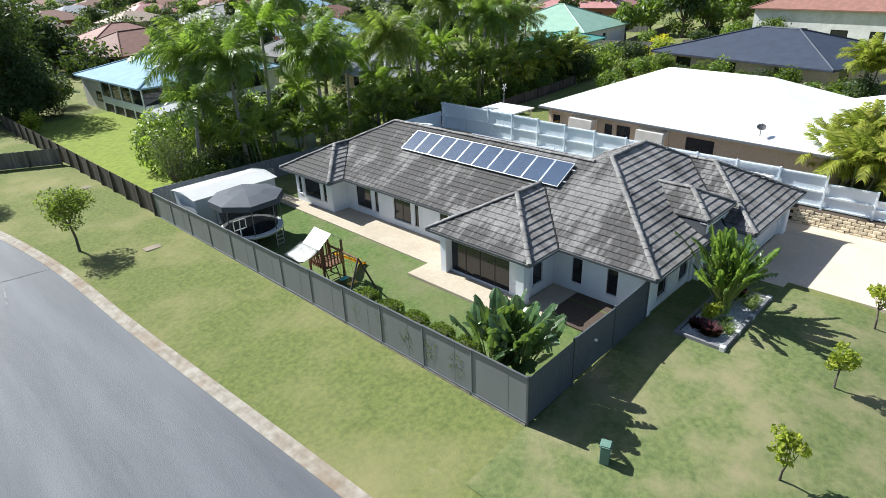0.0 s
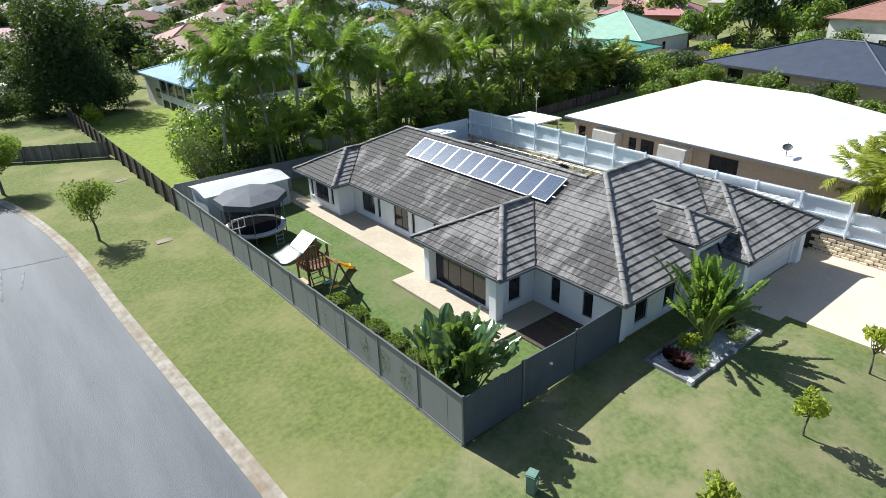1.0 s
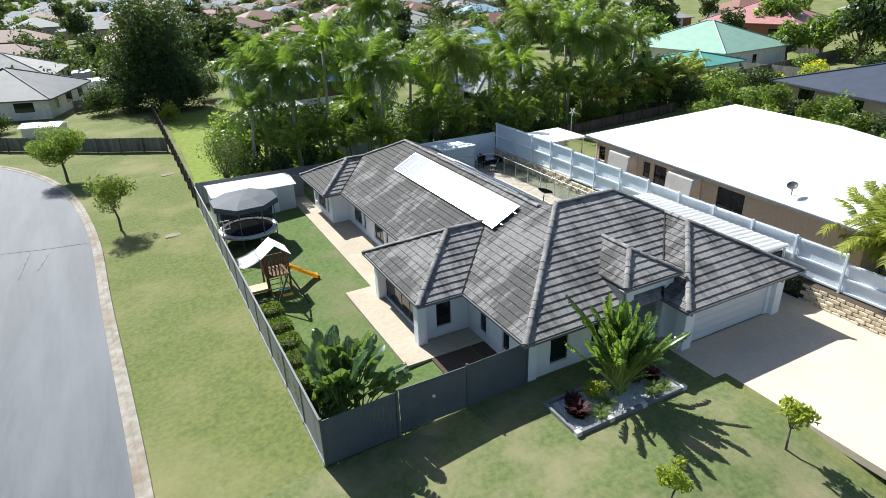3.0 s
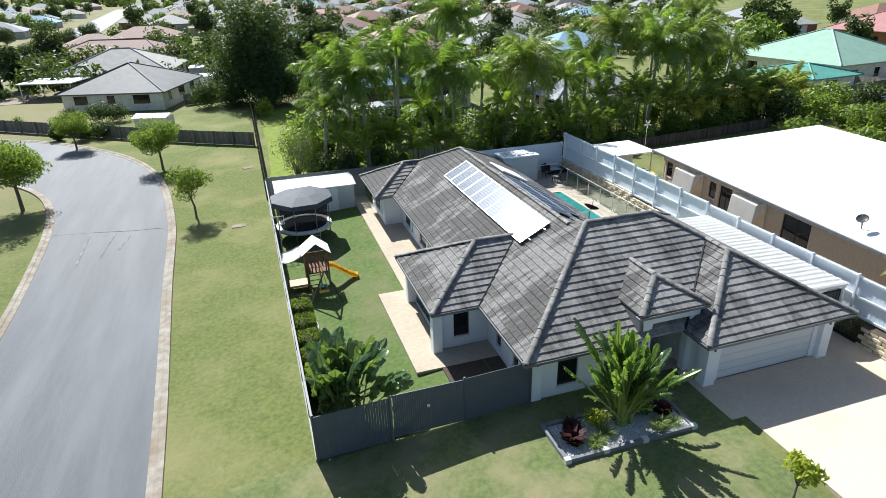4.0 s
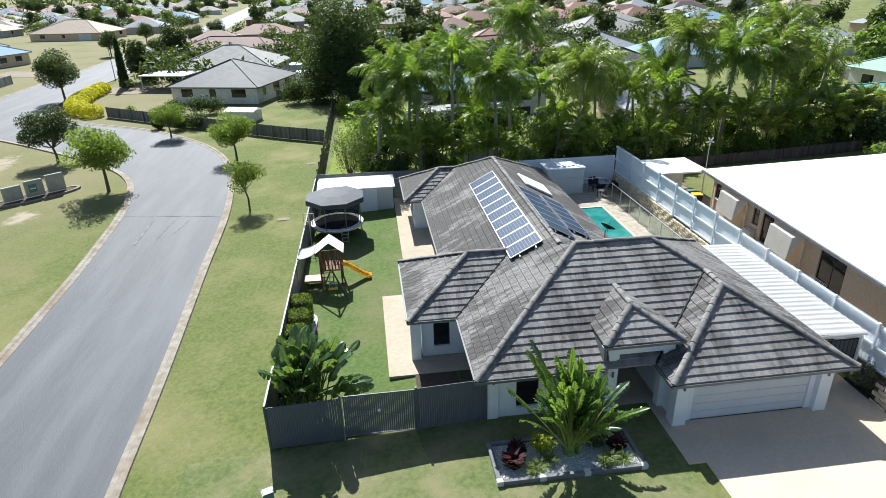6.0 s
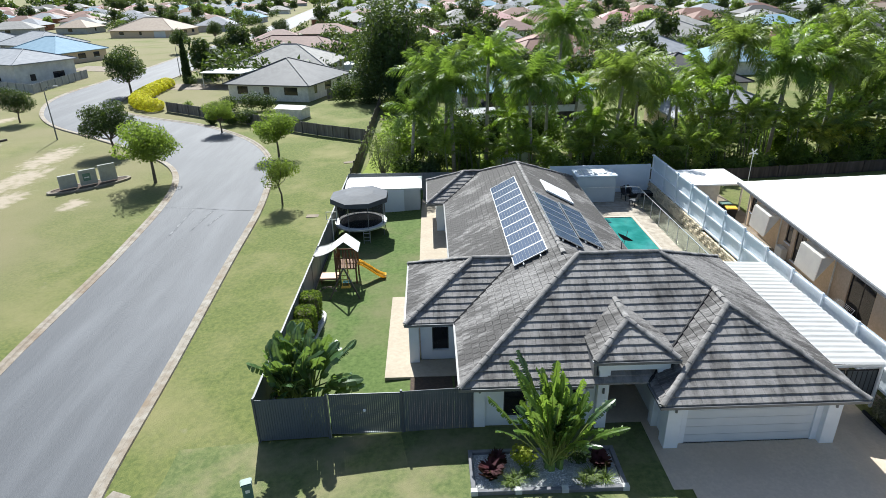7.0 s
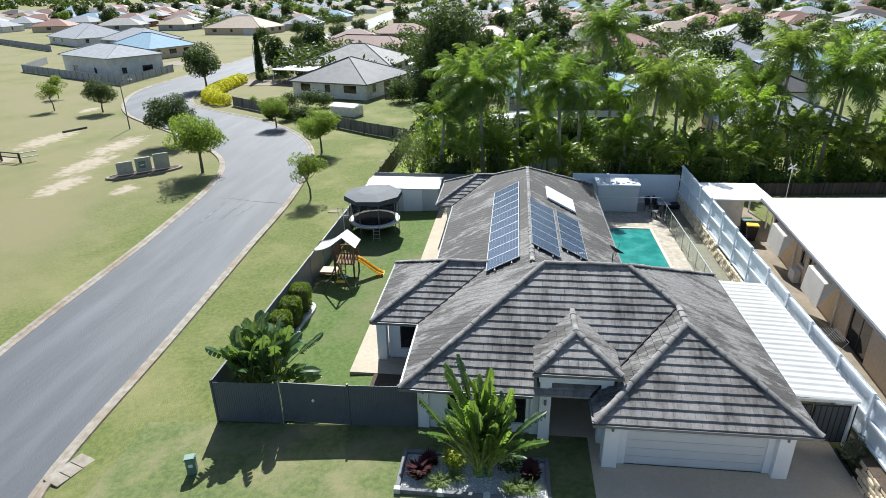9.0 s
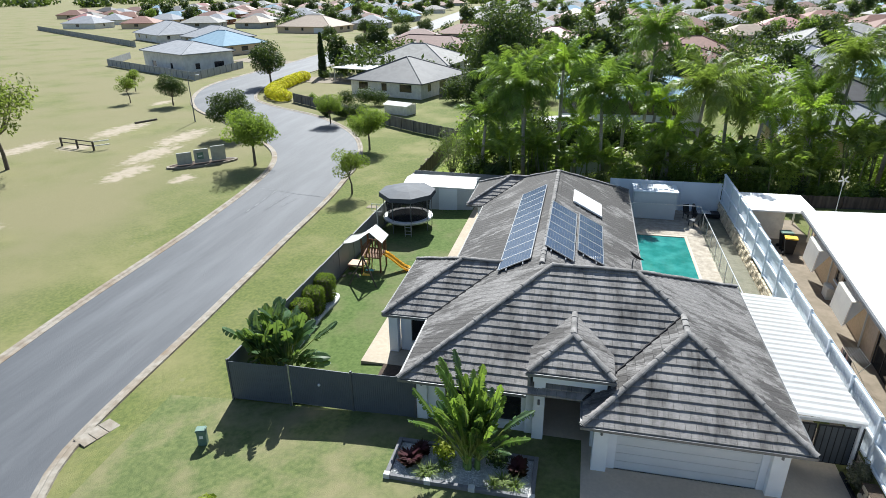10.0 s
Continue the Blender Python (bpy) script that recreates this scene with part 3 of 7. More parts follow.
def clip_convex(poly, conv):
    n = len(conv)
    for i in range(n):
        (x0, y0), (x1, y1) = conv[i], conv[(i + 1) % n]
        a, b = (y1 - y0), -(x1 - x0)
        poly = clip_poly(poly, a, b, a * x0 + b * y0)
        if len(poly) < 3:
            return []
    return poly


COURSE, TILEW = 0.33, 0.335
joined = bmesh.new()
near_tiles = []


def tile_plane(origin, along, up, pieces, near=None):
    """Tiles one roof slope. origin: a plan point on its eave; along, up: plan directions; pieces: convex counter-clockwise plan polygons."""
    o, al, up2 = Vector((*origin, 0)), Vector((*along, 0)), Vector((*up, 0))
    allp = [p for q in pieces for p in q]
    ss = [(Vector((*p, 0)) - o).dot(al) for p in allp]
    us = [(Vector((*p, 0)) - o).dot(up2) for p in allp]
    cu = COURSE * COS
    bmu = bmesh.new()
    for piece in pieces:
        vs = [bmu.verts.new((x, y, E0 + T * ((Vector((x, y, 0)) - o).dot(up2)) - 0.03)) for x, y in piece]
        bmu.faces.new(vs)
    part("underlay", bmu, M_under, house)
    k = 0
    u0 = min(us) - 0.04
    while u0 < max(us):
        s0 = min(ss) - TILEW * (0.5 if k % 2 else 0.0)
        while s0 < max(ss):
            for piece in pieces:
                gp = 0.004 if abs(up[1]) > 0.5 else 0.009
                jig = (math.sin(k * 12.9 + s0 * 7.3) * 0.004)
                cell = [o + al * (s0 + gp) + up2 * (u0 + jig), o + al * (s0 + TILEW - gp) + up2 * (u0 + jig), o + al * (s0 + TILEW - gp) + up2 * (u0 + cu), o + al * (s0 + gp) + up2 * (u0 + cu)]
                cell = [(v.x, v.y) for v in cell]
                area = sum(cell[i][0] * cell[(i + 1) % 4][1] - cell[(i + 1) % 4][0] * cell[i][1] for i in range(4))
                if area < 0:
                    cell = cell[::-1]
                grow = piece
                c = clip_convex(cell, grow)
                if len(c) < 3:
                    continue
                top = []
                for x, y in c:
                    u = (Vector((x, y, 0)) - o).dot(up2)
                    v = min(1, max(0, (u - u0) / cu))
                    top.append(Vector((x, y, E0 + T * u + 0.039 * (1 - v) + 0.004)))
                cen = sum(top, Vector()) / len(top)
                if near and near(cen):
                    near_tiles.append(top)
                else:
                    add_tile(joined, top, Vector())
            s0 += TILEW
        u0 += cu
        k += 1


def add_tile(bm, top, cen):
    hi = [bm.verts.new(v - cen) for v in top]
    lo = [bm.verts.new(v - cen - Vector((0, 0, 0.07))) for v in top]
    bm.faces.new(hi)
    n = len(hi)
    for i in range(n):
        bm.faces.new((lo[i], lo[(i + 1) % n], hi[(i + 1) % n], hi[i]))


D = 5.1
RY, RX0, RX1, BX = -0.5 + D, 7.4 + D, 20.9 - D, 12.05
FB = RY + D
near_front = lambda c: c.y < 0.75 and c.x > 14.6 and c.x < 20.3
near_main = lambda c: c.y < 0.6 and c.x < 12.0
# the long slope that faces the side street, with the two wings cut out
SPL = FB - (BX - 7.4)
tile_plane((7.4, 0), (0, -1), (1, 0), [[(7.4, -0.5), (RX0, RY), (BX, SPL), (7.4, SPL)], [(7.4, SPL), (BX, SPL), (BX, 19.25), (7.4, 23.9)]])
# front slope
PX, PH, PZ, PY = 13.53, 1.48, 4.16, -0.42
PE = PZ - PH * T
pv = (PE - E0) / T - 0.5
ptop = (PZ - E0) / T - 0.5
tile_plane((0, -0.5), (1, 0), (0, 1), [[(7.4, -0.5), (14.0, -0.5), (17.45, 2.95), (RX1, RY), (RX0, RY)]], near_main)
# garage slopes
tile_plane((0, -1.8), (1, 0), (0, 1), [[(14.0, -1.8), (20.9, -1.8), (17.45, 1.65)]], near_front)
tile_plane((14.0, 0), (0, -1), (1, 0), [[(14.0, -1.8), (17.45, 1.65), (17.45, 2.95), (14.0, -0.5)]])
tile_plane((20.9, 0), (0, 1), (-1, 0), [[(20.9, -1.8), (20.9, 4.0), (17.45, 2.95), (17.45, 1.65)], [(20.9, 4.0), (20.9, FB), (RX1, RY), (17.45, 2.95)]])
# back slopes
tile_plane((16.7, 0), (0, 1), (-1, 0), [[(16.7, FB), (16.7, 23.9), (BX, 19.25), (BX, FB - (BX - 7.4))]])
tile_plane((0, FB), (-1, 0), (0, -1), [[(RX0, RY), (RX1, RY), (20.9, FB), (16.7, FB), (BX, FB - (BX - 7.4))]])
tile_plane((0, 23.9), (-1, 0), (0, -1), [[(6.3, 23.9), (8.8, 21.4), (9.9, 21.4), (BX, 19.25), (16.7, 23.9)][::-1]])
# wings
tile_plane((5.35, 0), (0, -1), (1, 0), [[(5.35, 3.96), (8.32, 6.93), (5.35, 9.9)]])
tile_plane((0, 3.96), (1, 0), (0, 1), [[(5.35, 3.96), (7.4, 3.96), (10.37, 6.93), (8.32, 6.93)]])
tile_plane((0, 9.9), (-1, 0), (0, -1), [[(5.35, 9.9), (8.32, 6.93), (10.37, 6.93), (7.4, 9.9)]])
tile_plane((6.3, 0), (0, -1), (1, 0), [[(6.3, 18.9), (8.8, 21.4), (6.3, 23.9)]])
tile_plane((0, 18.9), (1, 0), (0, 1), [[(6.3, 18.9), (7.4, 18.9), (9.9, 21.4), (8.8, 21.4)]])
# porch roof, raised
E_keep = E0
E0 = PE
tile_plane((0, PY), (1, 0), (0, 1), [[(PX - PH, PY), (PX + PH, PY), (PX, PY + PH)]])
tile_plane((PX - PH, 0), (0, -1), (1, 0), [[(PX - PH, PY), (PX, PY + PH), (PX, ptop), (PX - PH, pv)]])
tile_plane((PX + PH, 0), (0, 1), (-1, 0), [[(PX + PH, PY), (PX + PH, pv), (PX, ptop), (PX, PY + PH)]])
E0 = E_keep
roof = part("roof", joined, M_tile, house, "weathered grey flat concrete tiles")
roof["kind"] = "stuff"


def eave(parent, a, b, z, soffit=0.55):
    """Gutter and fascia along an eave from a to b (outside to the right), with the soffit behind."""
    a, b = Vector((*a, 0)), Vector((*b, 0))
    d = (b - a).normalized()
    n = Vector((d.y, -d.x, 0))
    m = Matrix(((d.x, -n.x, 0, a.x), (d.y, -n.y, 0, a.y), (0, 0, 1, z), (0, 0, 0, 1)))
    ln = (b - a).length
    bm = bmesh.new()
    box(bm, -0.05, ln + 0.05, -0.06, 0.05, -0.12, -0.03, m)
    box(bm, -0.06, ln + 0.06, -0.075, -0.055, -0.03, -0.005, m)
    bmesh.ops.recalc_face_normals(bm, faces=bm.faces)
    part("gutter", bm, M_gutter, parent)
    bm = bmesh.new()
    box(bm, 0, ln, 0.0, soffit, -0.17, -0.125, m)
    part("eave_lining", bm, M_soffit, parent)


for a, b in (((7.4, -0.5), (12.0, -0.5)), ((14.0, -1.8), (20.9, -1.8)), ((20.9, -1.8), (20.9, FB)), ((14.0, -0.5), (14.0, -1.8)), ((20.9, FB), (16.7, FB)), ((16.7, FB), (16.7, 23.9)), ((16.7, 23.9), (6.3, 23.9)), ((6.3, 23.9), (6.3, 18.9)), ((6.3, 18.9), (7.4, 18.9)), ((7.4, 18.9), (7.4, 9.9)), ((7.4, 9.9), (5.35, 9.9)), ((5.35, 9.9), (5.35, 3.96)), ((5.35, 3.96), (7.4, 3.96)), ((7.4, 3.96), (7.4, -0.5))):
    eave(house, a, b, E0)
eave(house, (PX - PH, PY), (PX + PH, PY), PE, 0.35)
for x0, x1 in ((PX - PH + 0.02, PX - PH + 0.12), (PX + PH - 0.12, PX + PH - 0.02)):
    bm = bmesh.new()
    vs = [bm.verts.new((x, y, z)) for x in (x0, x1) for y, z in ((PY + 0.1, PE - 0.12), (PY + 0.1, 2.72), (0.1, 2.72), (pv - 0.08, PE - 0.12))]
    for f in ((0, 1, 2, 3), (7, 6, 5, 4), (0, 4, 5, 1), (1, 5, 6, 2), (2, 6, 7, 3), (3, 7, 4, 0)):
        bm.faces.new([vs[i] for i in f])
    part("porch_cheek", bm, M_gutter, house)

# ridge and hip caps, piece by piece
bm = bmesh.new()
N = 6
for i, x in enumerate((0.0, 0.42)):
    r = 0.108 - 0.018 * i
    ring = [bm.verts.new((x, math.cos(math.pi * k / N) * r * 1.15, math.sin(math.pi * k / N) * r * 0.75 - 0.02)) for k in range(N + 1)]
    ring += [bm.verts.new((x, -r * 0.95, -0.03)), bm.verts.new((x, r * 0.95, -0.03))][::1]
    if i:
        for k in range(N):
            bm.faces.new((last[k], last[k + 1], ring[k + 1], ring[k]))
        bm.faces.new(ring[:N + 1])
    else:
        bm.faces.new(ring[:N + 1][::-1])
    last = ring
cap_mesh = mesh_of("ridge_cap", bm)
cap_mesh.materials.append(M_cap)


def caps(parent, a, b):
    a, b = Vector(a), Vector(b)
    d = b - a
    n = max(1, round(d.length / 0.4))
    turn = d.to_track_quat('X', 'Z').to_matrix().to_4x4()
    for i in range(n):
        ob = part("ridge_cap", cap_mesh, None, parent)
        wob = math.sin(i * 5.1 + a.x) * 0.012
        ob.matrix_local = Matrix.Translation(a + d * (i / n) + Vector((0, 0, 0.05 + wob))) @ turn


def rz(d):
    return E0 + T * d


caps(house, (7.35, -0.55, E0), (RX0, RY, rz(D)))
caps(house, (RX0, RY, rz(D)), (RX1, RY, rz(D)))
caps(house, (17.45, 2.95, rz(3.45)), (RX1, RY, rz(D)))
caps(house, (20.9, FB, E0), (RX1, RY, rz(D)))
caps(house, (13.97, -1.83, E0), (17.45, 1.65, rz(3.45)))
caps(house, (20.93, -1.83, E0), (17.45, 1.65, rz(3.45)))
caps(house, (17.45, 1.65, rz(3.45)), (17.45, 2.95, rz(3.45)))
caps(house, (BX, 5.2, rz(4.65)), (BX, 19.25, rz(4.65)))
caps(house, (16.7, 23.9, E0), (BX, 19.25, rz(4.65)))
caps(house, (9.9, 21.4, rz(2.5)), (BX, 19.25, rz(4.65)))
caps(house, (8.8, 21.4, rz(2.5)), (9.9, 21.4, rz(2.5)))
caps(house, (6.27, 18.87, E0), (8.8, 21.4, rz(2.5)))
caps(house, (6.27, 23.93, E0), (8.8, 21.4, rz(2.5)))
caps(house, (5.32, 3.93, E0), (8.32, 6.93, rz(2.97)))
caps(house, (5.32, 9.93, E0), (8.32, 6.93, rz(2.97)))
caps(house, (8.32, 6.93, rz(2.97)), (10.37, 6.93, rz(2.97)))
caps(house, (PX - PH, PY, PE), (PX, PY + PH, PZ))
caps(house, (PX + PH, PY, PE), (PX, PY + PH, PZ))
caps(house, (PX, PY + PH, PZ), (PX, ptop, PZ))
# valley trays
for a, b in (((7.4, 3.96), (10.37, 6.93)), ((7.4, 9.9), (10.37, 6.93)), ((7.4, 18.9), (9.9, 21.4)), ((14.0, -0.5), (17.45, 2.95)), ((16.7, FB), (BX, FB - (BX - 7.4)))):
    da = min(abs(a[0] - 7.4), abs(a[0] - 14.0), abs(a[0] - 16.7))
    top = rz(abs(b[0] - a[0]))
    bm = bmesh.new()
    tube(bm, [(*a, E0 + 0.0), (*b, top + 0.0)], [0.07, 0.07], 5)
    part("valley_tray", bm, M_under, house)

# ---- solar arrays ----
def slope_frame(x, y, z, side):
    """A frame on the roof: u to the front along the ridge, v up the slope. side -1: the street slope, 1: the pool slope."""
    v = Vector((-side, 0, T)).normalized()
    u = Vector((0, -1, 0))
    n = u.cross(v) if side < 0 else v.cross(u)
    if n.z < 0:
        n = -n
    return Matrix(((u.x, v.x, n.x, x), (u.y, v.y, n.y, y), (u.z, v.z, n.z, z), (0, 0, 0, 1)))


def array(x_low, y_back, side, count, w, h, label, across=False):
    z = rz(x_low - 7.4) if side < 0 else rz(16.7 - x_low)
    ar = thing("solar_array", (0, 0, 0), label, "solar panels", "solar arrays")
    m = slope_frame(x_low, y_back, z + 0.02, side)
    for i in range(count):
        pw, ph = (w, h) if not across else (h, w)
        x0, y0 = (i * (w + 0.02), 0) if not across else (0, i * (w + 0.02))
        bm = bmesh.new()
        box(bm, x0, x0 + pw, y0, y0 + 0.035, 0.1, 0.145, m)
        box(bm, x0, x0 + pw, y0 + ph - 0.035, y0 + ph, 0.1, 0.145, m)
        box(bm, x0, x0 + 0.035, y0 + 0.035, y0 + ph - 0.035, 0.1, 0.145, m)
        box(bm, x0 + pw - 0.035, x0 + pw, y0 + 0.035, y0 + ph - 0.035, 0.1, 0.145, m)
        pn = part("panel", bm, M_alu, ar)
        bm = bmesh.new()
        nx, ny = (6, 10) if not across else (10, 6)
        cw, ch = (pw - 0.08) / nx, (ph - 0.08) / ny
        for a in range(nx):
            for b in range(ny):
                box(bm, x0 + 0.04 + a * cw + 0.004, x0 + 0.04 + (a + 1) * cw - 0.004, y0 + 0.04 + b * ch + 0.004, y0 + 0.04 + (b + 1) * ch - 0.004, 0.125, 0.137, m)
        part("cell_sheet", bm, M_panel, pn)["kind"] = "stuff"
        bm = bmesh.new()
        box(bm, x0 + 0.036, x0 + pw - 0.036, y0 + 0.036, y0 + ph - 0.036, 0.112, 0.13, m)
        part("backsheet", bm, M_signpanel, pn)
    tot = count * (w + 0.02)
    for q in (0.25, 0.75):
        bm = bmesh.new()
        if across:
            box(bm, h * q, h * q + 0.04, -0.15, tot + 0.05, 0.05, 0.1, m)
        else:
            box(bm, -0.15, tot + 0.2, h * q, h * q + 0.04, 0.05, 0.1, m)
        part("rail", bm, M_alu, ar)
    return ar


array(10.15, 16.72, -1, 10, 1.06, 1.62, "long row of blue solar panels in silver frames on the roof")
array(13.3, 12.95, 1, 6, 1.0, 1.48, "blue solar panels in silver frames below the ridge")
array(14.68, 13.3, 1, 5, 0.98, 1.42, "lower row of blue solar panels in silver frames")
bm = bmesh.new()
box(bm, 0, 2.15, 0, 1.85, 0.06, 0.16, slope_frame(14.68, 16.95, rz(16.7 - 14.68), 1))
bevel(bm, 0.03, 2)
bmesh.ops.recalc_face_normals(bm, faces=bm.faces)
tagged(part("roof_collector", bm, M_white), "flat white solar collector panel on the tiled roof", "solar collector")
ant = thing("roof_antenna", (14.3, 7.55, rz(16.7 - 14.3)), "thin metal television antenna standing on the roof", "antenna")
bm = bmesh.new()
tube(bm, [(0, 0, 0), (0, 0, 1.3)], [0.02, 0.02], 6)
part("mast", bm, M_alu, ant)
bm = bmesh.new()
tube(bm, [(-0.55, 0, 1.2), (0.5, 0.1, 1.25)], [0.015, 0.015], 5)
for k in range(7):
    x = -0.5 + k * 0.16
    tube(bm, [(x, -0.25 + k * 0.015, 1.21), (x, 0.3 - k * 0.015, 1.22)], [0.008, 0.008], 4)
part("boom", bm, M_alu, ant)
ant.scale = (0.5, 0.5, 0.5)

# ---- paving, lawn and yard ----
def paving(name, poly, z0, z1, material, label, category="paving"):
    bm = bmesh.new()
    slab(bm, poly, z0, z1)
    bmesh.ops.recalc_face_normals(bm, faces=bm.faces)
    return tagged(part(name, bm, material), label, category, kind="structure")


bm = bmesh.new()
ys = [0.15 + i * 0.95 for i in range(31)]
xs = [0.12 + i * 0.9 for i in range(9)]
rows = [[bm.verts.new((x, y, ground_z(x, y) + 0.012 + 0.12 * (1 - sstep(0, 5, x)))) for x in xs] for y in ys]
for r, s in zip(rows, rows[1:]):
    for i in range(len(xs) - 1):
        bm.faces.new((r[i], r[i + 1], s[i + 1], s[i]))
tagged(part("lawn", bm, M_lawn, smooth=True), "green mown back lawn inside the fence", "lawn", kind="structure")
bm = bmesh.new()
ys = [-10.2 + i * 0.68 for i in range(16)]
xs = [-3.0 + i * 0.95 for i in range(19)]
rows = [[bm.verts.new((x, y, ground_z(x, y) + 0.03)) for x in xs] for y in ys]
for r, s in zip(rows, rows[1:]):
    for i in range(len(xs) - 1):
        bm.faces.new((r[i], r[i + 1], s[i + 1], s[i]))
tagged(part("front_lawn", bm, M_frontlawn, smooth=True), "green front lawn with worn pale patches", "lawn", kind="structure")

paving("path", [(4.42, 3.26), (8.0, 3.26), (8.0, 4.5), (5.9, 4.5), (5.9, 9.35), (8.0, 9.35), (8.0, 19.5), (6.9, 19.5), (6.9, 26.0), (5.85, 26.0), (5.75, 10.36), (4.4, 10.36)], 0.15, 0.375, M_path, "tan concrete path along the house")
paving("side_bed", [(5.5, 0.2), (8.0, 0.2), (8.0, 3.25), (5.5, 3.25)], 0.15, 0.362, M_mulch, "bare brown earth bed beside the wall")
paving("driveway", [(12.7, -3.28), (14.72, -3.28), (14.66, -11.0), (20.4, -11.0), (20.4, -1.2), (14.6, -1.2), (14.6, 3.0), (12.4, 3.0), (12.7, 0.0)], 0.1, 0.385, M_drive, "wide pale exposed aggregate driveway")
bm = bmesh.new()
prev = None
for x in (20.4, 21.0, 21.6, 22.2, 22.82):
    q = [bm.verts.new((x, y, 0.385 - 0.3 * sstep(20.3, 22.3, x))) for y in (-11.0, 9.2)]
    if prev:
        bm.faces.new((prev[0], q[0], q[1], prev[1]))
    prev = q
tagged(part("driveway_edge", bm, M_drive), "pale aggregate strip falling to the block wall", "paving", kind="structure")
paving("driveway_crossing", [(14.66, -20.0), (22.5, -20.0), (22.5, -11.0), (14.66, -11.0)], -0.7, 0.3, M_drive, "pale concrete driveway crossing")

# the raised side lot: block wall with a pale fence on it
FX = 23.3


def wall_top(y):
    return 0.75 + 0.45 * sstep(-6, 20, y)


retaining = thing("retaining_wall", (FX, 0, 0), "rough tan block retaining wall under the fence", "retaining wall", kind="structure")
bm = bmesh.new()
box(bm, 0.02, 0.18, 0.35, 26.5, -0.2, 0.7)
part("core", bm, M_slabedge, retaining)
bm = bmesh.new()
box(bm, -0.4, 0.02, -12, -0.75, -0.2, 0.9)
part("ledge", bm, M_mulch, retaining)

fence_top = lambda y: 1.88 + 0.95 * sstep(-7, 0, y) + 0.5 * sstep(4, 22, y)
pale_fence = thing("pale_fence", (FX, 0, 0), "pale blue-grey sheet fence with rails on a block wall", "fence", kind="structure")
y = -11.6
while y < 26.4:
    y1 = min(y + 2.35, 26.4)
    z0, z1 = max(0.93, wall_top(y)), fence_top((y + y1) / 2)
    bm = bmesh.new()
    n = 24
    for k in range(n):
        a, b = y + (y1 - y) * k / n, y + (y1 - y) * (k + 1) / n
        dx = 0.032 if k % 2 else 0.037
        box(bm, dx + 0.06, dx + 0.07, a, b, z0, z1)
    part("sheet", bm, M_whitefence, pale_fence)
    for f in (0.06, 0.5, 0.96):
        bm = bmesh.new()
        zz = z0 + (z1 - z0) * f
        box(bm, 0.0, 0.075, y, y1, zz - 0.045, zz + 0.045)
        part("rail", bm, M_whitefence, pale_fence)
    part("post", rbox(-0.03, 0.06, y - 0.05, y + 0.05, z0 - 0.05, z1 + 0.06, 0.01), M_whitefence, pale_fence)
    y = y1

# back wall of the pool yard
back_wall = thing("back_fence", (0, 0, 0), "pale grey rendered fence behind the pool", "fence", kind="structure")
bm = bmesh.new()
box(bm, 15.6, FX, 26.4, 26.5, 0.1, 2.55)
part("panel", bm, M_whitefence, back_wall)
for k in range(4):
    part("post", rbox(15.6 + k * 2.5, 15.7 + k * 2.5, 26.33, 26.4, 0.1, 2.6, 0.01), M_whitefence, back_wall)

# dark steel fence along the side street and the front
steel = thing("steel_fence", (0, 0, 0), "plain mid grey steel sheet boundary fence", "fence", kind="structure")


def steel_panel(a, b, z0a, z0b, h, ribs):
    a, b = Vector(a), Vector(b)
    d = b - a
    n = Vector((d.y, -d.x)).normalized()
    bm = bmesh.new()
    for k in range(ribs):
        # flat sheets that overlap a little
        u0, u1 = k / ribs, (k + 1) / ribs + (0.004 if k < ribs - 1 else 0)
        off = 0.004 * (k % 2)
        vs = []
        for u in (u0, u1):
            p = a + d * u
            zb = z0a + (z0b - z0a) * u
            for o, z in ((off - 0.004, zb), (off + 0.004, zb), (off + 0.004, zb + h), (off - 0.004, zb + h)):
                vs.append(bm.verts.new((p.x + n.x * o, p.y + n.y * o, z)))
        for f in ((0, 1, 5, 4), (1, 2, 6, 5), (2, 3, 7, 6), (3, 0, 4, 7), (3, 2, 1, 0), (4, 5, 6, 7)):
            bm.faces.new([vs[q] for q in f])
    bmesh.ops.recalc_face_normals(bm, faces=bm.faces)
    part("panel", bm, M_fence, steel)
    for z in (0.02, h - 0.02):
        bm = bmesh.new()
        vs = []
        for u in (0, 1):
            p = a + d * u
            zb = (z0a, z0b)[u] + z
            for o, dz in ((-0.025, -0.03), (0.05, -0.03), (0.05, 0.03), (-0.025, 0.03)):
                vs.append(bm.verts.new((p.x + n.x * o, p.y + n.y * o, zb + dz)))
        for f in ((0, 1, 5, 4), (1, 2, 6, 5), (2, 3, 7, 6), (3, 0, 4, 7), (3, 2, 1, 0), (4, 5, 6, 7)):
            bm.faces.new([vs[i] for i in f])
        bmesh.ops.recalc_face_normals(bm, faces=bm.faces)
        part("rail", bm, M_fencepost, steel)


NP = 12
for k in range(NP):
    y0, y1 = 28.6 * k / NP, 28.6 * (k + 1) / NP
    z0, z1 = 0.1 - 0.12 * y0 / 28.6, 0.1 - 0.12 * y1 / 28.6
    h = 1.84 - 0.3 * (k + 0.5) / NP
    steel_panel((0, y1), (0, y0), z1, z0, h, 3)
    part("post", rbox(-0.035, 0.035, y0 - 0.035, y0 + 0.035, -0.3, z0 + h + 0.02, 0.006), M_fence, steel)
    bm = bmesh.new()
    box(bm, -0.06, 0.06, y0 + 0.04, y1 - 0.04, -0.35, z0 - 0.02)
    part("plinth", bm, M_kerb, steel)
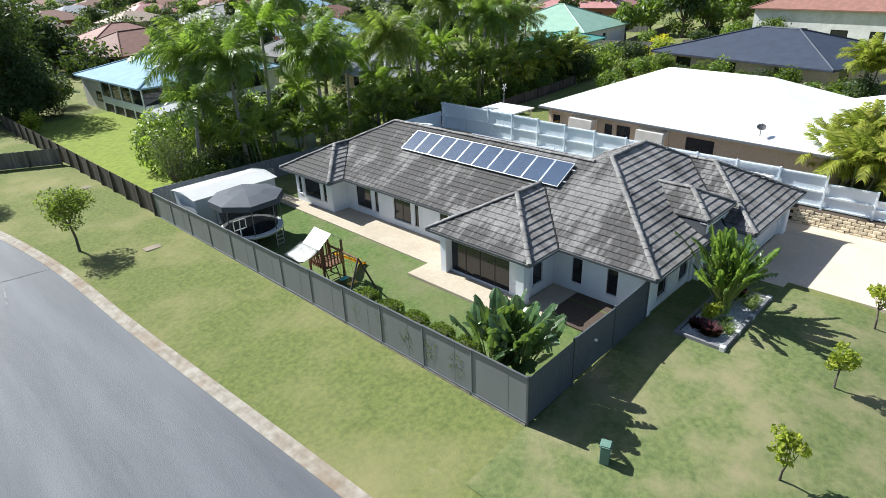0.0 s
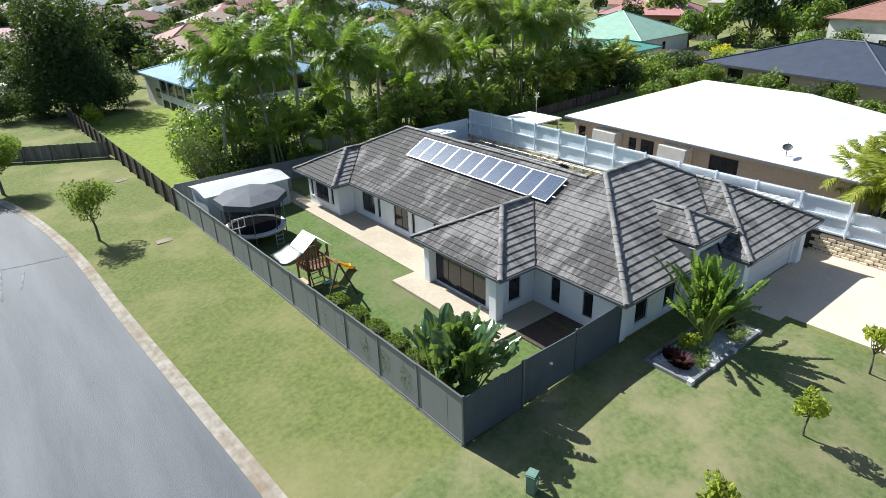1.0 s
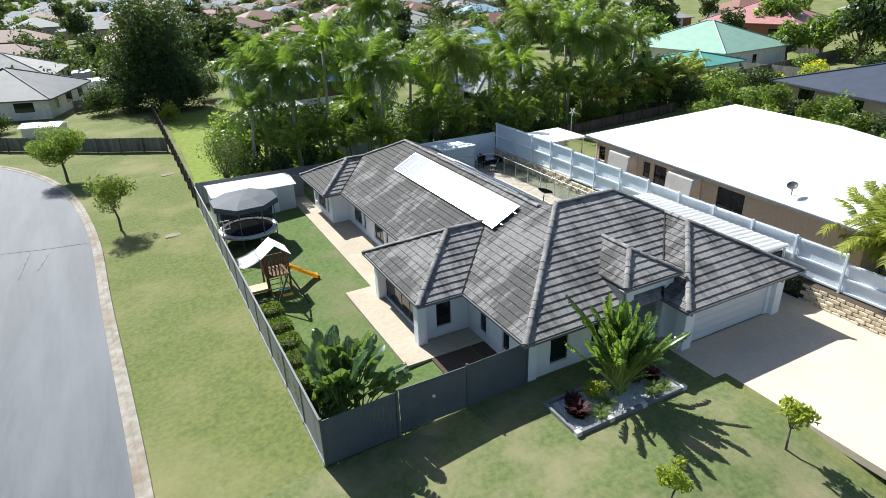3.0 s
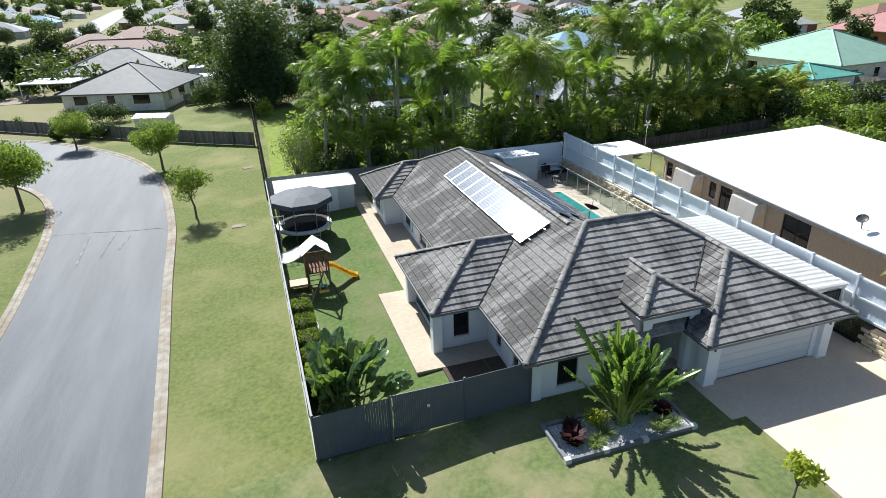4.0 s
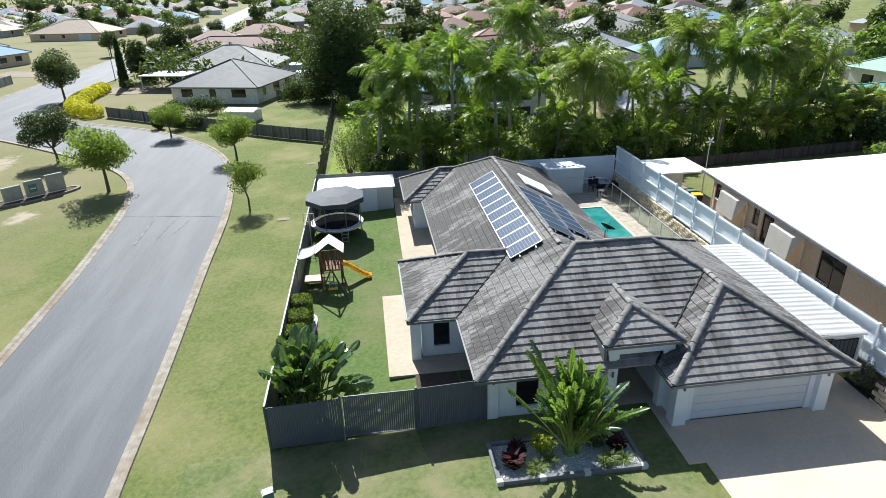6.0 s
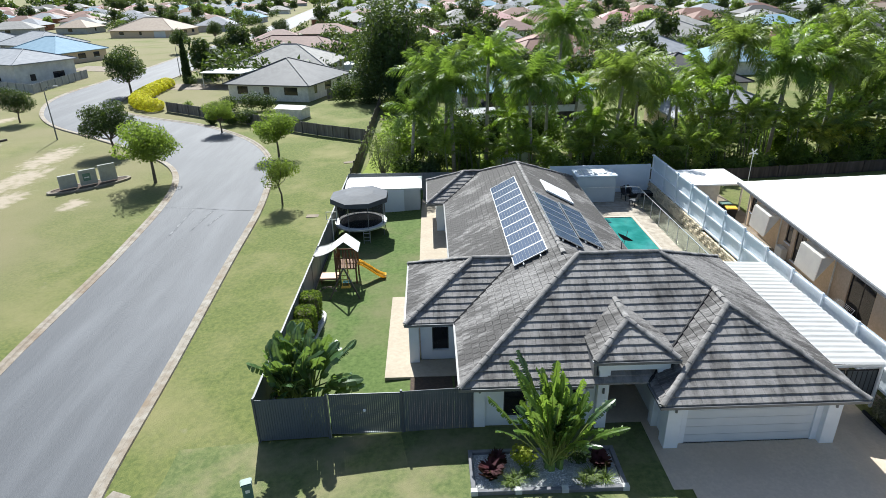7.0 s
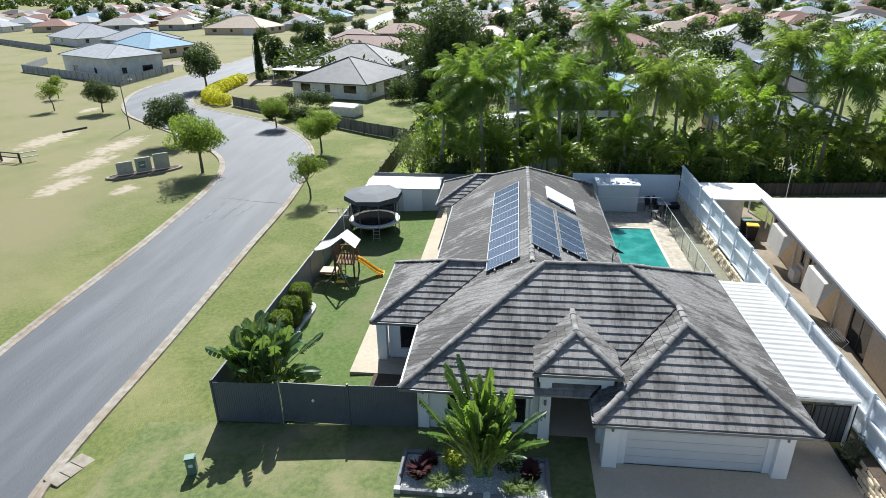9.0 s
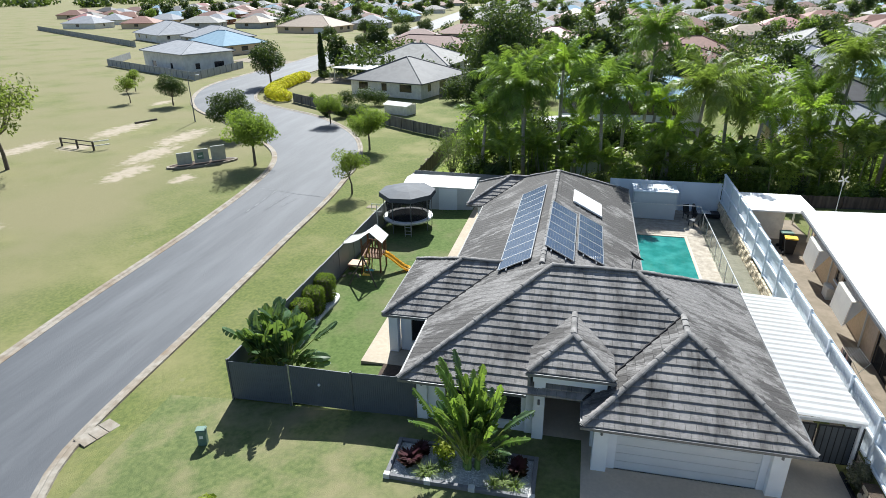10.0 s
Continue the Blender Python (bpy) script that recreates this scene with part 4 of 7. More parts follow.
part("post", rbox(-0.035, 0.035, 28.57, 28.64, -0.3, 1.6, 0.006), M_fencepost, steel)
# the dark fence behind the shed
bm = bmesh.new()
for k in range(60):
    x = 0.05 + k * 0.26
    box(bm, x, x + 0.25, 28.6 - 0.035 * x, 28.62 - 0.035 * x + (0.02 if k % 2 else 0), 0.0, 1.75)
part("back_panel", bm, M_fence, steel)

front_fence = thing("slat_fence", (0, 0, 0), "grey vertical slat front fence with a gate, shade in its colour", "fence", kind="structure")
for x0, x1, gap in ((0.0, 2.6, 0.09), (5.3, 7.9, 0.085)):
    x = x0 + 0.04
    while x < x1 - 0.03:
        z = 0.08 + 0.3 * x / 8
        dense = 0.003 if (x < 1.6 or x0 > 1) else 0.008
        part("slat", rbox(x, min(x + gap - dense, x1), -0.012, 0.012, z, z + 1.82, 0.003), M_fenceshaded, front_fence)
        x += gap
    for z in (0.35, 1.7):
        bm = bmesh.new()
        box(bm, x0, x1, 0.014, 0.05, z + 0.0375 * x0, z + 0.0375 * x0 + 0.05)
        part("rail", bm, M_fencepost, front_fence)
for x in (0.0, 2.6, 5.3, 7.85):
    part("post", rbox(x - 0.04, x + 0.04, -0.045, 0.045, 0.0, 2.0 + 0.03 * x, 0.008), M_fencepost, front_fence)
gate = part("gate", rbox(2.68, 5.24, 0.02, 0.05, 0.26, 0.31, 0.004), M_alu, front_fence, "wide slatted sliding gate with a pale bottom rail")
for z in (1.1, 2.0):
    part("gate_rail", rbox(2.68, 5.24, 0.016, 0.05, z, z + 0.045, 0.004), M_fencepost, gate)
x = 2.7
while x < 5.2:
    part("slat", rbox(x, x + 0.07, -0.012, 0.012, 0.3, 2.06, 0.003), M_fenceshaded, gate)
    x += 0.0755
bm = bmesh.new()
bmesh.ops.create_uvsphere(bm, u_segments=10, v_segments=6, radius=0.06, matrix=Matrix.Translation((3.95, -0.05, 1.35)))
part("gate_lock", bm, M_white, gate)
part("gate_stile", rbox(2.62, 2.67, -0.02, 0.03, 0.1, 2.08, 0.004), M_alu, front_fence)

# older timber fences
M_greypaling = mat("grey_palings", (0.2, 0.19, 0.175), (0.13, 0.12, 0.108), scale=3, rough=0.9, stretch=(1, 1, 0.2), per_piece=0.25)
M_palepaling = mat("pale_grey_palings", (0.36, 0.37, 0.38), (0.28, 0.29, 0.3), scale=3, rough=0.85, stretch=(1, 1, 0.2), per_piece=0.12)


def paling_fence(a, b, h, label, name="paling_fence", gap=0.004, w=0.13, material=M_timberdark):
    f = thing(name, (0, 0, 0), label, "fence", kind="structure")
    a, b = Vector(a), Vector(b)
    d = (b - a)
    n = int(d.length / w)
    dn = d.normalized()
    nn = Vector((dn.y, -dn.x))
    m0 = Matrix(((dn.x, -nn.x, 0, 0), (dn.y, -nn.y, 0, 0), (0, 0, 1, 0), (0, 0, 0, 1)))
    bm = bmesh.new()
    for k in range(n):
        p = a + d * (k / n)
        z = ground_z(p.x, p.y)
        box(bm, 0, w - gap, 0, 0.018, 0.03, h + math.sin(k * 7.7) * 0.02, Matrix.Translation((p.x, p.y, z)) @ m0)
    ob = part("palings", bm, material, f)
    ob["kind"] = "stuff"
    posts = int(d.length / 2.4) + 1
    for k in range(posts + 1):
        p = a + d * (k / posts)
        bm = bmesh.new()
        box(bm, -0.06, 0.06, -0.12, 0.0, -0.1, h + 0.05, Matrix.Translation((p.x, p.y, ground_z(p.x, p.y))) @ m0)
        part("post", bm, material, f)
    return f


paling_fence((0, 66), (0, 28.8), 1.45, "dark weathered timber boundary fence", gap=0.035)
paling_fence((-29.5, 67.5), (-0.3, 46.5), 1.35, "old weathered grey paling fence along the verge", material=M_greypaling)
paling_fence((16, 27.4), (45, 27.4), 1.35, "dark fence in front of the palms")


# ---- plants ----
def leaf_cloud(bm, n, centre, radii, size, r, hollow=0.55):
    """Many small folded leaves in an uneven shell."""
    for _ in range(n):
        while True:
            p = Vector((r.uniform(-1, 1), r.uniform(-1, 1), r.uniform(-1, 1)))
            if hollow < p.length < 1:
                break
        w = Vector(centre) + Vector((p.x * radii[0], p.y * radii[1], p.z * radii[2]))
        nrm = (p.normalized() * 0.6 + Vector((r.uniform(-1, 1), r.uniform(-1, 1), r.uniform(-0.2, 1)))).normalized()
        t = nrm.orthogonal().normalized()
        t = Matrix.Rotation(r.uniform(0, 6.28), 3, nrm) @ t
        b = nrm.cross(t)
        s = size * r.uniform(0.6, 1.3)
        v = [bm.verts.new(w + q) for q in (-t * s, b * s * 0.42 - nrm * s * 0.12, t * s - nrm * s * 0.25, -b * s * 0.42 - nrm * s * 0.12)]
        bm.faces.new(v)


def tree_meshes(seed, height, spread, trunk_h, leaves, leaf, leafmat, trunk_r=0.09, squash=0.75, clumps=9):
    r = random.Random(seed)
    bm = bmesh.new()
    tips = []
    top = Vector((r.uniform(-0.15, 0.15), r.uniform(-0.15, 0.15), trunk_h))
    tube(bm, [(0, 0, -0.15), (0.02, 0, trunk_h * 0.5), top], [trunk_r * 1.25, trunk_r, trunk_r * 0.8], 7)
    ch = height - trunk_h * 0.8
    for k in range(clumps):
        a = k * 2.4 + r.uniform(-0.4, 0.4)
        rad = spread * (0.25 + 0.55 * r.random()) if k else 0.1
        z = trunk_h * 0.8 + ch * r.uniform(0.28, 0.85 if k else 0.8)
        tip = Vector((math.cos(a) * rad, math.sin(a) * rad, z))
        mid = (top + tip) / 2 + Vector((0, 0, -0.08 * height))
        tube(bm, [top * 0.98, mid, tip], [trunk_r * 0.6, trunk_r * 0.4, trunk_r * 0.12], 5)
        tips.append(tip)
    trunk = mesh_of("trunk", bm)
    trunk.materials.append(M_bark)
    bm = bmesh.new()
    for tip in tips:
        q = spread * r.uniform(0.45, 0.62)
        leaf_cloud(bm, leaves // clumps, tip, (q, q, q * squash), leaf, r, 0.35)
    crown = mesh_of("crown", bm)
    crown.materials.append(leafmat)
    return trunk, crown


def plant_tree(meshes, x, y, label, turn=0.0, scale=1.0, z=None, name="tree", category="tree", group=""):
    t = thing(name, (x, y, ground_z(x, y) if z is None else z), label, category, group, turn=turn)
    t.scale = (scale,) * 3
    part("trunk", meshes[0], None, t)
    part("crown", meshes[1], None, t)
    return t


L_street = leaf_mat("street_leaves", (0.17, 0.22, 0.04), (0.11, 0.16, 0.03))
street = [tree_meshes(11 + k, 4.4, 1.95, 1.75, 8500, 0.1, L_street, 0.1, squash=0.62, clumps=17) for k in range(3)]
darkt = tree_meshes(21, 5.2, 2.25, 1.5, 6500, 0.13, L_dark, 0.12, clumps=15)
small = tree_meshes(31, 3.2, 1.3, 1.45, 2600, 0.085, leaf_mat("olive_leaves", (0.15, 0.17, 0.04), (0.1, 0.13, 0.03)), 0.06, clumps=9)
young = [tree_meshes(41 + k, 1.85, 0.5, 0.7, 420, 0.1, L_young, 0.035, clumps=7) for k in range(2)]
plant_tree(small, -5.05, 27.2, "small young verge tree with a thin olive crown", 20, 1.15)
plant_tree(street[0], -8.5, 41.6, "rounded bright green street tree on the verge", 50, 1.0)
plant_tree(street[1], -17.6, 33.9, "full green street tree beside the kerb", 0, 1.25)
plant_tree(darkt, -26.2, 44.8, "dark green street tree by the road bend", 40, 1.0)
plant_tree(street[2], -17.7, 53.2, "grey-green young tree beside the paling fence", 90, 0.85)
plant_tree(darkt, -41.1, 82.6, "dark street tree standing beside the far road", 130, 1.4)
plant_tree(darkt, -46.5, 62.2, "compact dark tree on the park edge", 200, 0.85)
plant_tree(small, -54.7, 63.2, "sparse pale shrubby tree in the park", 10, 1.2)
plant_tree(small, -61.5, 73.2, "sparse pale shrubby tree in the park", 140, 1.1)
for k, (x, y) in enumerate(((2.95, -6.7), (8.1, -6.75), (13.1, -6.9))):
    plant_tree(young[k % 2], x, y, "slim young tree with lime yellow leaves", k * 77, (1.0, 1.0, 1.15)[k], group="young trees in the front lawn")

# ---- palms ----
def frond_mesh(seed, length, droop, leaflet, pairs, material, plume=0.5, width=0.034):
    """An arching frond: a thin rib with many narrow leaflets that fold and hang."""
    r = random.Random(seed)
    bm = bmesh.new()
    pts = [Vector((0, 0, 0))]
    for i in range(8):
        # rises, then bends over and hangs
        a = 0.35 - droop * ((i + 0.5) / 8) ** 1.25
        pts.append(pts[-1] + Vector((math.cos(a), 0, math.sin(a))) * (length / 8))
    tube(bm, pts, [0.04 * (1 - 0.85 * i / 8) for i in range(9)], 4)
    for k in range(pairs):
        u = 0.12 + 0.88 * (k + 0.5) / pairs
        i = min(7, int(u * 8))
        p = pts[i].lerp(pts[i + 1], u * 8 - i)
        d = (pts[i + 1] - pts[i]).normalized()
        up = Vector((-d.z, 0, d.x))
        ll = leaflet * (0.4 + 0.75 * math.sin(math.pi * min(1, u * 0.85 + 0.1))) * r.uniform(0.8, 1.12)
        for s in (-1, 1):
            out = (Vector((0, s * r.uniform(0.6, 1.0), 0)) + d * r.uniform(0.35, 0.75) + up * r.uniform(-0.9 * plume, 0.9 * plume)).normalized()
            w = d * width * r.uniform(0.8, 1.25)
            sag = Vector((0, 0, -ll * r.uniform(0.3, 0.75)))
            a, b = bm.verts.new(p - w * 0.6), bm.verts.new(p + w * 0.6)
            c, e = bm.verts.new(p + out * ll * 0.5 + w + sag * 0.2), bm.verts.new(p + out * ll * 0.5 - w + sag * 0.2)
            t = bm.verts.new(p + out * ll * 0.9 + sag)
            bm.faces.new((a, b, c, e))
            bm.faces.new((e, c, t))
    me = mesh_of("frond", bm)
    me.materials.append(material)
    return me


FR = {"dark": [frond_mesh(k, 3.6, 0.95 + 0.42 * k, 0.8, 74, L_palm, 0.8) for k in range(4)],
      "olive": [frond_mesh(30 + k, 3.5, 1.1 + 0.5 * k, 0.78, 70, L_palmolive, 0.8) for k in range(3)],
      "light": [frond_mesh(9 + k, 2.9, 0.8 + 0.5 * k, 0.62, 52, L_palmlight, 0.5, 0.045) for k in range(3)],
      "cane": [frond_mesh(50 + k, 2.0, 0.9 + 0.35 * k, 0.42, 30, (L_cane, L_cane, L_palmolive)[k], 0.3, 0.04) for k in range(3)],
      "gold": [frond_mesh(19 + k, 2.2, 1.2 + 0.3 * k, 0.5, 34, L_goldpalm, 0.3, 0.04) for k in range(3)]}


def palm(x, y, height, kind, seed, label, n=13, scale=1.0, z=None, stems=1):
    r = random.Random(seed)
    t = thing("palm_tree", (x, y, ground_z(x, y) if z is None else z), label, "palm tree", "palms")
    for s in range(stems):
        ox, oy = (r.uniform(-0.7, 0.7), r.uniform(-0.7, 0.7)) if stems > 1 else (0, 0)
        h = height * (r.uniform(0.6, 1) if stems > 1 else 1)
        lean = (r.uniform(-0.4, 0.4), r.uniform(-0.4, 0.4))
        rr = 0.14 if stems == 1 else 0.06
        bm = bmesh.new()
        tube(bm, [(ox, oy, -0.2), (ox + lean[0] * 0.3, oy + lean[1] * 0.3, h * 0.5), (ox + lean[0], oy + lean[1], h)], [rr * 1.35, rr, rr * 0.8], 8)
        part("trunk", bm, M_palmbark if stems == 1 else M_cane, t, smooth=True)
        bm = bmesh.new()
        tube(bm, [(ox + lean[0], oy + lean[1], h - 0.1), (ox + lean[0], oy + lean[1], h + 0.7)], [rr * 0.95, rr * 0.5], 8)
        part("crownshaft", bm, M_shaft, t, smooth=True)
        for k in range(n):
            a = k * 137.5 + r.uniform(-15, 15)
            lift = (-66 + 90 * (k / n) if kind in ('dark', 'olive') else -58 + 68 * (k / n) if kind == 'light' else -72 + 55 * (k / n)) + r.uniform(-8, 8)
            ob = part("frond", FR[kind][min(len(FR[kind]) - 1, int((k + r.uniform(-1, 1.5)) / n * len(FR[kind])))] if k > 1 else FR[kind][0], None, t)
            sc = scale * r.uniform(0.85, 1.1)
            ob.matrix_local = Matrix.Translation((ox + lean[0], oy + lean[1], h + 0.45)) @ Euler((r.uniform(-0.4, 0.4), radians(lift), radians(a)), 'XYZ').to_matrix().to_4x4() @ Matrix.Diagonal((sc, sc, sc, 1))
    return t


def shrub(x, y, rx, ry, h, n, leaf, material, label, seed, name="shrub", category="shrub", group="", z=None, lumps=6, kind=""):
    r = random.Random(seed)
    bm = bmesh.new()
    for k in range(lumps):
        a = k * 2.4
        q = 0.0 if lumps == 1 else r.uniform(0.1, 0.55)
        c = (math.cos(a) * rx * q, math.sin(a) * ry * q, h * r.uniform(0.35, 0.62))
        f = 1.0 if lumps == 1 else r.uniform(0.45, 0.7)
        leaf_cloud(bm, n // lumps, c, (rx * f, ry * f, h * 0.5 * (1 if lumps == 1 else r.uniform(0.6, 0.95))), leaf, r, 0.3)
    ob = part(name, bm, material)
    ob.location = (x, y, ground_z(x, y) if z is None else z)
    return tagged(ob, label, category, group, kind)


PALMS = [(8.6, 32.5, 7.0, "dark"), (11.4, 33, 9.2, "light"), (14.9, 31.0, 7.0, "dark"), (18.8, 41.5, 10.9, "dark"), (18.5, 32.5, 6.0, "light"), (21.8, 31.4, 7.4, "olive"), (6.5, 35, 7.2, "dark"), (24.8, 35, 6.4, "olive"), (28.5, 35, 5.4, "olive"), (30.5, 33, 5.8, "light"), (33, 36, 9.0, "olive"), (35.5, 32.4, 7.6, "dark"), (38, 36, 9.0, "light"), (40.5, 33, 7.6, "olive"), (13.2, 41, 7.2, "dark"), (43.5, 38, 9.4, "olive"), (12.8, 31, 4.4, "light"), (20, 30.6, 4.4, "light"), (47, 36, 6.0, "olive"), (8.0, 37.5, 7.6, "olive"), (16.6, 34, 6.6, "light"), (31.8, 37.5, 6.2, "dark"), (38.6, 33.0, 7.0, "light"), (42, 35.5, 8.0, "light"), (26.4, 32.6, 5.6, "light"), (5.0, 32.6, 4.8, "dark")]
PALM_LABEL = {"dark": "tall palm with drooping dark green feathery fronds", "olive": "tall palm with hanging olive green fronds", "light": "slender palm with bright light green fronds"}
for k, (x, y, h, kd) in enumerate(PALMS):
    palm(x, y, h, kd, 100 + k, PALM_LABEL[kd], n=(24 if kd != "light" else 14) if h > 6 else 11, scale=1.0 if h > 6 else 0.85)
for k in range(22):
    x, y = 20.0 + (k % 11) * 2.6 + rnd.uniform(-0.7, 0.7), 29.8 + (k // 11) * 2.4 + rnd.uniform(-0.5, 0.7)
    palm(x, y, rnd.uniform(2.4, 4.6), "cane", 700 + k, "clumping cane palm with many thin stems", n=7, stems=3)
for k in range(8):
    x, y = 5.5 + k * 1.75 + rnd.uniform(-0.5, 0.5), 29.6 + rnd.uniform(0, 3.5)
    palm(x, y, rnd.uniform(1.4, 3.4), "cane", 760 + k, "clumping cane palm with many thin stems", n=7, stems=3)
for k in range(40):
    x, y = 4.5 + (k % 20) * 2.3 + rnd.uniform(-0.7, 0.7), 29.9 + (k // 20) * 3.2 + rnd.uniform(-0.5, 1.2)
    low = 0.62 if x < 19 else 1.0
    if 11.8 < x < 16.5:
        continue
    shrub(x, y, rnd.uniform(0.9, 1.6), 1.2, rnd.uniform(1.4, 4.0) * low, 900, 0.15, (L_tree, L_palm, L_dark, L_cane, L_tree)[k * 7 % 5], "dense green understorey shrub beneath the palms", 300 + k, group="understorey", lumps=9)
for k in range(16):
    x, y = 4.0 + (k % 8) * 5.6 + rnd.uniform(-0.9, 0.9), 34.2 + (k // 8) * 3.4 + rnd.uniform(-0.6, 1.2)
    if 11.5 < x < 16.5:
        y += 6
    shrub(x, y, rnd.uniform(1.4, 2.2), 1.6, rnd.uniform(3.0, 5.8), 1500, 0.19, (L_cane, L_palm, L_dark, L_tree, L_palmolive)[k * 3 % 5], "tall leafy thicket shrub among the palm trunks", 340 + k, group="understorey", lumps=12)
for k in range(30):
    x, y = 16.8 + k * 0.95 + rnd.uniform(-0.4, 0.4), 28.5 + rnd.uniform(0, 0.9)
    shrub(x, y, rnd.uniform(0.8, 1.3), 0.8, rnd.uniform(1.5, 3.4), 800, 0.14, (L_tree, L_cane, L_hedge, L_palm, L_dark)[k * 3 % 5], "leafy green shrub along the fence before the palms", 420 + k, group="shrubs along the rear fence", lumps=8)
for k in range(9):
    x, y = 4.5 + k * 1.7 + rnd.uniform(-0.5, 0.5), 38.5 + rnd.uniform(-0.8, 1.6)
    shrub(x, y, rnd.uniform(1.3, 1.9), 1.5, rnd.uniform(3.6, 5.4), 1500, 0.18, (L_tree, L_dark, L_palm)[k % 3], "tall leafy thicket shrub among the palm trunks", 460 + k, group="understorey", lumps=12)
shrub(14.6, 29.9, 1.7, 1.0, 2.1, 1500, 0.1, leaf_mat("pale_bush_leaves", (0.2, 0.21, 0.1), (0.13, 0.15, 0.07)), "rounded pale green bush behind the fence", 377, lumps=9)
shrub(4.6, 31.4, 1.4, 1.2, 2.6, 2200, 0.1, L_dark, "dense dark spreading bush behind the shed", 401, lumps=12)
plant_tree(tree_meshes(57, 5.6, 1.9, 0.9, 3000, 0.1, leaf_mat("grey_green_leaves", (0.13, 0.15, 0.07), (0.075, 0.095, 0.04), through=0.3), 0.09, 1.1, 20), 2.7, 31.4, "loose grey-green bushy tree behind the shed", 15, 0.82)
bigdark = tree_meshes(51, 13.5, 4.6, 1.6, 14000, 0.24, L_dark, 0.3, 1.0, 34)
plant_tree(bigdark, 1.5, 72, "large dark spreading tree behind the lots", 0)
shrub(2.5, 70, 4.6, 4.2, 8.0, 7000, 0.2, L_dark, "broad dark thicket below the large tree", 420, lumps=16)
shrub(-2.5, 74, 3.4, 3.4, 6.0, 4000, 0.2, L_dark, "broad dark thicket below the large tree", 421, lumps=12)
shrub(1.5, 62, 1.2, 1.2, 2.4, 900, 0.14, L_young, "bright lime green shrub at the fence end", 403)
leafy = tree_meshes(52, 9.5, 3.6, 2.0, 7000, 0.22, L_tree, 0.25, 0.85, 20)
plant_tree(leafy, 50.5, 44, "large leafy green tree beside the palms", 30)
plant_tree(leafy, 30, 52, "large leafy green tree among the roofs", 80, 0.9)
plant_tree(bigdark, 20, 60, "large dark tree among the roofs", 50, 0.6)
for k, (x, y) in enumerate(((38, 29.5), (41, 30.5), (44.5, 29.5), (48, 30.5), (52, 32))):
    palm(x, y, 2.6, "gold", 170 + k, "clumping golden palm with fine arching fronds", n=9, stems=3)
for k, (x, y, h) in enumerate(((25.6, -3.4, 1.8), (27.4, -4.8, 2.0), (25.9, -5.6, 1.8), (45, 0.7, 3.6), (47.5, -1.5, 3.8), (43.4, -2.6, 3.0), (28.6, -2.6, 2.4), (26.6, -2.2, 2.0), (29.8, -6, 2.2))):
    palm(x, y, h, "gold", 190 + k, "clumping golden palm with yellow-green arching fronds", n=11, stems=4, scale=1.1)

# ---- the white-roofed house next door ----
def hip_roof(bm, x0, x1, y0, y1, z, slope, sheet=0.0):
    """A hip roof over a rectangle, with a fascia of some thickness."""
    w, d = x1 - x0, y1 - y0
    h = min(w, d) / 2
    if w > d:
        r0, r1 = (x0 + h, y0 + h), (x1 - h, y0 + h)
    else:
        r0, r1 = (x0 + h, y0 + h), (x0 + h, y1 - h)
    zt = z + h * slope
    base = [bm.verts.new(p) for p in ((x0, y0, z), (x1, y0, z), (x1, y1, z), (x0, y1, z))]
    low = [bm.verts.new((v.co.x, v.co.y, z - 0.16)) for v in base]
    a, b = bm.verts.new((*r0, zt)), bm.verts.new((*r1, zt))
    if w > d:
        fs = ((base[0], base[1], b, a), (base[1], base[2], b), (base[2], base[3], a, b), (base[3], base[0], a))
    else:
        fs = ((base[0], base[1], a), (base[1], base[2], b, a), (base[2], base[3], b), (base[3], base[0], a, b))
    for f in fs:
        bm.faces.new(f)
    for i in range(4):
        j = (i + 1) % 4
        bm.faces.new((low[i], low[j], base[j], base[i]))
    bm.faces.new(low[::-1])
    return r0, r1, zt


nb = thing("neighbour_house", (0, 0, 0), "long cream brick house with a bright white sheet roof", "house")
bm = bmesh.new()
hip_roof(bm, 26.5, 40.0, -1.5, 19.4, 3.55, 0.385)
part("roof", bm, M_whiteroof, nb)
bm = bmesh.new()
hip_roof(bm, 32.0, 41.0, -5.5, 4.0, 3.5, 0.38)
part("front_roof", bm, M_whiteroof, nb)
for x in (26.5,):
    bm = bmesh.new()
    box(bm, x - 0.1, x - 0.004, -1.5, 19.4, 3.4, 3.53)
    part("gutter", bm, M_gutter, nb)
for k in range(52):
    # sheet ribs on the street slope
    y = -1.1 + k * 0.4
    run = min(6.75, y + 1.5, 19.4 - y)
    if run > 0.3:
        bm = bmesh.new()
        vs = [bm.verts.new(p) for p in ((26.5, y, 3.555), (26.5, y + 0.03, 3.555), (26.5 + run, y + 0.03, 3.555 + run * 0.385), (26.5 + run, y, 3.555 + run * 0.385))]
        bm.faces.new(vs)
        bmesh.ops.solidify(bm, geom=bm.faces[:], thickness=-0.02)
        part("rib", bm, M_whiteroof, nb)
G1 = 0.9
nholes = [(0.4 + 0, 1.1, 1.9, 2.9), (5.1, 5.75, 1.9, 2.9), (6.1, 7.2, 1.2, 2.95), (11.3, 13.2, G1, 3.0)]
m = wall_with_holes(nb, (27.1, 18.9), (27.1, -1.0), 0.7, 3.5, nholes, 0.2, M_creambrick)
for h in nholes:
    window(nb, m, *h, panes=2 if h[1] - h[0] > 1 else 1)
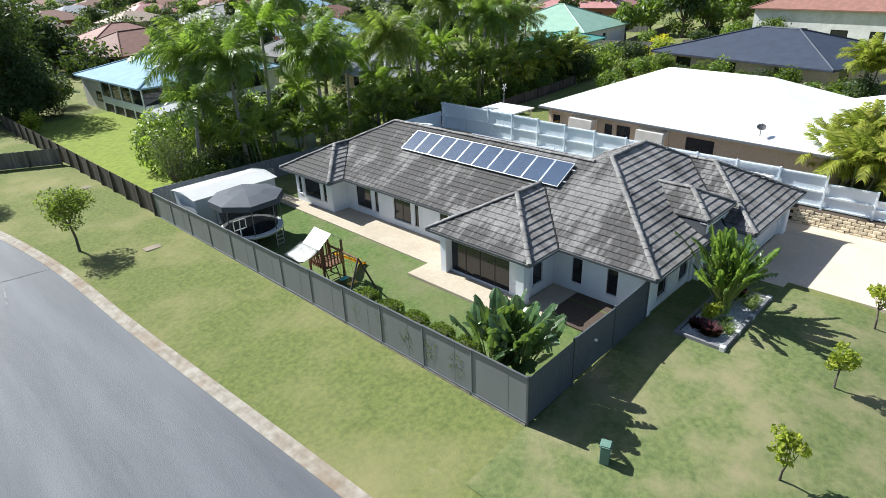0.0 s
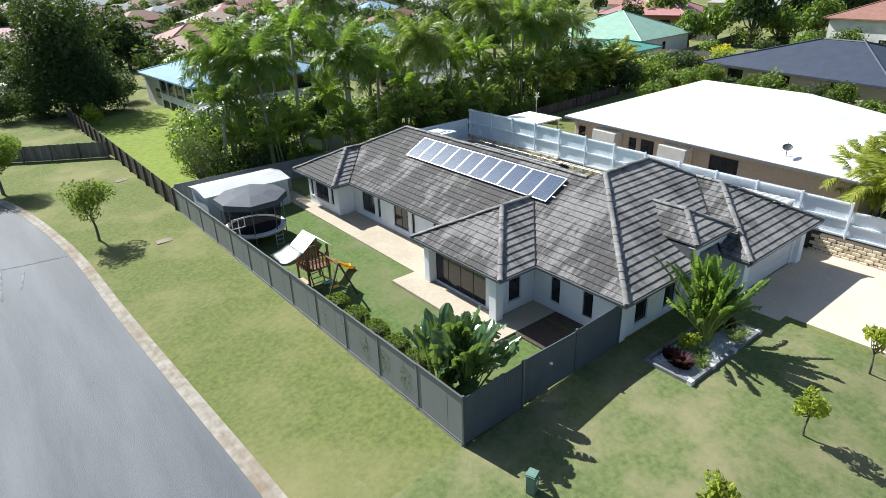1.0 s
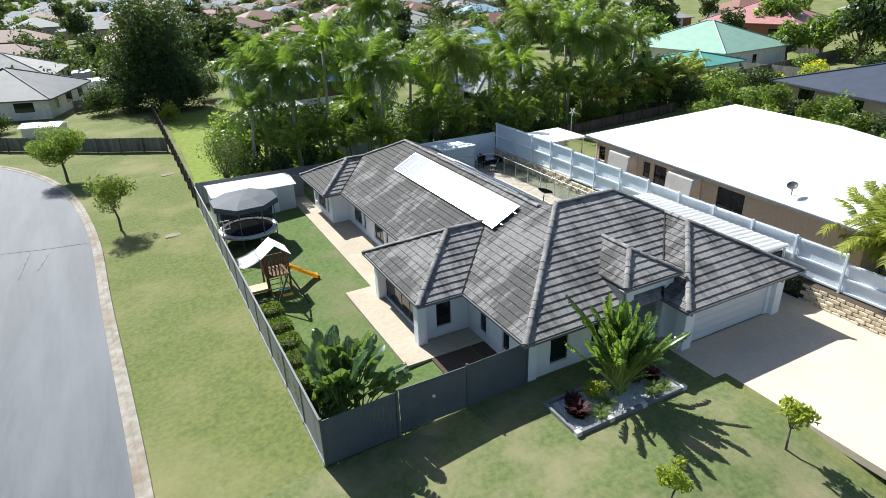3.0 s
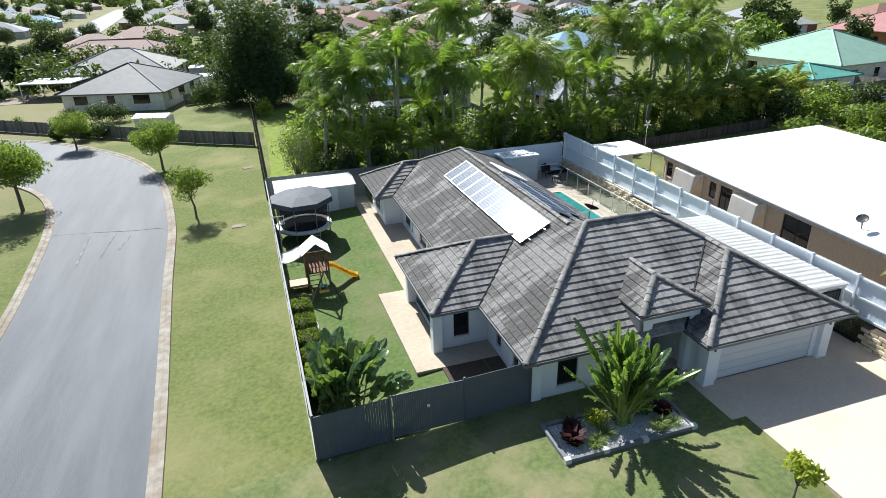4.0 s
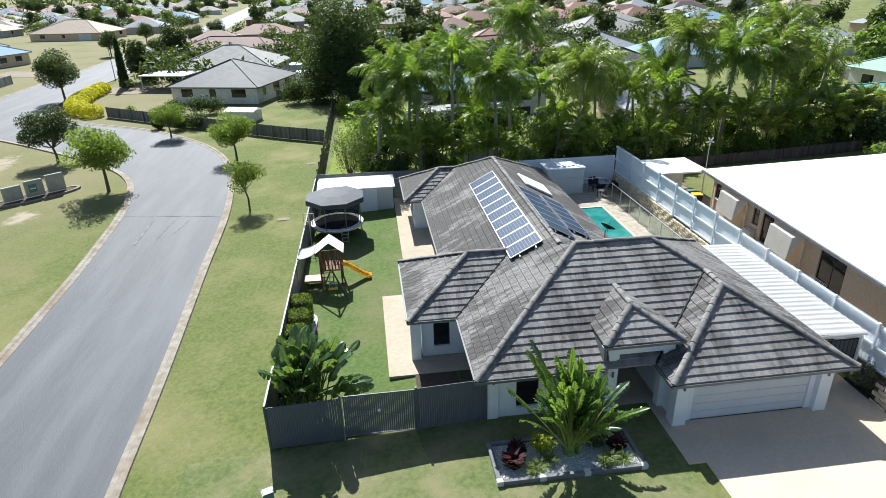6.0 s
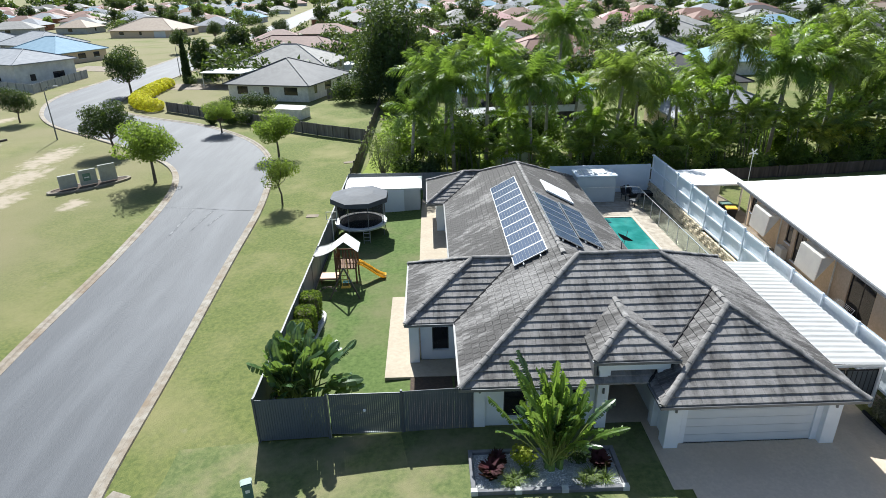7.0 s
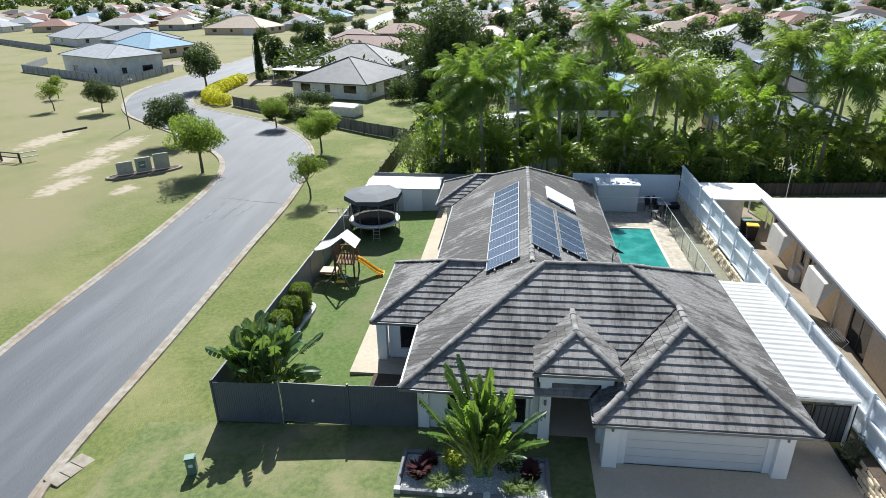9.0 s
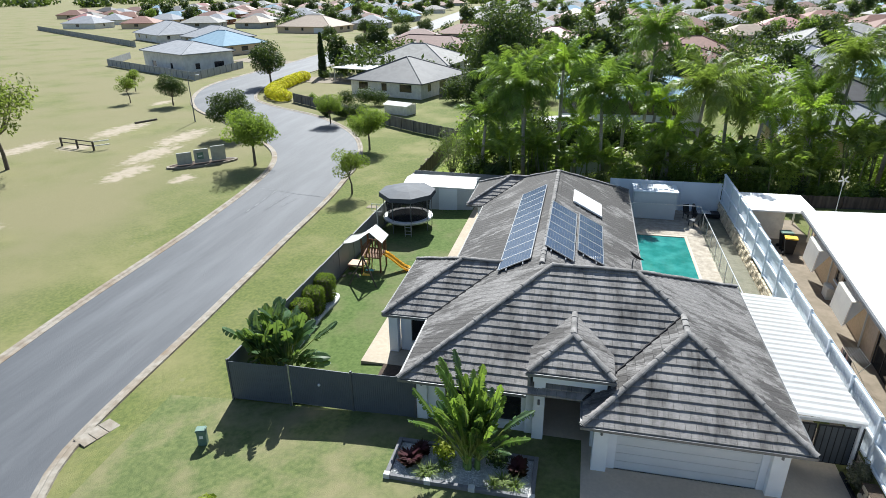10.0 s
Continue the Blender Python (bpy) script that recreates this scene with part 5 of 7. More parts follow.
for (a, b) in (((27.1, -1.0), (39.5, -1.0)), ((39.5, -1.0), (39.5, 18.9)), ((39.5, 18.9), (27.1, 18.9))):
    wall_with_holes(nb, a, b, 0.7, 3.5, [], 0.2, M_creambrick)
wall_with_holes(nb, (32.5, -5.0), (40.5, -5.0), 0.7, 3.4, [(1, 3, 1.4, 2.8)], 0.2, M_creambrick)
wall_with_holes(nb, (32.5, -1.0), (32.5, -5.0), 0.7, 3.4, [], 0.2, M_creambrick)
for y0, y1 in ((14.4, 16.4), (8.8, 10.8)):
    bm = bmesh.new()
    vs = [bm.verts.new(p) for p in ((27.06, y0, 3.22), (27.06, y1, 3.22), (26.32, y1, 3.08), (26.32, y0, 3.08), (26.2, y0, 1.85), (26.2, y1, 1.85))]
    bm.faces.new(vs[:4])
    bm.faces.new((vs[3], vs[2], vs[5], vs[4]))
    bmesh.ops.solidify(bm, geom=bm.faces[:], thickness=0.03)
    aw = part("window_awning", bm, M_paleblind, nb, "cream boxed window awning under the eave")
    for yy in (y0, y1 - 0.03):
        bm = bmesh.new()
        a = [bm.verts.new((px, yy, pz)) for px, pz in ((27.05, 3.2), (26.35, 3.05), (26.23, 1.88))]
        b = [bm.verts.new((v.co.x, yy + 0.03, v.co.z)) for v in a]
        bm.faces.new(a)
        bm.faces.new(b[::-1])
        for q in range(3):
            bm.faces.new((a[q], b[q], b[(q + 1) % 3], a[(q + 1) % 3]))
        bmesh.ops.recalc_face_normals(bm, faces=bm.faces)
        part("side_flap", bm, M_paleblind, aw)
part("air_conditioner", rbox(26.75, 27.08, 13.2, 14.0, 0.95, 1.6, 0.03, 2), M_cream, nb)
for y in (14.4, 8.8, 18.6):
    bm = bmesh.new()
    tube(bm, [(27.02, y, 0.8), (27.02, y, 3.4)], [0.04, 0.04], 7)
    part("downpipe", bm, M_cream, nb)
# the house stands a little askew to the fence
nb.matrix_basis = Matrix.Translation((26.03, 18.46, 0.01)) @ Matrix.Rotation(radians(-4.33), 4, "Z") @ Matrix.Translation((-26.5, -19.4, 0))
paving("neighbour_path", [(23.5, -3), (26.6, -3), (26.6, 17.0), (27.5, 17.4), (27.5, 24), (23.5, 24)], 0.7, 0.98, M_paledirt, "stained concrete side path next door, shadow in its tone")


def dish(x, y, z, size, material, label, face):
    d = thing("satellite_dish", (x, y, z), label, "satellite dish", turn=face)
    bm = bmesh.new()
    tube(bm, [(0, 0, -0.35), (0, 0, 0.25), (0.12, 0, 0.35)], [0.03, 0.03, 0.03], 6)
    part("pole", bm, M_gutter, d)
    bm = bmesh.new()
    rings = []
    for i in range(5):
        r = size * i / 4
        rings.append([bm.verts.new((0.15 + 0.35 * r * r / size, math.cos(a * math.pi / 8) * r, 0.4 + math.sin(a * math.pi / 8) * r)) for a in range(16)] if i else [bm.verts.new((0.15, 0, 0.4))])
    for a in range(16):
        bm.faces.new((rings[0][0], rings[1][a], rings[1][(a + 1) % 16]))
        for i in range(1, 4):
            bm.faces.new((rings[i][a], rings[i + 1][a], rings[i + 1][(a + 1) % 16], rings[i][(a + 1) % 16]))
    bmesh.ops.solidify(bm, geom=bm.faces[:], thickness=0.012)
    ob = part("reflector", bm, material, d, smooth=True)
    ob.matrix_local = Matrix.Translation((0.1, 0, 0.3)) @ Euler((0, radians(-55), 0)).to_matrix().to_4x4() @ Matrix.Translation((-0.1, 0, -0.4))
    bm = bmesh.new()
    tube(bm, [(0.15, 0, 0.1), (0.35, 0, 0.75)], [0.015, 0.015], 5)
    part("feed_arm", bm, M_gutter, d)
    return d


dish(25.5, 2.2, 3.98, 0.26, M_gutter, "grey satellite dish on the white roof", 200)
dish(16.2, 10.3, 2.95, 0.42, M_black, "dark satellite dish at the tiled roof edge", 30)

# clothes airer, bins and patio things next door
airer = thing("clothes_airer", (24.6, 5.4, 0.98), "folding clothes airer hung with dark and striped washing", "clothes airer")
for sx in (-0.4, 0.4):
    for sy in (-0.6, 0.6):
        bm = bmesh.new()
        tube(bm, [(sx, sy, 0), (-sx, sy, 1.0)], [0.014, 0.014], 5)
        part("leg", bm, M_alu, airer)
for k in range(7):
    bm = bmesh.new()
    tube(bm, [(-0.4 + k * 0.13, -0.62, 1.0), (-0.4 + k * 0.13, 0.62, 1.0)], [0.008, 0.008], 4)
    part("rail", bm, M_alu, airer)
airer.scale = (0.8, 0.9, 1.0)
cloth_mats = [mat("dark_cloth", (0.05, 0.06, 0.08), None, scale=6, rough=0.9), mat("grey_cloth", (0.2, 0.22, 0.25), None, scale=6, rough=0.9), mat("pink_cloth", (0.6, 0.45, 0.42), None, scale=6, rough=0.9), M_canvas]
for k in range(6):
    bm = bmesh.new()
    prev = None
    for i in range(9):
        u = i / 8
        yy = -0.58 + k * 0.2 + u * 0.18
        q = [bm.verts.new((-0.42 + 0.02 * math.sin(u * 9 + k), yy, z)) for z in (0.35 + 0.1 * (k % 3), 1.01)]
        if prev:
            bm.faces.new((prev[0], q[0], q[1], prev[1]))
        prev = q
    bmesh.ops.solidify(bm, geom=bm.faces[:], thickness=0.01)
    part("garment", bm, cloth_mats[(k + k // 3) % 4], airer)


def wheelie_bin(x, y, z, lid_mat, label, turn):
    t = thing("wheelie_bin", (x, y, z), label, "bin", "bins next door", turn=turn)
    bm = bmesh.new()
    lo = [bm.verts.new(p) for p in ((-0.2, -0.24, 0.06), (0.2, -0.24, 0.06), (0.2, 0.2, 0.06), (-0.2, 0.2, 0.06))]
    hi = [bm.verts.new(p) for p in ((-0.28, -0.33, 0.98), (0.28, -0.33, 0.98), (0.28, 0.3, 0.98), (-0.28, 0.3, 0.98))]
    bm.faces.new(lo[::-1])
    bm.faces.new(hi)
    for i in range(4):
        bm.faces.new((lo[i], lo[(i + 1) % 4], hi[(i + 1) % 4], hi[i]))
    bevel(bm, 0.02)
    part("body", bm, M_black, t)
    part("lid", rbox(-0.3, 0.3, -0.36, 0.33, 0.985, 1.06, 0.03, 2), lid_mat, t)
    for s in (-1, 1):
        bm = bmesh.new()
        tube(bm, [(s * 0.22, 0.27, 0.1), (s * 0.28, 0.27, 0.1)], [0.1, 0.1], 10)
        part("wheel", bm, M_black, t)


wheelie_bin(25.6, 18.0, 0.98, M_yellow, "dark wheelie bin with a yellow lid", 80)
wheelie_bin(25.6, 18.9, 0.98, M_greenbox, "dark wheelie bin with a green lid", 95)
awn = thing("side_shelter", (0, 0, 0), "white sheet-roofed lean-to beside the white house", "shelter")
bm = bmesh.new()
box(bm, 23.7, 27.4, 19.9, 23.4, 2.85, 2.95)
part("roof", bm, M_whiteroof, awn)
for x, y in ((23.9, 20.1), (27.2, 20.1), (23.9, 23.2), (27.2, 23.2)):
    part("post", rbox(x, x + 0.1, y, y + 0.1, 0.8, 2.85, 0.01), M_cream, awn)
bm = bmesh.new()
box(bm, 24.0, 25.8, 20.4, 23.1, 0.8, 2.83)
part("cabinet", bm, M_cream, awn)
mill = thing("garden_windmill", (30.5, 25.5, ground_z(30.5, 25.5)), "small white garden windmill on a thin pole", "windmill")
bm = bmesh.new()
tube(bm, [(0, 0, 0), (0, 0, 2.5)], [0.03, 0.02], 6)
part("pole", bm, M_white, mill)
for k in range(5):
    bm = bmesh.new()
    box(bm, 0.06, 0.34, -0.01, 0.01, -0.05, 0.05)
    ob = part("blade", bm, M_white, mill)
    ob.matrix_local = Matrix.Translation((0, -0.06, 2.5)) @ Euler((0, radians(k * 72 + 20), 0)).to_matrix().to_4x4()

# carport awning between the garage and the pale fence
awning = thing("side_awning", (0, 0, 0), "white corrugated awning over the side passage", "awning")
bm = bmesh.new()
n = 24
prev = None
for k in range(n * 4 + 1):
    y = 0.35 + 8.9 * k / (n * 4)
    dz = (0.0, 0.03, 0.03, 0.0)[k % 4]
    q = [bm.verts.new((20.98, y, 2.44 + dz)), bm.verts.new((23.15, y, 2.34 + dz))]
    if prev:
        bm.faces.new((prev[0], prev[1], q[1], q[0]))
    prev = q
bmesh.ops.solidify(bm, geom=bm.faces[:], thickness=0.008)
part("sheet", bm, M_whiteroof, awning)
for y in (0.45, 4.8, 9.1):
    part("beam", rbox(20.4, 23.15, y - 0.04, y + 0.04, 2.2, 2.31, 0.01), M_white, awning)
    part("post", rbox(22.95, 23.05, y - 0.05, y + 0.05, 0.36, 2.2, 0.01), M_white, awning)
sg = thing("side_gate", (0, 0, 0), "dark grey double gate closing the side passage", "gate", kind="structure")
for x0, x1 in ((20.35, 21.75), (21.8, 23.2)):
    g = part("gate_leaf", rbox(x0, x1, 0.55, 0.6, 0.42, 2.0, 0.01), M_black, sg)
    for k in range(7):
        part("slat", rbox(x0 + 0.05 + k * 0.19, x0 + 0.2 + k * 0.19, 0.535, 0.548, 0.47, 1.95, 0.003), M_fencepost, g)

part("drive_edging", rbox(22.8, 22.9, -11.0, 0.5, -0.1, 0.2, 0.01), M_black, retaining).matrix_parent_inverse = Matrix.Translation((-FX, 0, 0))
shrub(23.05, -0.15, 0.42, 0.55, 1.35, 1500, 0.05, leaf_mat("dry_shrub_leaves", (0.2, 0.19, 0.13), (0.13, 0.125, 0.08), through=0.2), "dry clipped olive-grey shrub beside the block wall", 955, z=0.05)

# ---- pool yard ----
paving("pool_deck", [(16.1, 9.2), (17.2, 9.2), (17.2, 21.0), (20.35, 21.0), (20.35, 9.2), (21.55, 9.2), (21.55, 26.4), (16.1, 26.4)], 0.1, 0.4, M_deck, "stained paving round the swimming pool, tree shade in its tone")
paving("pool_garden_strip", [(21.55, 9.2), (23.28, 9.2), (23.28, 26.4), (21.55, 26.4)], 0.1, 0.376, M_poolstrip, "dark strip beside the retaining wall")
pool = thing("swimming_pool", (0, 0, 0), "rectangular swimming pool full of teal water", "swimming pool", kind="structure")
bm = bmesh.new()
box(bm, 17.2, 20.35, 9.2, 21.0, 0.0, 0.378)
part("water", bm, M_water, pool)
for x0, x1, y0, y1 in ((17.05, 17.22, 9.2, 21.15), (20.33, 20.5, 9.2, 21.15), (17.22, 20.33, 20.98, 21.15)):
    part("coping", rbox(x0, x1, y0, y1, 0.36, 0.425, 0.015, 2), M_drive, pool)
bm = bmesh.new()
tube(bm, [(18.4 + 0.5 * math.sin(i * 0.8), 15.2 + i * 0.22, 0.25) for i in range(20)], [0.025] * 20, 6)
part("cleaner_hose", bm, M_white, pool)
gf = thing("pool_fence", (0, 0, 0), "frameless glass pool fence with a thin top rail", "pool fence", kind="structure")
Mg = mat("clear_glass", (0.9, 0.95, 0.93), None, scale=1, rough=0.02)
Mg.node_tree.nodes["Principled BSDF"].inputs["Transmission Weight"].default_value = 1.0
Mg.node_tree.nodes["Principled BSDF"].inputs["IOR"].default_value = 1.1
for k in range(9):
    y0 = 10.0 + k * 1.55
    bm = bmesh.new()
    box(bm, 21.6, 21.612, y0 + 0.03, y0 + 1.5, 0.45, 1.55)
    ob = part("glass_panel", bm, Mg, gf)
    ob.visible_shadow = False
    part("post", rbox(21.58, 21.63, y0 - 0.025, y0 + 0.025, 0.34, 1.6, 0.006), M_alu, gf)
part("top_rail", rbox(21.585, 21.63, 10.0, 24.0, 1.57, 1.61, 0.006), M_alu, gf)
part("cross_rail", rbox(16.6, 21.6, 23.98, 24.02, 1.57, 1.61, 0.006), M_alu, gf)
tank = thing("pump_shed", (0, 0, 0), "pale grey pump enclosure with clutter on its lid", "pump enclosure")
part("body", rbox(17.2, 20.05, 24.2, 25.8, 0.4, 2.35, 0.02), M_shed, tank)
part("lid", rbox(17.12, 20.13, 24.12, 25.88, 2.36, 2.44, 0.015), M_whitefence, tank)
for k in range(7):
    part("board", rbox(17.4 + k * 0.36, 17.65 + k * 0.36, 24.4 + 0.1 * (k % 3), 25.6, 2.45, 2.5 + 0.03 * (k % 2), 0.008), M_canvas if k % 2 else M_shed, tank)


def chair(x, y, turn, label, material):
    c = thing("outdoor_chair", (x, y, 0.4), label, "chair", "chairs by the pool", turn=turn)
    part("seat", rbox(-0.25, 0.25, -0.25, 0.25, 0.4, 0.45, 0.015), material, c)
    ob = part("backrest", rbox(-0.25, 0.25, -0.02, 0.02, 0, 0.55, 0.015), material, c)
    ob.matrix_local = pose(0, 0.25, 0.45, -15)
    for sx in (-0.22, 0.22):
        for sy in (-0.22, 0.22):
            part("leg", rbox(sx - 0.02, sx + 0.02, sy - 0.02, sy + 0.02, 0, 0.4, 0.004), M_black, c)


chair(21.0, 24.6, 30, "dark outdoor chair on the pool paving", M_black)
chair(21.2, 23.3, -140, "dark folding chair beside the pool fence", M_gutter)
lounge = thing("sun_lounger", (22.3, 25.4, 0.34), "dark lounge with a striped towel by the fence", "lounger", turn=90)
part("base", rbox(-0.4, 0.4, -0.9, 0.9, 0.1, 0.38, 0.03), M_black, lounge)
for k in range(4):
    part("stripe", rbox(-0.36 + k * 0.19, -0.27 + k * 0.19, -0.3, 0.6, 0.385, 0.4, 0.004), M_white, lounge)
part("backrest", rbox(-0.4, 0.4, 0.75, 0.92, 0.3, 0.85, 0.03), M_black, lounge)
cover = thing("folded_umbrella", (16.75, 19.5, 0.4), "folded blue umbrella leaning at the house wall", "umbrella")
bm = bmesh.new()
tube(bm, [(0, 0, 0), (-0.1, 0.6, 1.4), (-0.15, 0.9, 2.0)], [0.1, 0.16, 0.03], 8)
part("canopy", bm, mat("blue_cloth", (0.03, 0.16, 0.3), None, scale=5, rough=0.8), cover)

# ---- garden shed, trampoline, play set ----
shed = thing("garden_shed", (0, 0, 0), "low grey steel garden shed with a bright white roof", "shed")
bm = bmesh.new()
box(bm, 0.55, 5.75, 23.9, 26.6, 0.1, 1.98)
part("body", bm, M_shed, shed)
for k in range(20):
    x = 0.65 + k * 0.26
    bm = bmesh.new()
    box(bm, x, x + 0.05, 23.885, 23.897, 0.15, 1.95)
    part("rib", bm, M_shed, shed)
bm = bmesh.new()
vs = [bm.verts.new(p) for p in ((0.4, 23.75, 2.0), (5.9, 23.75, 2.0), (5.9, 25.25, 2.22), (0.4, 25.25, 2.22), (5.9, 26.75, 2.0), (0.4, 26.75, 2.0))]
bm.faces.new((vs[0], vs[1], vs[2], vs[3]))
bm.faces.new((vs[3], vs[2], vs[4], vs[5]))
bmesh.ops.solidify(bm, geom=bm.faces[:], thickness=0.03)
part("roof", bm, M_whiteroof, shed)
part("door", rbox(3.2, 4.6, 23.86, 23.884, 0.15, 1.85, 0.005), M_whitefence, shed)
bm = bmesh.new()
box(bm, 5.95, 6.9, 25.9, 25.98, 0.2, 1.9)
tagged(part("passage_gate", bm, M_fence), "dark gate closing the passage behind the house", "gate", kind="structure")

TCX, TCY, TR = 1.85, 20.2, 1.72
tramp = thing("trampoline", (TCX, TCY, ground_z(2, 20)), "round trampoline with net and dark shade cover", "trampoline")


def ring(bm, r0, r1, z0, z1, n=32):
    rr = [[bm.verts.new((math.cos(2 * math.pi * k / n) * r, math.sin(2 * math.pi * k / n) * r, z)) for k in range(n)] for r, z in ((r0, z0), (r1, z0), (r1, z1), (r0, z1))]
    for a in range(4):
        for k in range(n):
            bm.faces.new((rr[a][k], rr[a][(k + 1) % n], rr[(a + 1) % 4][(k + 1) % n], rr[(a + 1) % 4][k]))


bm = bmesh.new()
ring(bm, TR - 0.3, TR, 0.86, 0.93)
part("pad", bm, M_white, tramp, "white padded rim")
bm = bmesh.new()
bmesh.ops.create_circle(bm, cap_ends=True, segments=32, radius=TR - 0.28, matrix=Matrix.Translation((0, 0, 0.88)))
bmesh.ops.solidify(bm, geom=bm.faces[:], thickness=0.01)
part("mat", bm, M_net, tramp)
bm = bmesh.new()
ring(bm, TR - 0.06, TR, 0.78, 0.84)
part("frame", bm, M_alu, tramp)
for k in range(8):
    a = 2 * math.pi * (k + 0.5) / 8
    c, s = math.cos(a), math.sin(a)
    bm = bmesh.new()
    tube(bm, [(c * (TR - 0.05), s * (TR - 0.05), 0.0), (c * (TR - 0.05), s * (TR - 0.05), 2.75)], [0.028, 0.028], 7)
    part("pole", bm, M_gutter, tramp)
    bm = bmesh.new()
    a2 = a + 2 * math.pi / 8
    tube(bm, [(c * (TR - 0.05), s * (TR - 0.05), 2.42), (math.cos(a2) * (TR - 0.05), math.sin(a2) * (TR - 0.05), 2.42)], [0.018, 0.018], 5)
    part("top_bar", bm, M_alu, tramp)
    bm = bmesh.new()
    tube(bm, [(c * (TR - 0.05), s * (TR - 0.05), 0.03), (math.cos(a2) * (TR - 0.05), math.sin(a2) * (TR - 0.05), 0.03)], [0.022, 0.022], 5)
    part("base_bar", bm, M_black, tramp)
Mn = mat("mesh_net", (0.015, 0.016, 0.02), None, scale=3, rough=0.9)
nt = Mn.node_tree
tp = nt.nodes.new("ShaderNodeBsdfTransparent")
mx = nt.nodes.new("ShaderNodeMixShader")
mx.inputs[0].default_value = 0.3
nt.links.new(nt.nodes["Principled BSDF"].outputs[0], mx.inputs[1])
nt.links.new(tp.outputs[0], mx.inputs[2])
nt.links.new(mx.outputs[0], nt.nodes["Material Output"].inputs[0])
bm = bmesh.new()
lo = [bm.verts.new((math.cos(2 * math.pi * k / 32) * (TR - 0.3), math.sin(2 * math.pi * k / 32) * (TR - 0.3), 0.9)) for k in range(32)]
hi = [bm.verts.new((v.co.x * 1.12, v.co.y * 1.12, 2.45)) for v in lo]
for k in range(32):
    bm.faces.new((lo[k], lo[(k + 1) % 32], hi[(k + 1) % 32], hi[k]))
part("net", bm, Mn, tramp)
bm = bmesh.new()
n = 8
rim = [bm.verts.new((math.cos(2 * math.pi * (k + 0.5) / n) * TR * 1.14, math.sin(2 * math.pi * (k + 0.5) / n) * TR * 1.14, 2.72 + 0.03 * math.sin(k * 2.1))) for k in range(n)]
mid = [bm.verts.new((v.co.x * 0.5, v.co.y * 0.5, 2.93)) for v in rim]
top = bm.verts.new((0, 0, 3.02))
skirt = [bm.verts.new((v.co.x * 1.01, v.co.y * 1.01, 2.42)) for v in rim]
for k in range(n):
    j = (k + 1) % n
    bm.faces.new((rim[k], rim[j], mid[j], mid[k]))
    bm.faces.new((mid[k], mid[j], top))
    bm.faces.new((skirt[k], skirt[j], rim[j], rim[k]))
bmesh.ops.subdivide_edges(bm, edges=bm.edges[:], cuts=2, use_grid_fill=True)
bmesh.ops.solidify(bm, geom=bm.faces[:], thickness=0.012)
part("shade_cover", bm, M_tarp, tramp, "faded navy octagonal shade cover")
lad = part("ladder", rbox(0.3, 0.34, -2.0, -1.96, 0, 0.95, 0.006), M_alu, tramp)
part("ladder_rail", rbox(0.72, 0.76, -2.0, -1.96, 0, 0.95, 0.006), M_alu, lad)
for z in (0.25, 0.5, 0.75):
    part("rung", rbox(0.34, 0.72, -2.0, -1.96, z, z + 0.04, 0.006), M_alu, lad)
hoop = thing("basketball_hoop", (0.25, 18.2, 0.1), "small pale basketball hoop standing above the fence", "basketball hoop")
bm = bmesh.new()
tube(bm, [(0, 0, 0), (0, 0, 1.9)], [0.03, 0.03], 6)
part("pole", bm, M_white, hoop)
for q in ((-0.35, 1.75, 0.35, 1.79), (-0.35, 2.25, 0.35, 2.29)):
    part("board_rail", rbox(q[0], q[2], -0.03, 0.0, q[1], q[3], 0.006), M_cream, hoop)
for x in (-0.35, 0.31, -0.02):
    part("board_stile", rbox(x, x + 0.04, -0.03, 0.0, 1.79, 2.25, 0.006), M_cream, hoop)

PZ0 = ground_z(1.7, 13) + 0.06
play = thing("play_set", (1.75, 13.1, PZ0), "timber play tower with white canopy, slide and swing", "play set")
for sx in (-0.55, 0.55):
    for sy in (-0.55, 0.55):
        part("post", rbox(sx - 0.045, sx + 0.045, sy - 0.045, sy + 0.045, 0, 2.1, 0.008), M_timber, play)
for k in range(8):
    part("deck_board", rbox(-0.58, 0.58, -0.58 + k * 0.146, -0.45 + k * 0.146, 1.0, 1.03, 0.004), M_timber, play)
for sx in (-0.57, 0.57):
    for k in range(6):
        y = -0.5 + k * 0.18
        if sx > 0 and 1 < k < 5:
            continue
        part("baluster", rbox(sx - 0.015, sx + 0.015, y, y + 0.07, 0.95, 1.6, 0.004), M_timber, play)
for sy in (-0.57, 0.57):
    for k in range(6):
        x = -0.5 + k * 0.18
        part("baluster", rbox(x, x + 0.07, sy - 0.015, sy + 0.015, 0.95, 1.6, 0.004), M_timber, play)
for z in (0.95, 1.6):
    for sy in (-0.6, 0.6):
        part("rail", rbox(-0.6, 0.6, sy - 0.02, sy + 0.02, z, z + 0.07, 0.004), M_timber, play)
bm = bmesh.new()
vs = [bm.verts.new(p) for p in ((-0.75, -0.65, 2.05), (-0.75, 0.65, 2.05), (0, -0.65, 2.62), (0, 0.65, 2.62), (0.75, -0.65, 2.0), (0.75, 0.65, 2.0))]
bm.faces.new((vs[0], vs[2], vs[3], vs[1]))
bm.faces.new((vs[2], vs[4], vs[5], vs[3]))
bmesh.ops.subdivide_edges(bm, edges=bm.edges[:], cuts=2, use_grid_fill=True)
bmesh.ops.solidify(bm, geom=bm.faces[:], thickness=0.012)
part("canopy", bm, M_canvas, play, "white canvas gable canopy")
bm = bmesh.new()
prev = None
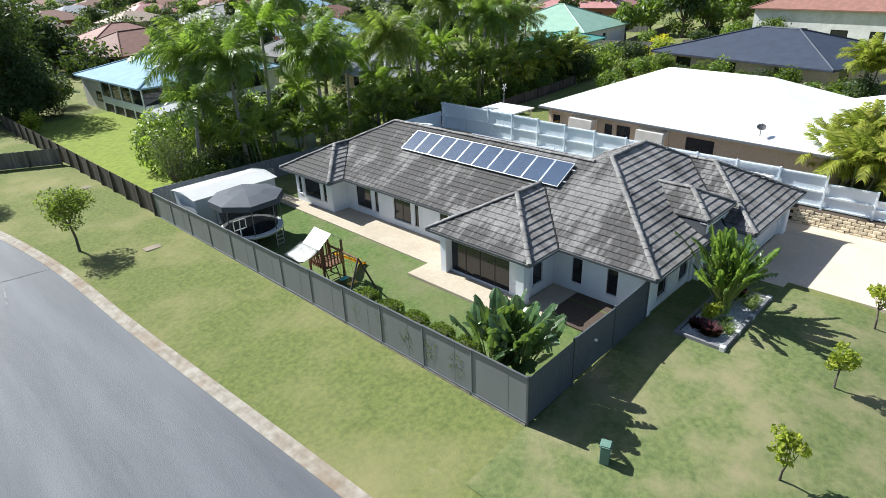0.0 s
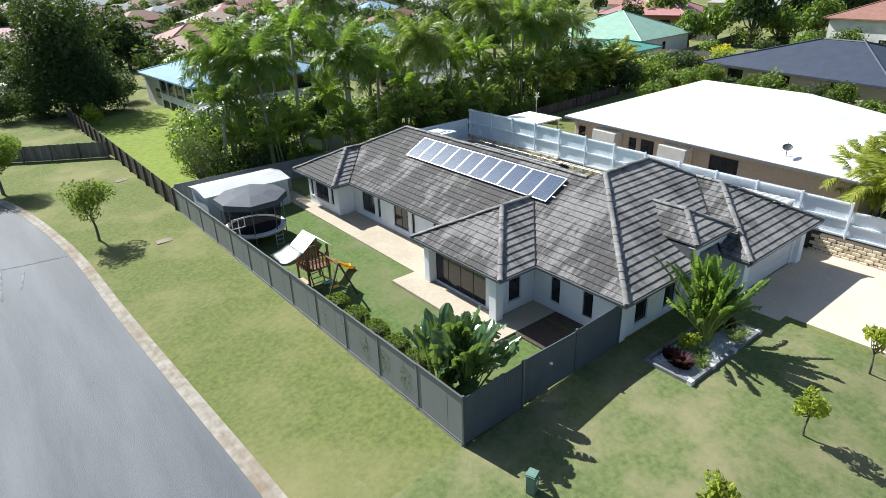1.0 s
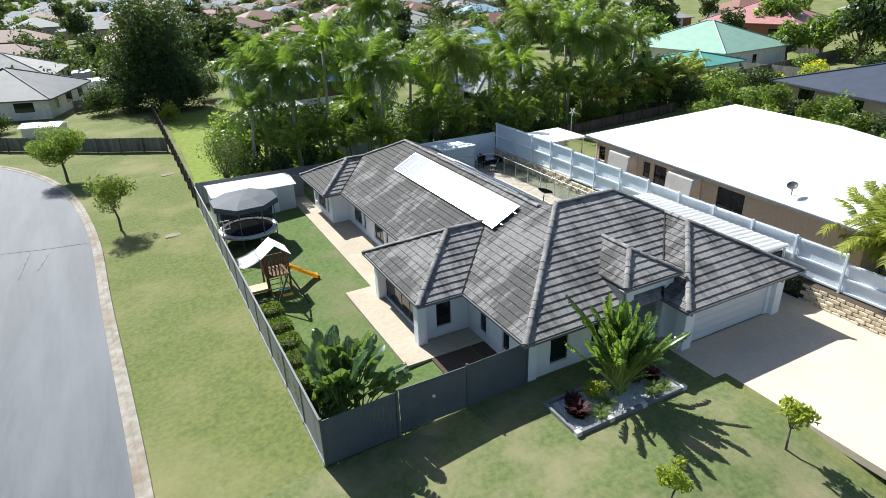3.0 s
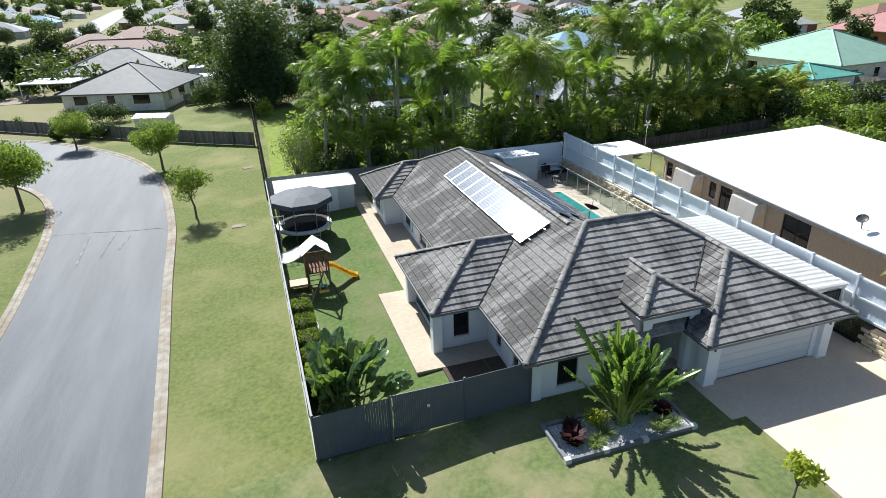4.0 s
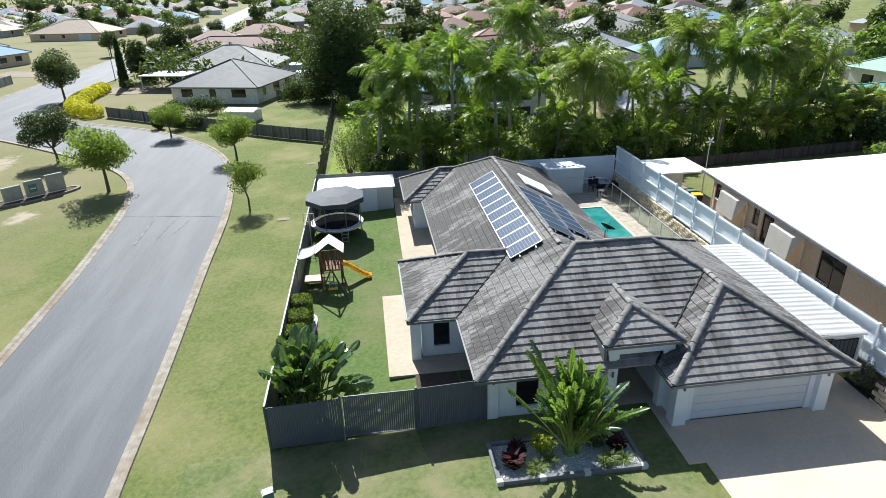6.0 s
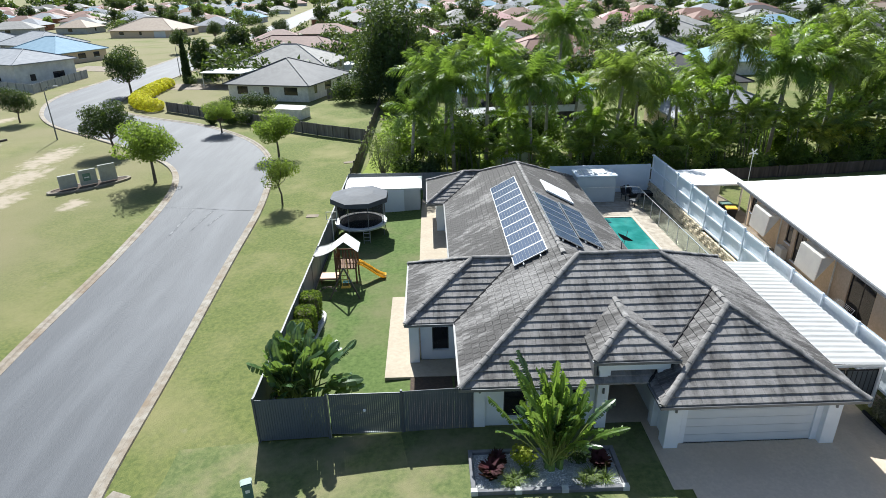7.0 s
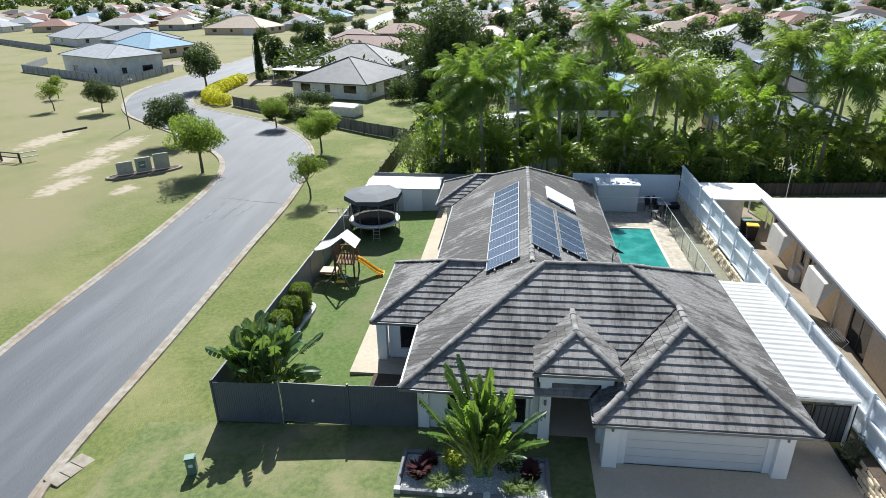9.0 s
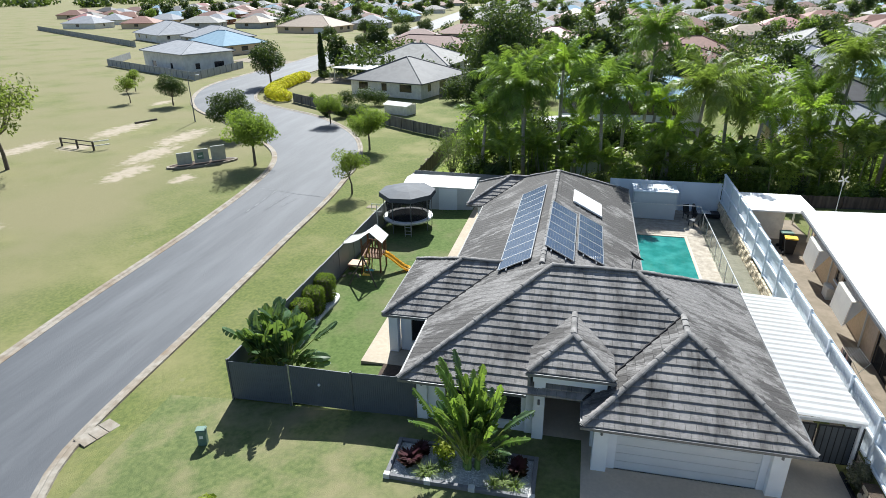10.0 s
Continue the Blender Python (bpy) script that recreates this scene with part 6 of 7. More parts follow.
for i in range(10):
    u = i / 9
    x, z = 0.6 + 1.55 * u, 1.05 - 0.98 * sstep(-0.15, 1.05, u) + 0.05
    q = [bm.verts.new((x, yy, z + dz)) for yy, dz in ((-0.25, 0.14), (-0.2, 0.0), (0.2, 0.0), (0.25, 0.14))]
    if prev:
        for k in range(3):
            bm.faces.new((prev[k], prev[k + 1], q[k + 1], q[k]))
    prev = q
bmesh.ops.solidify(bm, geom=bm.faces[:], thickness=0.015)
part("slide", bm, M_yellow, play, "bright yellow plastic slide", smooth=True)
bm = bmesh.new()
tube(bm, [(0.0, -0.5, 1.95), (0.15, -2.3, 1.8)], [0.05, 0.05], 6)
part("swing_beam", bm, M_timber, play)
for x in (-0.75, 0.95):
    bm = bmesh.new()
    tube(bm, [(0.15, -2.3, 1.85), (x, -2.45, -0.05)], [0.045, 0.045], 6)
    part("swing_leg", bm, M_timberdark, play)
for k, y in enumerate((-1.1, -1.75)):
    sw = part("swing_seat", rbox(-0.15, 0.35, y - 0.12, y + 0.12, 0.42, 0.46, 0.01), (M_teal, M_yellow)[k], play)
    for x in (-0.1, 0.3):
        bm = bmesh.new()
        tube(bm, [(x, y, 0.44), (0.08, y, 1.85)], [0.012, 0.012], 4)
        part("rope", bm, M_yellow, sw)
for s in (-1, 1):
    bm = bmesh.new()
    tube(bm, [(-0.3 * s - 0.2, -1.05, -0.03), (-0.3 * s - 0.2, -0.55, 1.05)], [0.03, 0.03], 5)
    part("ladder_rail", bm, M_timber, play)
for k in range(4):
    bm = bmesh.new()
    tube(bm, [(-0.5, -1.05 + 0.1 * (k + 1), 0.22 * (k + 1)), (0.1, -1.05 + 0.1 * (k + 1), 0.22 * (k + 1))], [0.022, 0.022], 5)
    part("rung", bm, M_timber, play)
sail = thing("shade_sail", (0, 0, 0), "white canvas shade sail tied to the fence", "shade sail")
bm = bmesh.new()
rows = []
for i in range(7):
    row = []
    for j in range(7):
        u, v = i / 6, j / 6
        row.append(bm.verts.new((0.02 + 1.05 * u, 12.45 + 1.5 * v, 1.88 + 0.3 * u - 0.12 * math.sin(math.pi * u) * (0.6 + 0.4 * math.sin(math.pi * v)))))
    rows.append(row)
for r, s in zip(rows, rows[1:]):
    for j in range(6):
        bm.faces.new((r[j], s[j], s[j + 1], r[j + 1]))
bmesh.ops.solidify(bm, geom=bm.faces[:], thickness=0.008)
part("cloth", bm, M_canvas, sail, smooth=True)
sandbox = thing("sand_table", (0.75, 12.9, PZ0), "low tan sand table with toys under the sail", "sand table")
part("tray", rbox(-0.5, 0.5, -0.4, 0.4, 0.3, 0.42, 0.02), M_orange, sandbox)
for sx in (-0.42, 0.42):
    for sy in (-0.32, 0.32):
        part("leg", rbox(sx - 0.03, sx + 0.03, sy - 0.03, sy + 0.03, -0.05, 0.3, 0.005), M_timber, sandbox)
for k in range(9):
    bm = bmesh.new()
    bmesh.ops.create_icosphere(bm, subdivisions=1, radius=0.08 + 0.02 * (k % 3))
    bmesh.ops.scale(bm, vec=(1.2, 0.9, 0.8), verts=bm.verts[:])
    ob = part("garden_rock", bm, M_paledirt)
    ob.location = (0.75 + 0.5 * math.sin(k * 2.3), 11.9 + 0.3 * math.cos(k * 1.7), PZ0 + 0.04)
    tagged(ob, "small pale rock under the play area", "rock", "rocks by the play set")
paving("play_mulch", [(0.15, 11.6), (2.4, 11.6), (2.4, 14.2), (0.15, 14.2)], 0.0, PZ0 - 0.03, M_mulch, "dark bark mulch under the play tower")

# hedge bed along the fence
bm = bmesh.new()
line = [(0.1, 3.0), (0.95, 3.2), (1.05, 5.0), (0.95, 7.0), (1.1, 8.6), (0.9, 9.3), (0.1, 9.5)]
slab(bm, line, 0.0, 0.2)
bmesh.ops.recalc_face_normals(bm, faces=bm.faces)
tagged(part("hedge_bed", bm, M_stones), "pebbled garden bed along the fence", "garden bed", kind="structure")
ed = thing("bed_edging", (0, 0, 0), "pale curved stone edging of the hedge bed", "edging", kind="structure")
pts = resample(spline(line[1:], 5), 26)
for (xa, ya), (xb, yb) in zip(pts, pts[1:]):
    a = math.atan2(yb - ya, xb - xa)
    bm = rbox(-0.15, 0.15, -0.07, 0.07, 0.05, 0.27, 0.02)
    ob = part("stone", bm, M_pale_edging, ed)
    ob.matrix_local = Matrix.Translation(((xa + xb) / 2, (ya + yb) / 2, 0)) @ Matrix.Rotation(a, 4, 'Z')
for k, y in enumerate((8.6, 7.15, 5.75, 4.4, 3.1)):
    r = random.Random(60 + k)
    bm = bmesh.new()
    for _ in range(3600):
        # a rounded upright box of leaves
        p = Vector((r.uniform(-1, 1), r.uniform(-1, 1), r.uniform(-1, 1)))
        q = (abs(p.x) ** 5 + abs(p.y) ** 5 + abs(p.z) ** 5) ** 0.2
        p = p / q * r.uniform(0.86, 1.02)
        leaf_cloud(bm, 1, (p.x * 0.5, p.y * 0.5, 0.8 + p.z * 0.74), (0.03, 0.03, 0.03), 0.05, r, 0.0)
    hd = thing("clipped_shrub", (0.5, y, 0.15), "clipped dense column of green hedge", "shrub", "clipped shrubs along the fence")
    part("leaf_mass", bm, L_hedge, hd)
    bm = bmesh.new()
    tube(bm, [(0, 0, 0), (0, 0, 0.12), (0, 0, 1.3)], [0.05, 0.4, 0.36], 8)
    part("stem", bm, M_bark, hd)


# ---- large paddle-leaved plants ----
def paddle_mesh(seed, length, width, stalk, bend, material, torn=0.5):
    """A broad blunt leaf on a long stalk, torn along the veins."""
    r = random.Random(seed)
    bm = bmesh.new()

    def mid(s):
        # the stalk rises straight, the blade arches over
        q = Vector((0.0, 0, 0))
        n = max(1, int(s * 40))
        h = s * (stalk + length) / n
        for i in range(n):
            u = (i + 0.5) / n * s
            a = 0.05 + bend * sstep(f * 0.6, 1.15, u)
            q += Vector((math.sin(a), 0, math.cos(a))) * h
        return q

    f = stalk / (stalk + length)
    tube(bm, [mid(s) for s in (0.001, f * 0.35, f * 0.7, f, f + (1 - f) * 0.5, 0.98)], [0.035, 0.026, 0.022, 0.02, 0.015, 0.005], 5)
    stalk_faces = len(bm.faces)
    segs = 18
    spine = [mid(f + (1 - f) * i / segs) for i in range(segs + 1)]
    for side in (-1, 1):
        k = 0
        while k < segs:
            span = r.choice((1, 1, 2, 2)) if r.random() < torn else 4
            k1 = min(segs, k + span)
            tw = r.uniform(-0.45, 0.3) if torn > 0.6 else r.uniform(-0.16, 0.16)
            trim = r.uniform(0.7, 1.0) if torn > 0.6 else r.uniform(0.88, 1.0)
            prev = None
            for i in range(k, k1 + 1):
                u = i / segs
                p = spine[i]
                d = (spine[min(segs, i + 1)] - spine[max(0, i - 1)]).normalized()
                up = Vector((-d.z, 0, d.x))
                w = width * trim * min(1, (u + 0.04) / 0.2) ** 0.6 * min(1, (1.02 - u) / 0.22) ** 0.55
                edge = p + Vector((0, side * w, 0)) * 0.94 + up * (-0.2 * w + tw * w) + d * 0.16 * w
                cen = p + Vector((0, side * w * 0.5, 0)) + up * (0.1 * w) + d * 0.06 * w
                if i in (k, k1) and span < 3:
                    edge = edge + d * (1 if i == k else -1) * (0.022 if torn > 0.6 else 0.008)
                q = [bm.verts.new(p), bm.verts.new(cen), bm.verts.new(edge)]
                if prev:
                    for j in range(2):
                        vs = (prev[j], prev[j + 1], q[j + 1], q[j])
                        bm.faces.new(vs if side > 0 else vs[::-1])
                prev = q
            k = k1
    me = mesh_of("leaf", bm)
    me.materials.append(material)
    me.materials.append(M_stalk)
    for i in range(stalk_faces):
        me.polygons[i].material_index = 1
    TIPS[me.name] = spine[-1]
    return me


TIPS = {}
M_stalk = mat("leaf_stalk", (0.26, 0.3, 0.07), (0.18, 0.23, 0.05), scale=4, rough=0.5)
PAD = [paddle_mesh(k, 1.0 + 0.12 * (k % 3), 0.235, 0.75 + 0.3 * (k % 3), 0.15 + 0.3 * (k % 4), L_banana, 0.62) for k in range(9)]
PADB = [paddle_mesh(20 + k, 1.15 + 0.15 * (k % 3), 0.185, 1.15 + 0.3 * (k % 3), 0.1 + 0.26 * (k % 4), (L_bananabright, L_banana)[k % 2], 0.97) for k in range(9)]


def paddle_plant(name, x, y, z, stems, leaves, label, pool_, lean, scale, seed, up=(10, 62), rise=0.6):
    r = random.Random(seed)
    t = thing(name, (x, y, z), label, "plant")
    for s in range(stems):
        a = s * 2.4
        ox, oy = math.cos(a) * lean * r.uniform(0.2, 1), math.sin(a) * lean * r.uniform(0.2, 1)
        h = r.uniform(0.15, rise) * scale
        bm = bmesh.new()
        tube(bm, [(ox, oy, -0.1), (ox * 1.1, oy * 1.1, h)], [0.1, 0.07], 8)
        part("stem", bm, M_shaft, t)
        for k in range(leaves):
            turn = r.uniform(0, 360)
            tilt = up[0] + (up[1] - up[0]) * (1 - (k + 0.5) / leaves) ** 2.2 + r.uniform(-4, 4)
            sc = scale * r.uniform(0.72, 1.08)
            me = r.choice(pool_)
            spin = r.uniform(-0.5, 0.5)
            side = r.uniform(-0.25, 0.25)
            for _ in range(14):
                m = Matrix.Translation((ox * 1.1, oy * 1.1, h - 0.05)) @ Euler((0, radians(tilt), radians(turn)), 'XYZ').to_matrix().to_4x4() @ Matrix.Rotation(spin, 4, 'Z') @ Matrix.Rotation(side, 4, 'X') @ Matrix.Diagonal((sc, sc, sc, 1))
                # leaves stay on this side of the fences unless they clear them
                if any(p.z < 2.25 and (x + p.x < 0.32 or 0 < y < 3 and y + p.y < 0.32) for p in (m @ (TIPS[me.name] * f) for f in (0.45, 0.6, 0.75, 0.9, 1.0))):
                    turn += 40
                    tilt *= 0.9
                else:
                    break
            part("leaf", me, None, t).matrix_local = m
    return t


paddle_plant("paddle_plant", 1.2, 1.8, 0.12, 8, 10, "large glossy green paddle-leaved plant in the fence corner", PAD, 0.75, 1.2, 5, (4, 54), 1.0)
bed_z = ground_z(10, -2)
paddle_plant("paddle_plant", 10.35, -2.15, bed_z + 0.05, 8, 15, "tall bright green torn-leaved plant in a pebble bed", PADB, 0.42, 0.98, 12, (0, 38), 0.7)

# ---- pebble bed ----
bed = thing("pebble_bed", (0, 0, 0), "white pebble garden bed with grey timber edging", "garden bed", kind="structure")
bm = bmesh.new()
box(bm, 7.72, 12.52, -3.12, -1.45, 0.1, bed_z + 0.06)
part("pebble_base", bm, M_stones, bed)
for x0, x1, y0, y1 in ((7.6, 12.66, -3.26, -3.11), (7.6, 7.75, -3.11, -1.32), (12.51, 12.66, -3.11, -1.32), (7.75, 12.51, -1.47, -1.32)):
    part("edging", rbox(x0, x1, y0, y1, 0.1, bed_z + 0.17, 0.015), M_edging, bed)
for x, y in ((7.58, -3.28), (9.0, -3.28), (10.5, -3.28), (12.46, -3.28)):
    part("edging_block", rbox(x, x + 0.22, y, y + 0.2, 0.15, bed_z + 0.2, 0.015), M_pale_edging, bed)
bm = bmesh.new()
r = random.Random(3)
for _ in range(4200):
    x, y = r.uniform(7.78, 12.46), r.uniform(-3.08, -1.5)
    s = r.uniform(0.018, 0.035)
    o = Vector((x, y, bed_z + 0.06 + s * 0.3))
    v = [bm.verts.new(o + Vector(p) * s) for p in ((1.1, 0, 0), (0, 0.9, 0), (-1, 0, 0.1), (0, -1, 0), (0.1, 0, 0.8), )]
    for i in range(4):
        bm.faces.new((v[i], v[(i + 1) % 4], v[4]))
ob = part("pebbles", bm, M_stones, bed)
ob["kind"] = "stuff"


def tuft(x, y, z, n, length, width, material, label, seed, name, category="plant", spread=0.8, group=""):
    r = random.Random(seed)
    bm = bmesh.new()
    for k in range(n):
        a, el = r.uniform(0, 6.28), r.uniform(0.35, 1.4)
        d = Vector((math.cos(a), math.sin(a), 0))
        w = Vector((-d.y, d.x, 0)) * width
        ln = length * r.uniform(0.6, 1.1)
        base = d * r.uniform(0, 0.12)
        p1 = base + d * ln * 0.5 * math.cos(el) + Vector((0, 0, ln * 0.55 * math.sin(el)))
        p2 = base + d * ln * spread + Vector((0, 0, ln * math.sin(el) * 0.75))
        v = [bm.verts.new(q) for q in (base - w * 0.5, base + w * 0.5, p1 + w, p1 - w)]
        tip = bm.verts.new(p2)
        bm.faces.new(v)
        bm.faces.new((v[3], v[2], tip))
    ob = part(name, bm, material)
    ob.location = (x, y, z)
    return tagged(ob, label, category, group)


for k, (x, y, s) in enumerate(((8.3, -2.45, 1.05), (8.55, -1.85, 0.75), (12.0, -2.15, 0.85), (12.05, -1.8, 0.6))):
    tuft(x, y, bed_z + 0.05, 170, 0.66 * s, 0.062, L_red, "burgundy broad-leaved cordyline in the pebble bed", 70 + k, "cordyline", spread=0.55, group="burgundy plants")
for k, (x, y) in enumerate(((9.1, -2.75), (11.6, -2.7), (9.5, -2.5), (11.3, -2.9), (8.9, -2.9), (12.0, -2.85))):
    tuft(x, y, bed_z + 0.05, 60, 0.45, 0.018, L_strap, "pale striped grassy plant in the pebble bed", 80 + k, "grass_tuft", group="grassy plants")
shrub(9.4, -2.0, 0.5, 0.45, 0.9, 600, 0.07, L_young, "low yellow-green shrub under the tall plant", 90, z=bed_z)
shrub(11.3, -2.0, 0.5, 0.45, 0.95, 600, 0.07, L_dark, "low dark shrub under the tall plant", 91, z=bed_z)

# ---- verge things ----
cabinet = thing("utility_box", (0.3, -2.65, ground_z(0.3, -2.65)), "small green utility pillar on the lawn", "utility box", turn=20)
part("body", rbox(-0.16, 0.16, -0.14, 0.14, -0.05, 0.62, 0.015), M_greenbox, cabinet)
part("lid", rbox(-0.19, 0.19, -0.17, 0.17, 0.62, 0.72, 0.03, 2), M_greenbox, cabinet)
part("label_plate", rbox(-0.07, 0.07, -0.15, -0.142, 0.35, 0.48, 0.002), M_white, cabinet)
pit = thing("drain_cover", (-4.5, -2.6, ground_z(-4.5, -2.6)), "stained concrete drain cover beside the kerb", "drain cover", turn=70)
for k in range(3):
    part("slab", rbox(-0.75 + k * 0.5, -0.27 + k * 0.5, -0.4, 0.4, -0.05, 0.06, 0.012), M_kerb, pit)
for k, (x, y) in enumerate(((-2.2, 24.2), (-1.2, 38.5))):
    w = thing("inspection_cover", (x, y, ground_z(x, y)), "pale concrete inspection cover in the grass", "cover", "covers in the verge", turn=20 * k)
    part("slab", rbox(-0.45, 0.45, -0.3, 0.3, -0.05, 0.03, 0.01), M_paledirt, w)
tiltb = thing("estate_sign", (-23.0, 33.4, ground_z(-23, 33.4)), "low entry sign of three stone panels", "sign", turn=42)
for k in range(3):
    p = part("sign_panel", rbox(-2.3 + k * 1.6, -0.95 + k * 1.6, -0.12, 0.12, 0.2, 1.35 + 0.15 * k, 0.02), M_signpanel, tiltb)
    if k == 1:
        part("emblem", rbox(-0.45, 0.15, -0.14, -0.122, 0.55, 1.2, 0.005), M_greenbox, p)
        part("emblem_bar", rbox(-0.35, 0.05, -0.15, -0.142, 0.8, 0.9, 0.003), M_white, p)
bm = bmesh.new()
slab(bm, [(3.1 * math.cos(a * math.pi / 12), 0.95 * math.sin(a * math.pi / 12)) for a in range(24)], -0.05, 0.12)
part("bed", bm, M_mulch, tiltb)
bm = bmesh.new()
for k in range(24):
    a0, a1 = k * math.pi / 12, (k + 1) * math.pi / 12
    lo = []
    for a in (a0, a1):
        for f in (1.0, 1.09):
            for z in (0, 0.17):
                lo.append(bm.verts.new((3.1 * f * math.cos(a), 0.95 * (f + 0.05 * (f > 1)) * math.sin(a), z)))
    for f in ((1, 3, 7, 5), (2, 6, 7, 3), (0, 1, 5, 4)):
        bm.faces.new([lo[i] for i in f])
bmesh.ops.recalc_face_normals(bm, faces=bm.faces)
part("border", bm, M_kerb, tiltb)
lampp = thing("street_lamp", (-36.0, 51.8, ground_z(-36, 51.8)), "slim grey street lamp beside the road", "street lamp")
bm = bmesh.new()
tube(bm, [(0, 0, 0), (0, 0, 3.0), (0, 0, 5.6), (0.3, 0.2, 5.85), (0.9, 0.5, 5.9)], [0.08, 0.06, 0.05, 0.04, 0.035], 7)
part("pole", bm, M_gutter, lampp)
part("lantern", rbox(0.8, 1.3, 0.42, 0.62, 5.83, 5.95, 0.03), M_alu, lampp)
lamp2 = copy_thing(lampp, Matrix.Translation((-41.2, 104, -0.15)))
frame_ = thing("timber_rail", (-40.5, 36.7, ground_z(-40, 36.7)), "low weathered timber rail corner in the park", "rail fence", turn=-12)
for x in (-2.6, 0.0, 2.6):
    part("post", rbox(x - 0.08, x + 0.08, -0.08, 0.08, -0.1, 1.0, 0.01), M_timberdark, frame_)
for z in (0.45, 0.9):
    part("rail", rbox(-2.6, 2.6, -0.05, 0.05, z, z + 0.1, 0.01), M_timberdark, frame_)
for z in (0.45, 0.9):
    ob = part("side_rail", rbox(0, 1.6, -0.05, 0.05, z, z + 0.1, 0.01), M_cream, frame_)
    ob.matrix_local = pose(2.6, 0, 0, 0, 0, 60)
log = thing("timber_log", (-42.5, 50.7, ground_z(-42.5, 50.7)), "long timber edging log lying in the grass", "log", turn=65)
part("beam", rbox(-1.5, 1.5, -0.12, 0.12, -0.02, 0.22, 0.03), M_timberdark, log)
gum = tree_meshes(55, 7.5, 3.2, 2.6, 3200, 0.16, leaf_mat("gum_leaves", (0.13, 0.12, 0.05), (0.09, 0.09, 0.035)), 0.14, 0.7, 16)
plant_tree(gum, -41.0, 28.2, "open olive-brown gum tree in the park", 40, 1.25)

# yellow hedge, cypress and garden of the far corner lot
yh = thing("golden_hedge", (0, 0, 0), "clipped golden yellow hedge along the corner lot", "hedge")
for k, (x, y) in enumerate(resample(spline([(-31.8, 68.5), (-34.5, 71), (-36.8, 76), (-38, 83), (-38.4, 90)], 5), 13)):
    bm = bmesh.new()
    leaf_cloud(bm, 1500, (0, 0, 0.75), (1.5, 1.5, 0.95), 0.14, random.Random(500 + k), 0.82)
    ob = part("clump", bm, L_yellow, yh)
    ob.location = (x, y, -0.15)
cyp = thing("cypress", (-36.3, 94.5, -0.15), "narrow dark green columnar cypress", "cypress tree")
bm = bmesh.new()
r2 = random.Random(77)
for k in range(14):
    z = 0.5 + k * 0.55
    leaf_cloud(bm, 340, (0, 0, z), (0.95 * (1 - k / 15) ** 0.6, 0.95 * (1 - k / 15) ** 0.6, 0.6), 0.2, r2, 0.4)
part("leaf_mass", bm, L_dark, cyp)
bm = bmesh.new()
tube(bm, [(0, 0, -0.1), (0, 0, 7)], [0.15, 0.03], 6)
part("trunk", bm, M_bark, cyp)
shrub(-34.8, 91.5, 1.3, 1.3, 1.7, 700, 0.13, L_dark, "rounded dark shrub at the cypress foot", 601, z=-0.15)
shrub(-27, 68.5, 0.9, 0.9, 1.5, 600, 0.11, L_tree, "rounded green shrub behind the old fence", 602, z=-0.15)
for k, (x, y) in enumerate(((-20.5, 66), (-18, 66.5), (-15.8, 66.8))):
    shrub(x, y, 1.7, 1.5, 2.6, 1200, 0.14, L_dark, "dark green bush beside the corner house", 610 + k, z=-0.15)
gsh = thing("small_shed", (-11.0, 61.5, -0.15), "small shed with a white sheet roof", "shed", turn=-20)
gsh.scale = (0.85, 0.9, 0.66)
part("body", rbox(-2.2, 2.2, -1.2, 1.2, 0, 1.9, 0.02), M_cream, gsh)
bm = bmesh.new()
vs = [bm.verts.new(p) for p in ((-2.4, -1.4, 1.9), (2.4, -1.4, 1.9), (2.4, 0, 2.4), (-2.4, 0, 2.4), (2.4, 1.4, 1.9), (-2.4, 1.4, 1.9))]
bm.faces.new((vs[0], vs[1], vs[2], vs[3]))
bm.faces.new((vs[3], vs[2], vs[4], vs[5]))
bmesh.ops.solidify(bm, geom=bm.faces[:], thickness=0.03)
part("roof", bm, M_whiteroof, gsh)

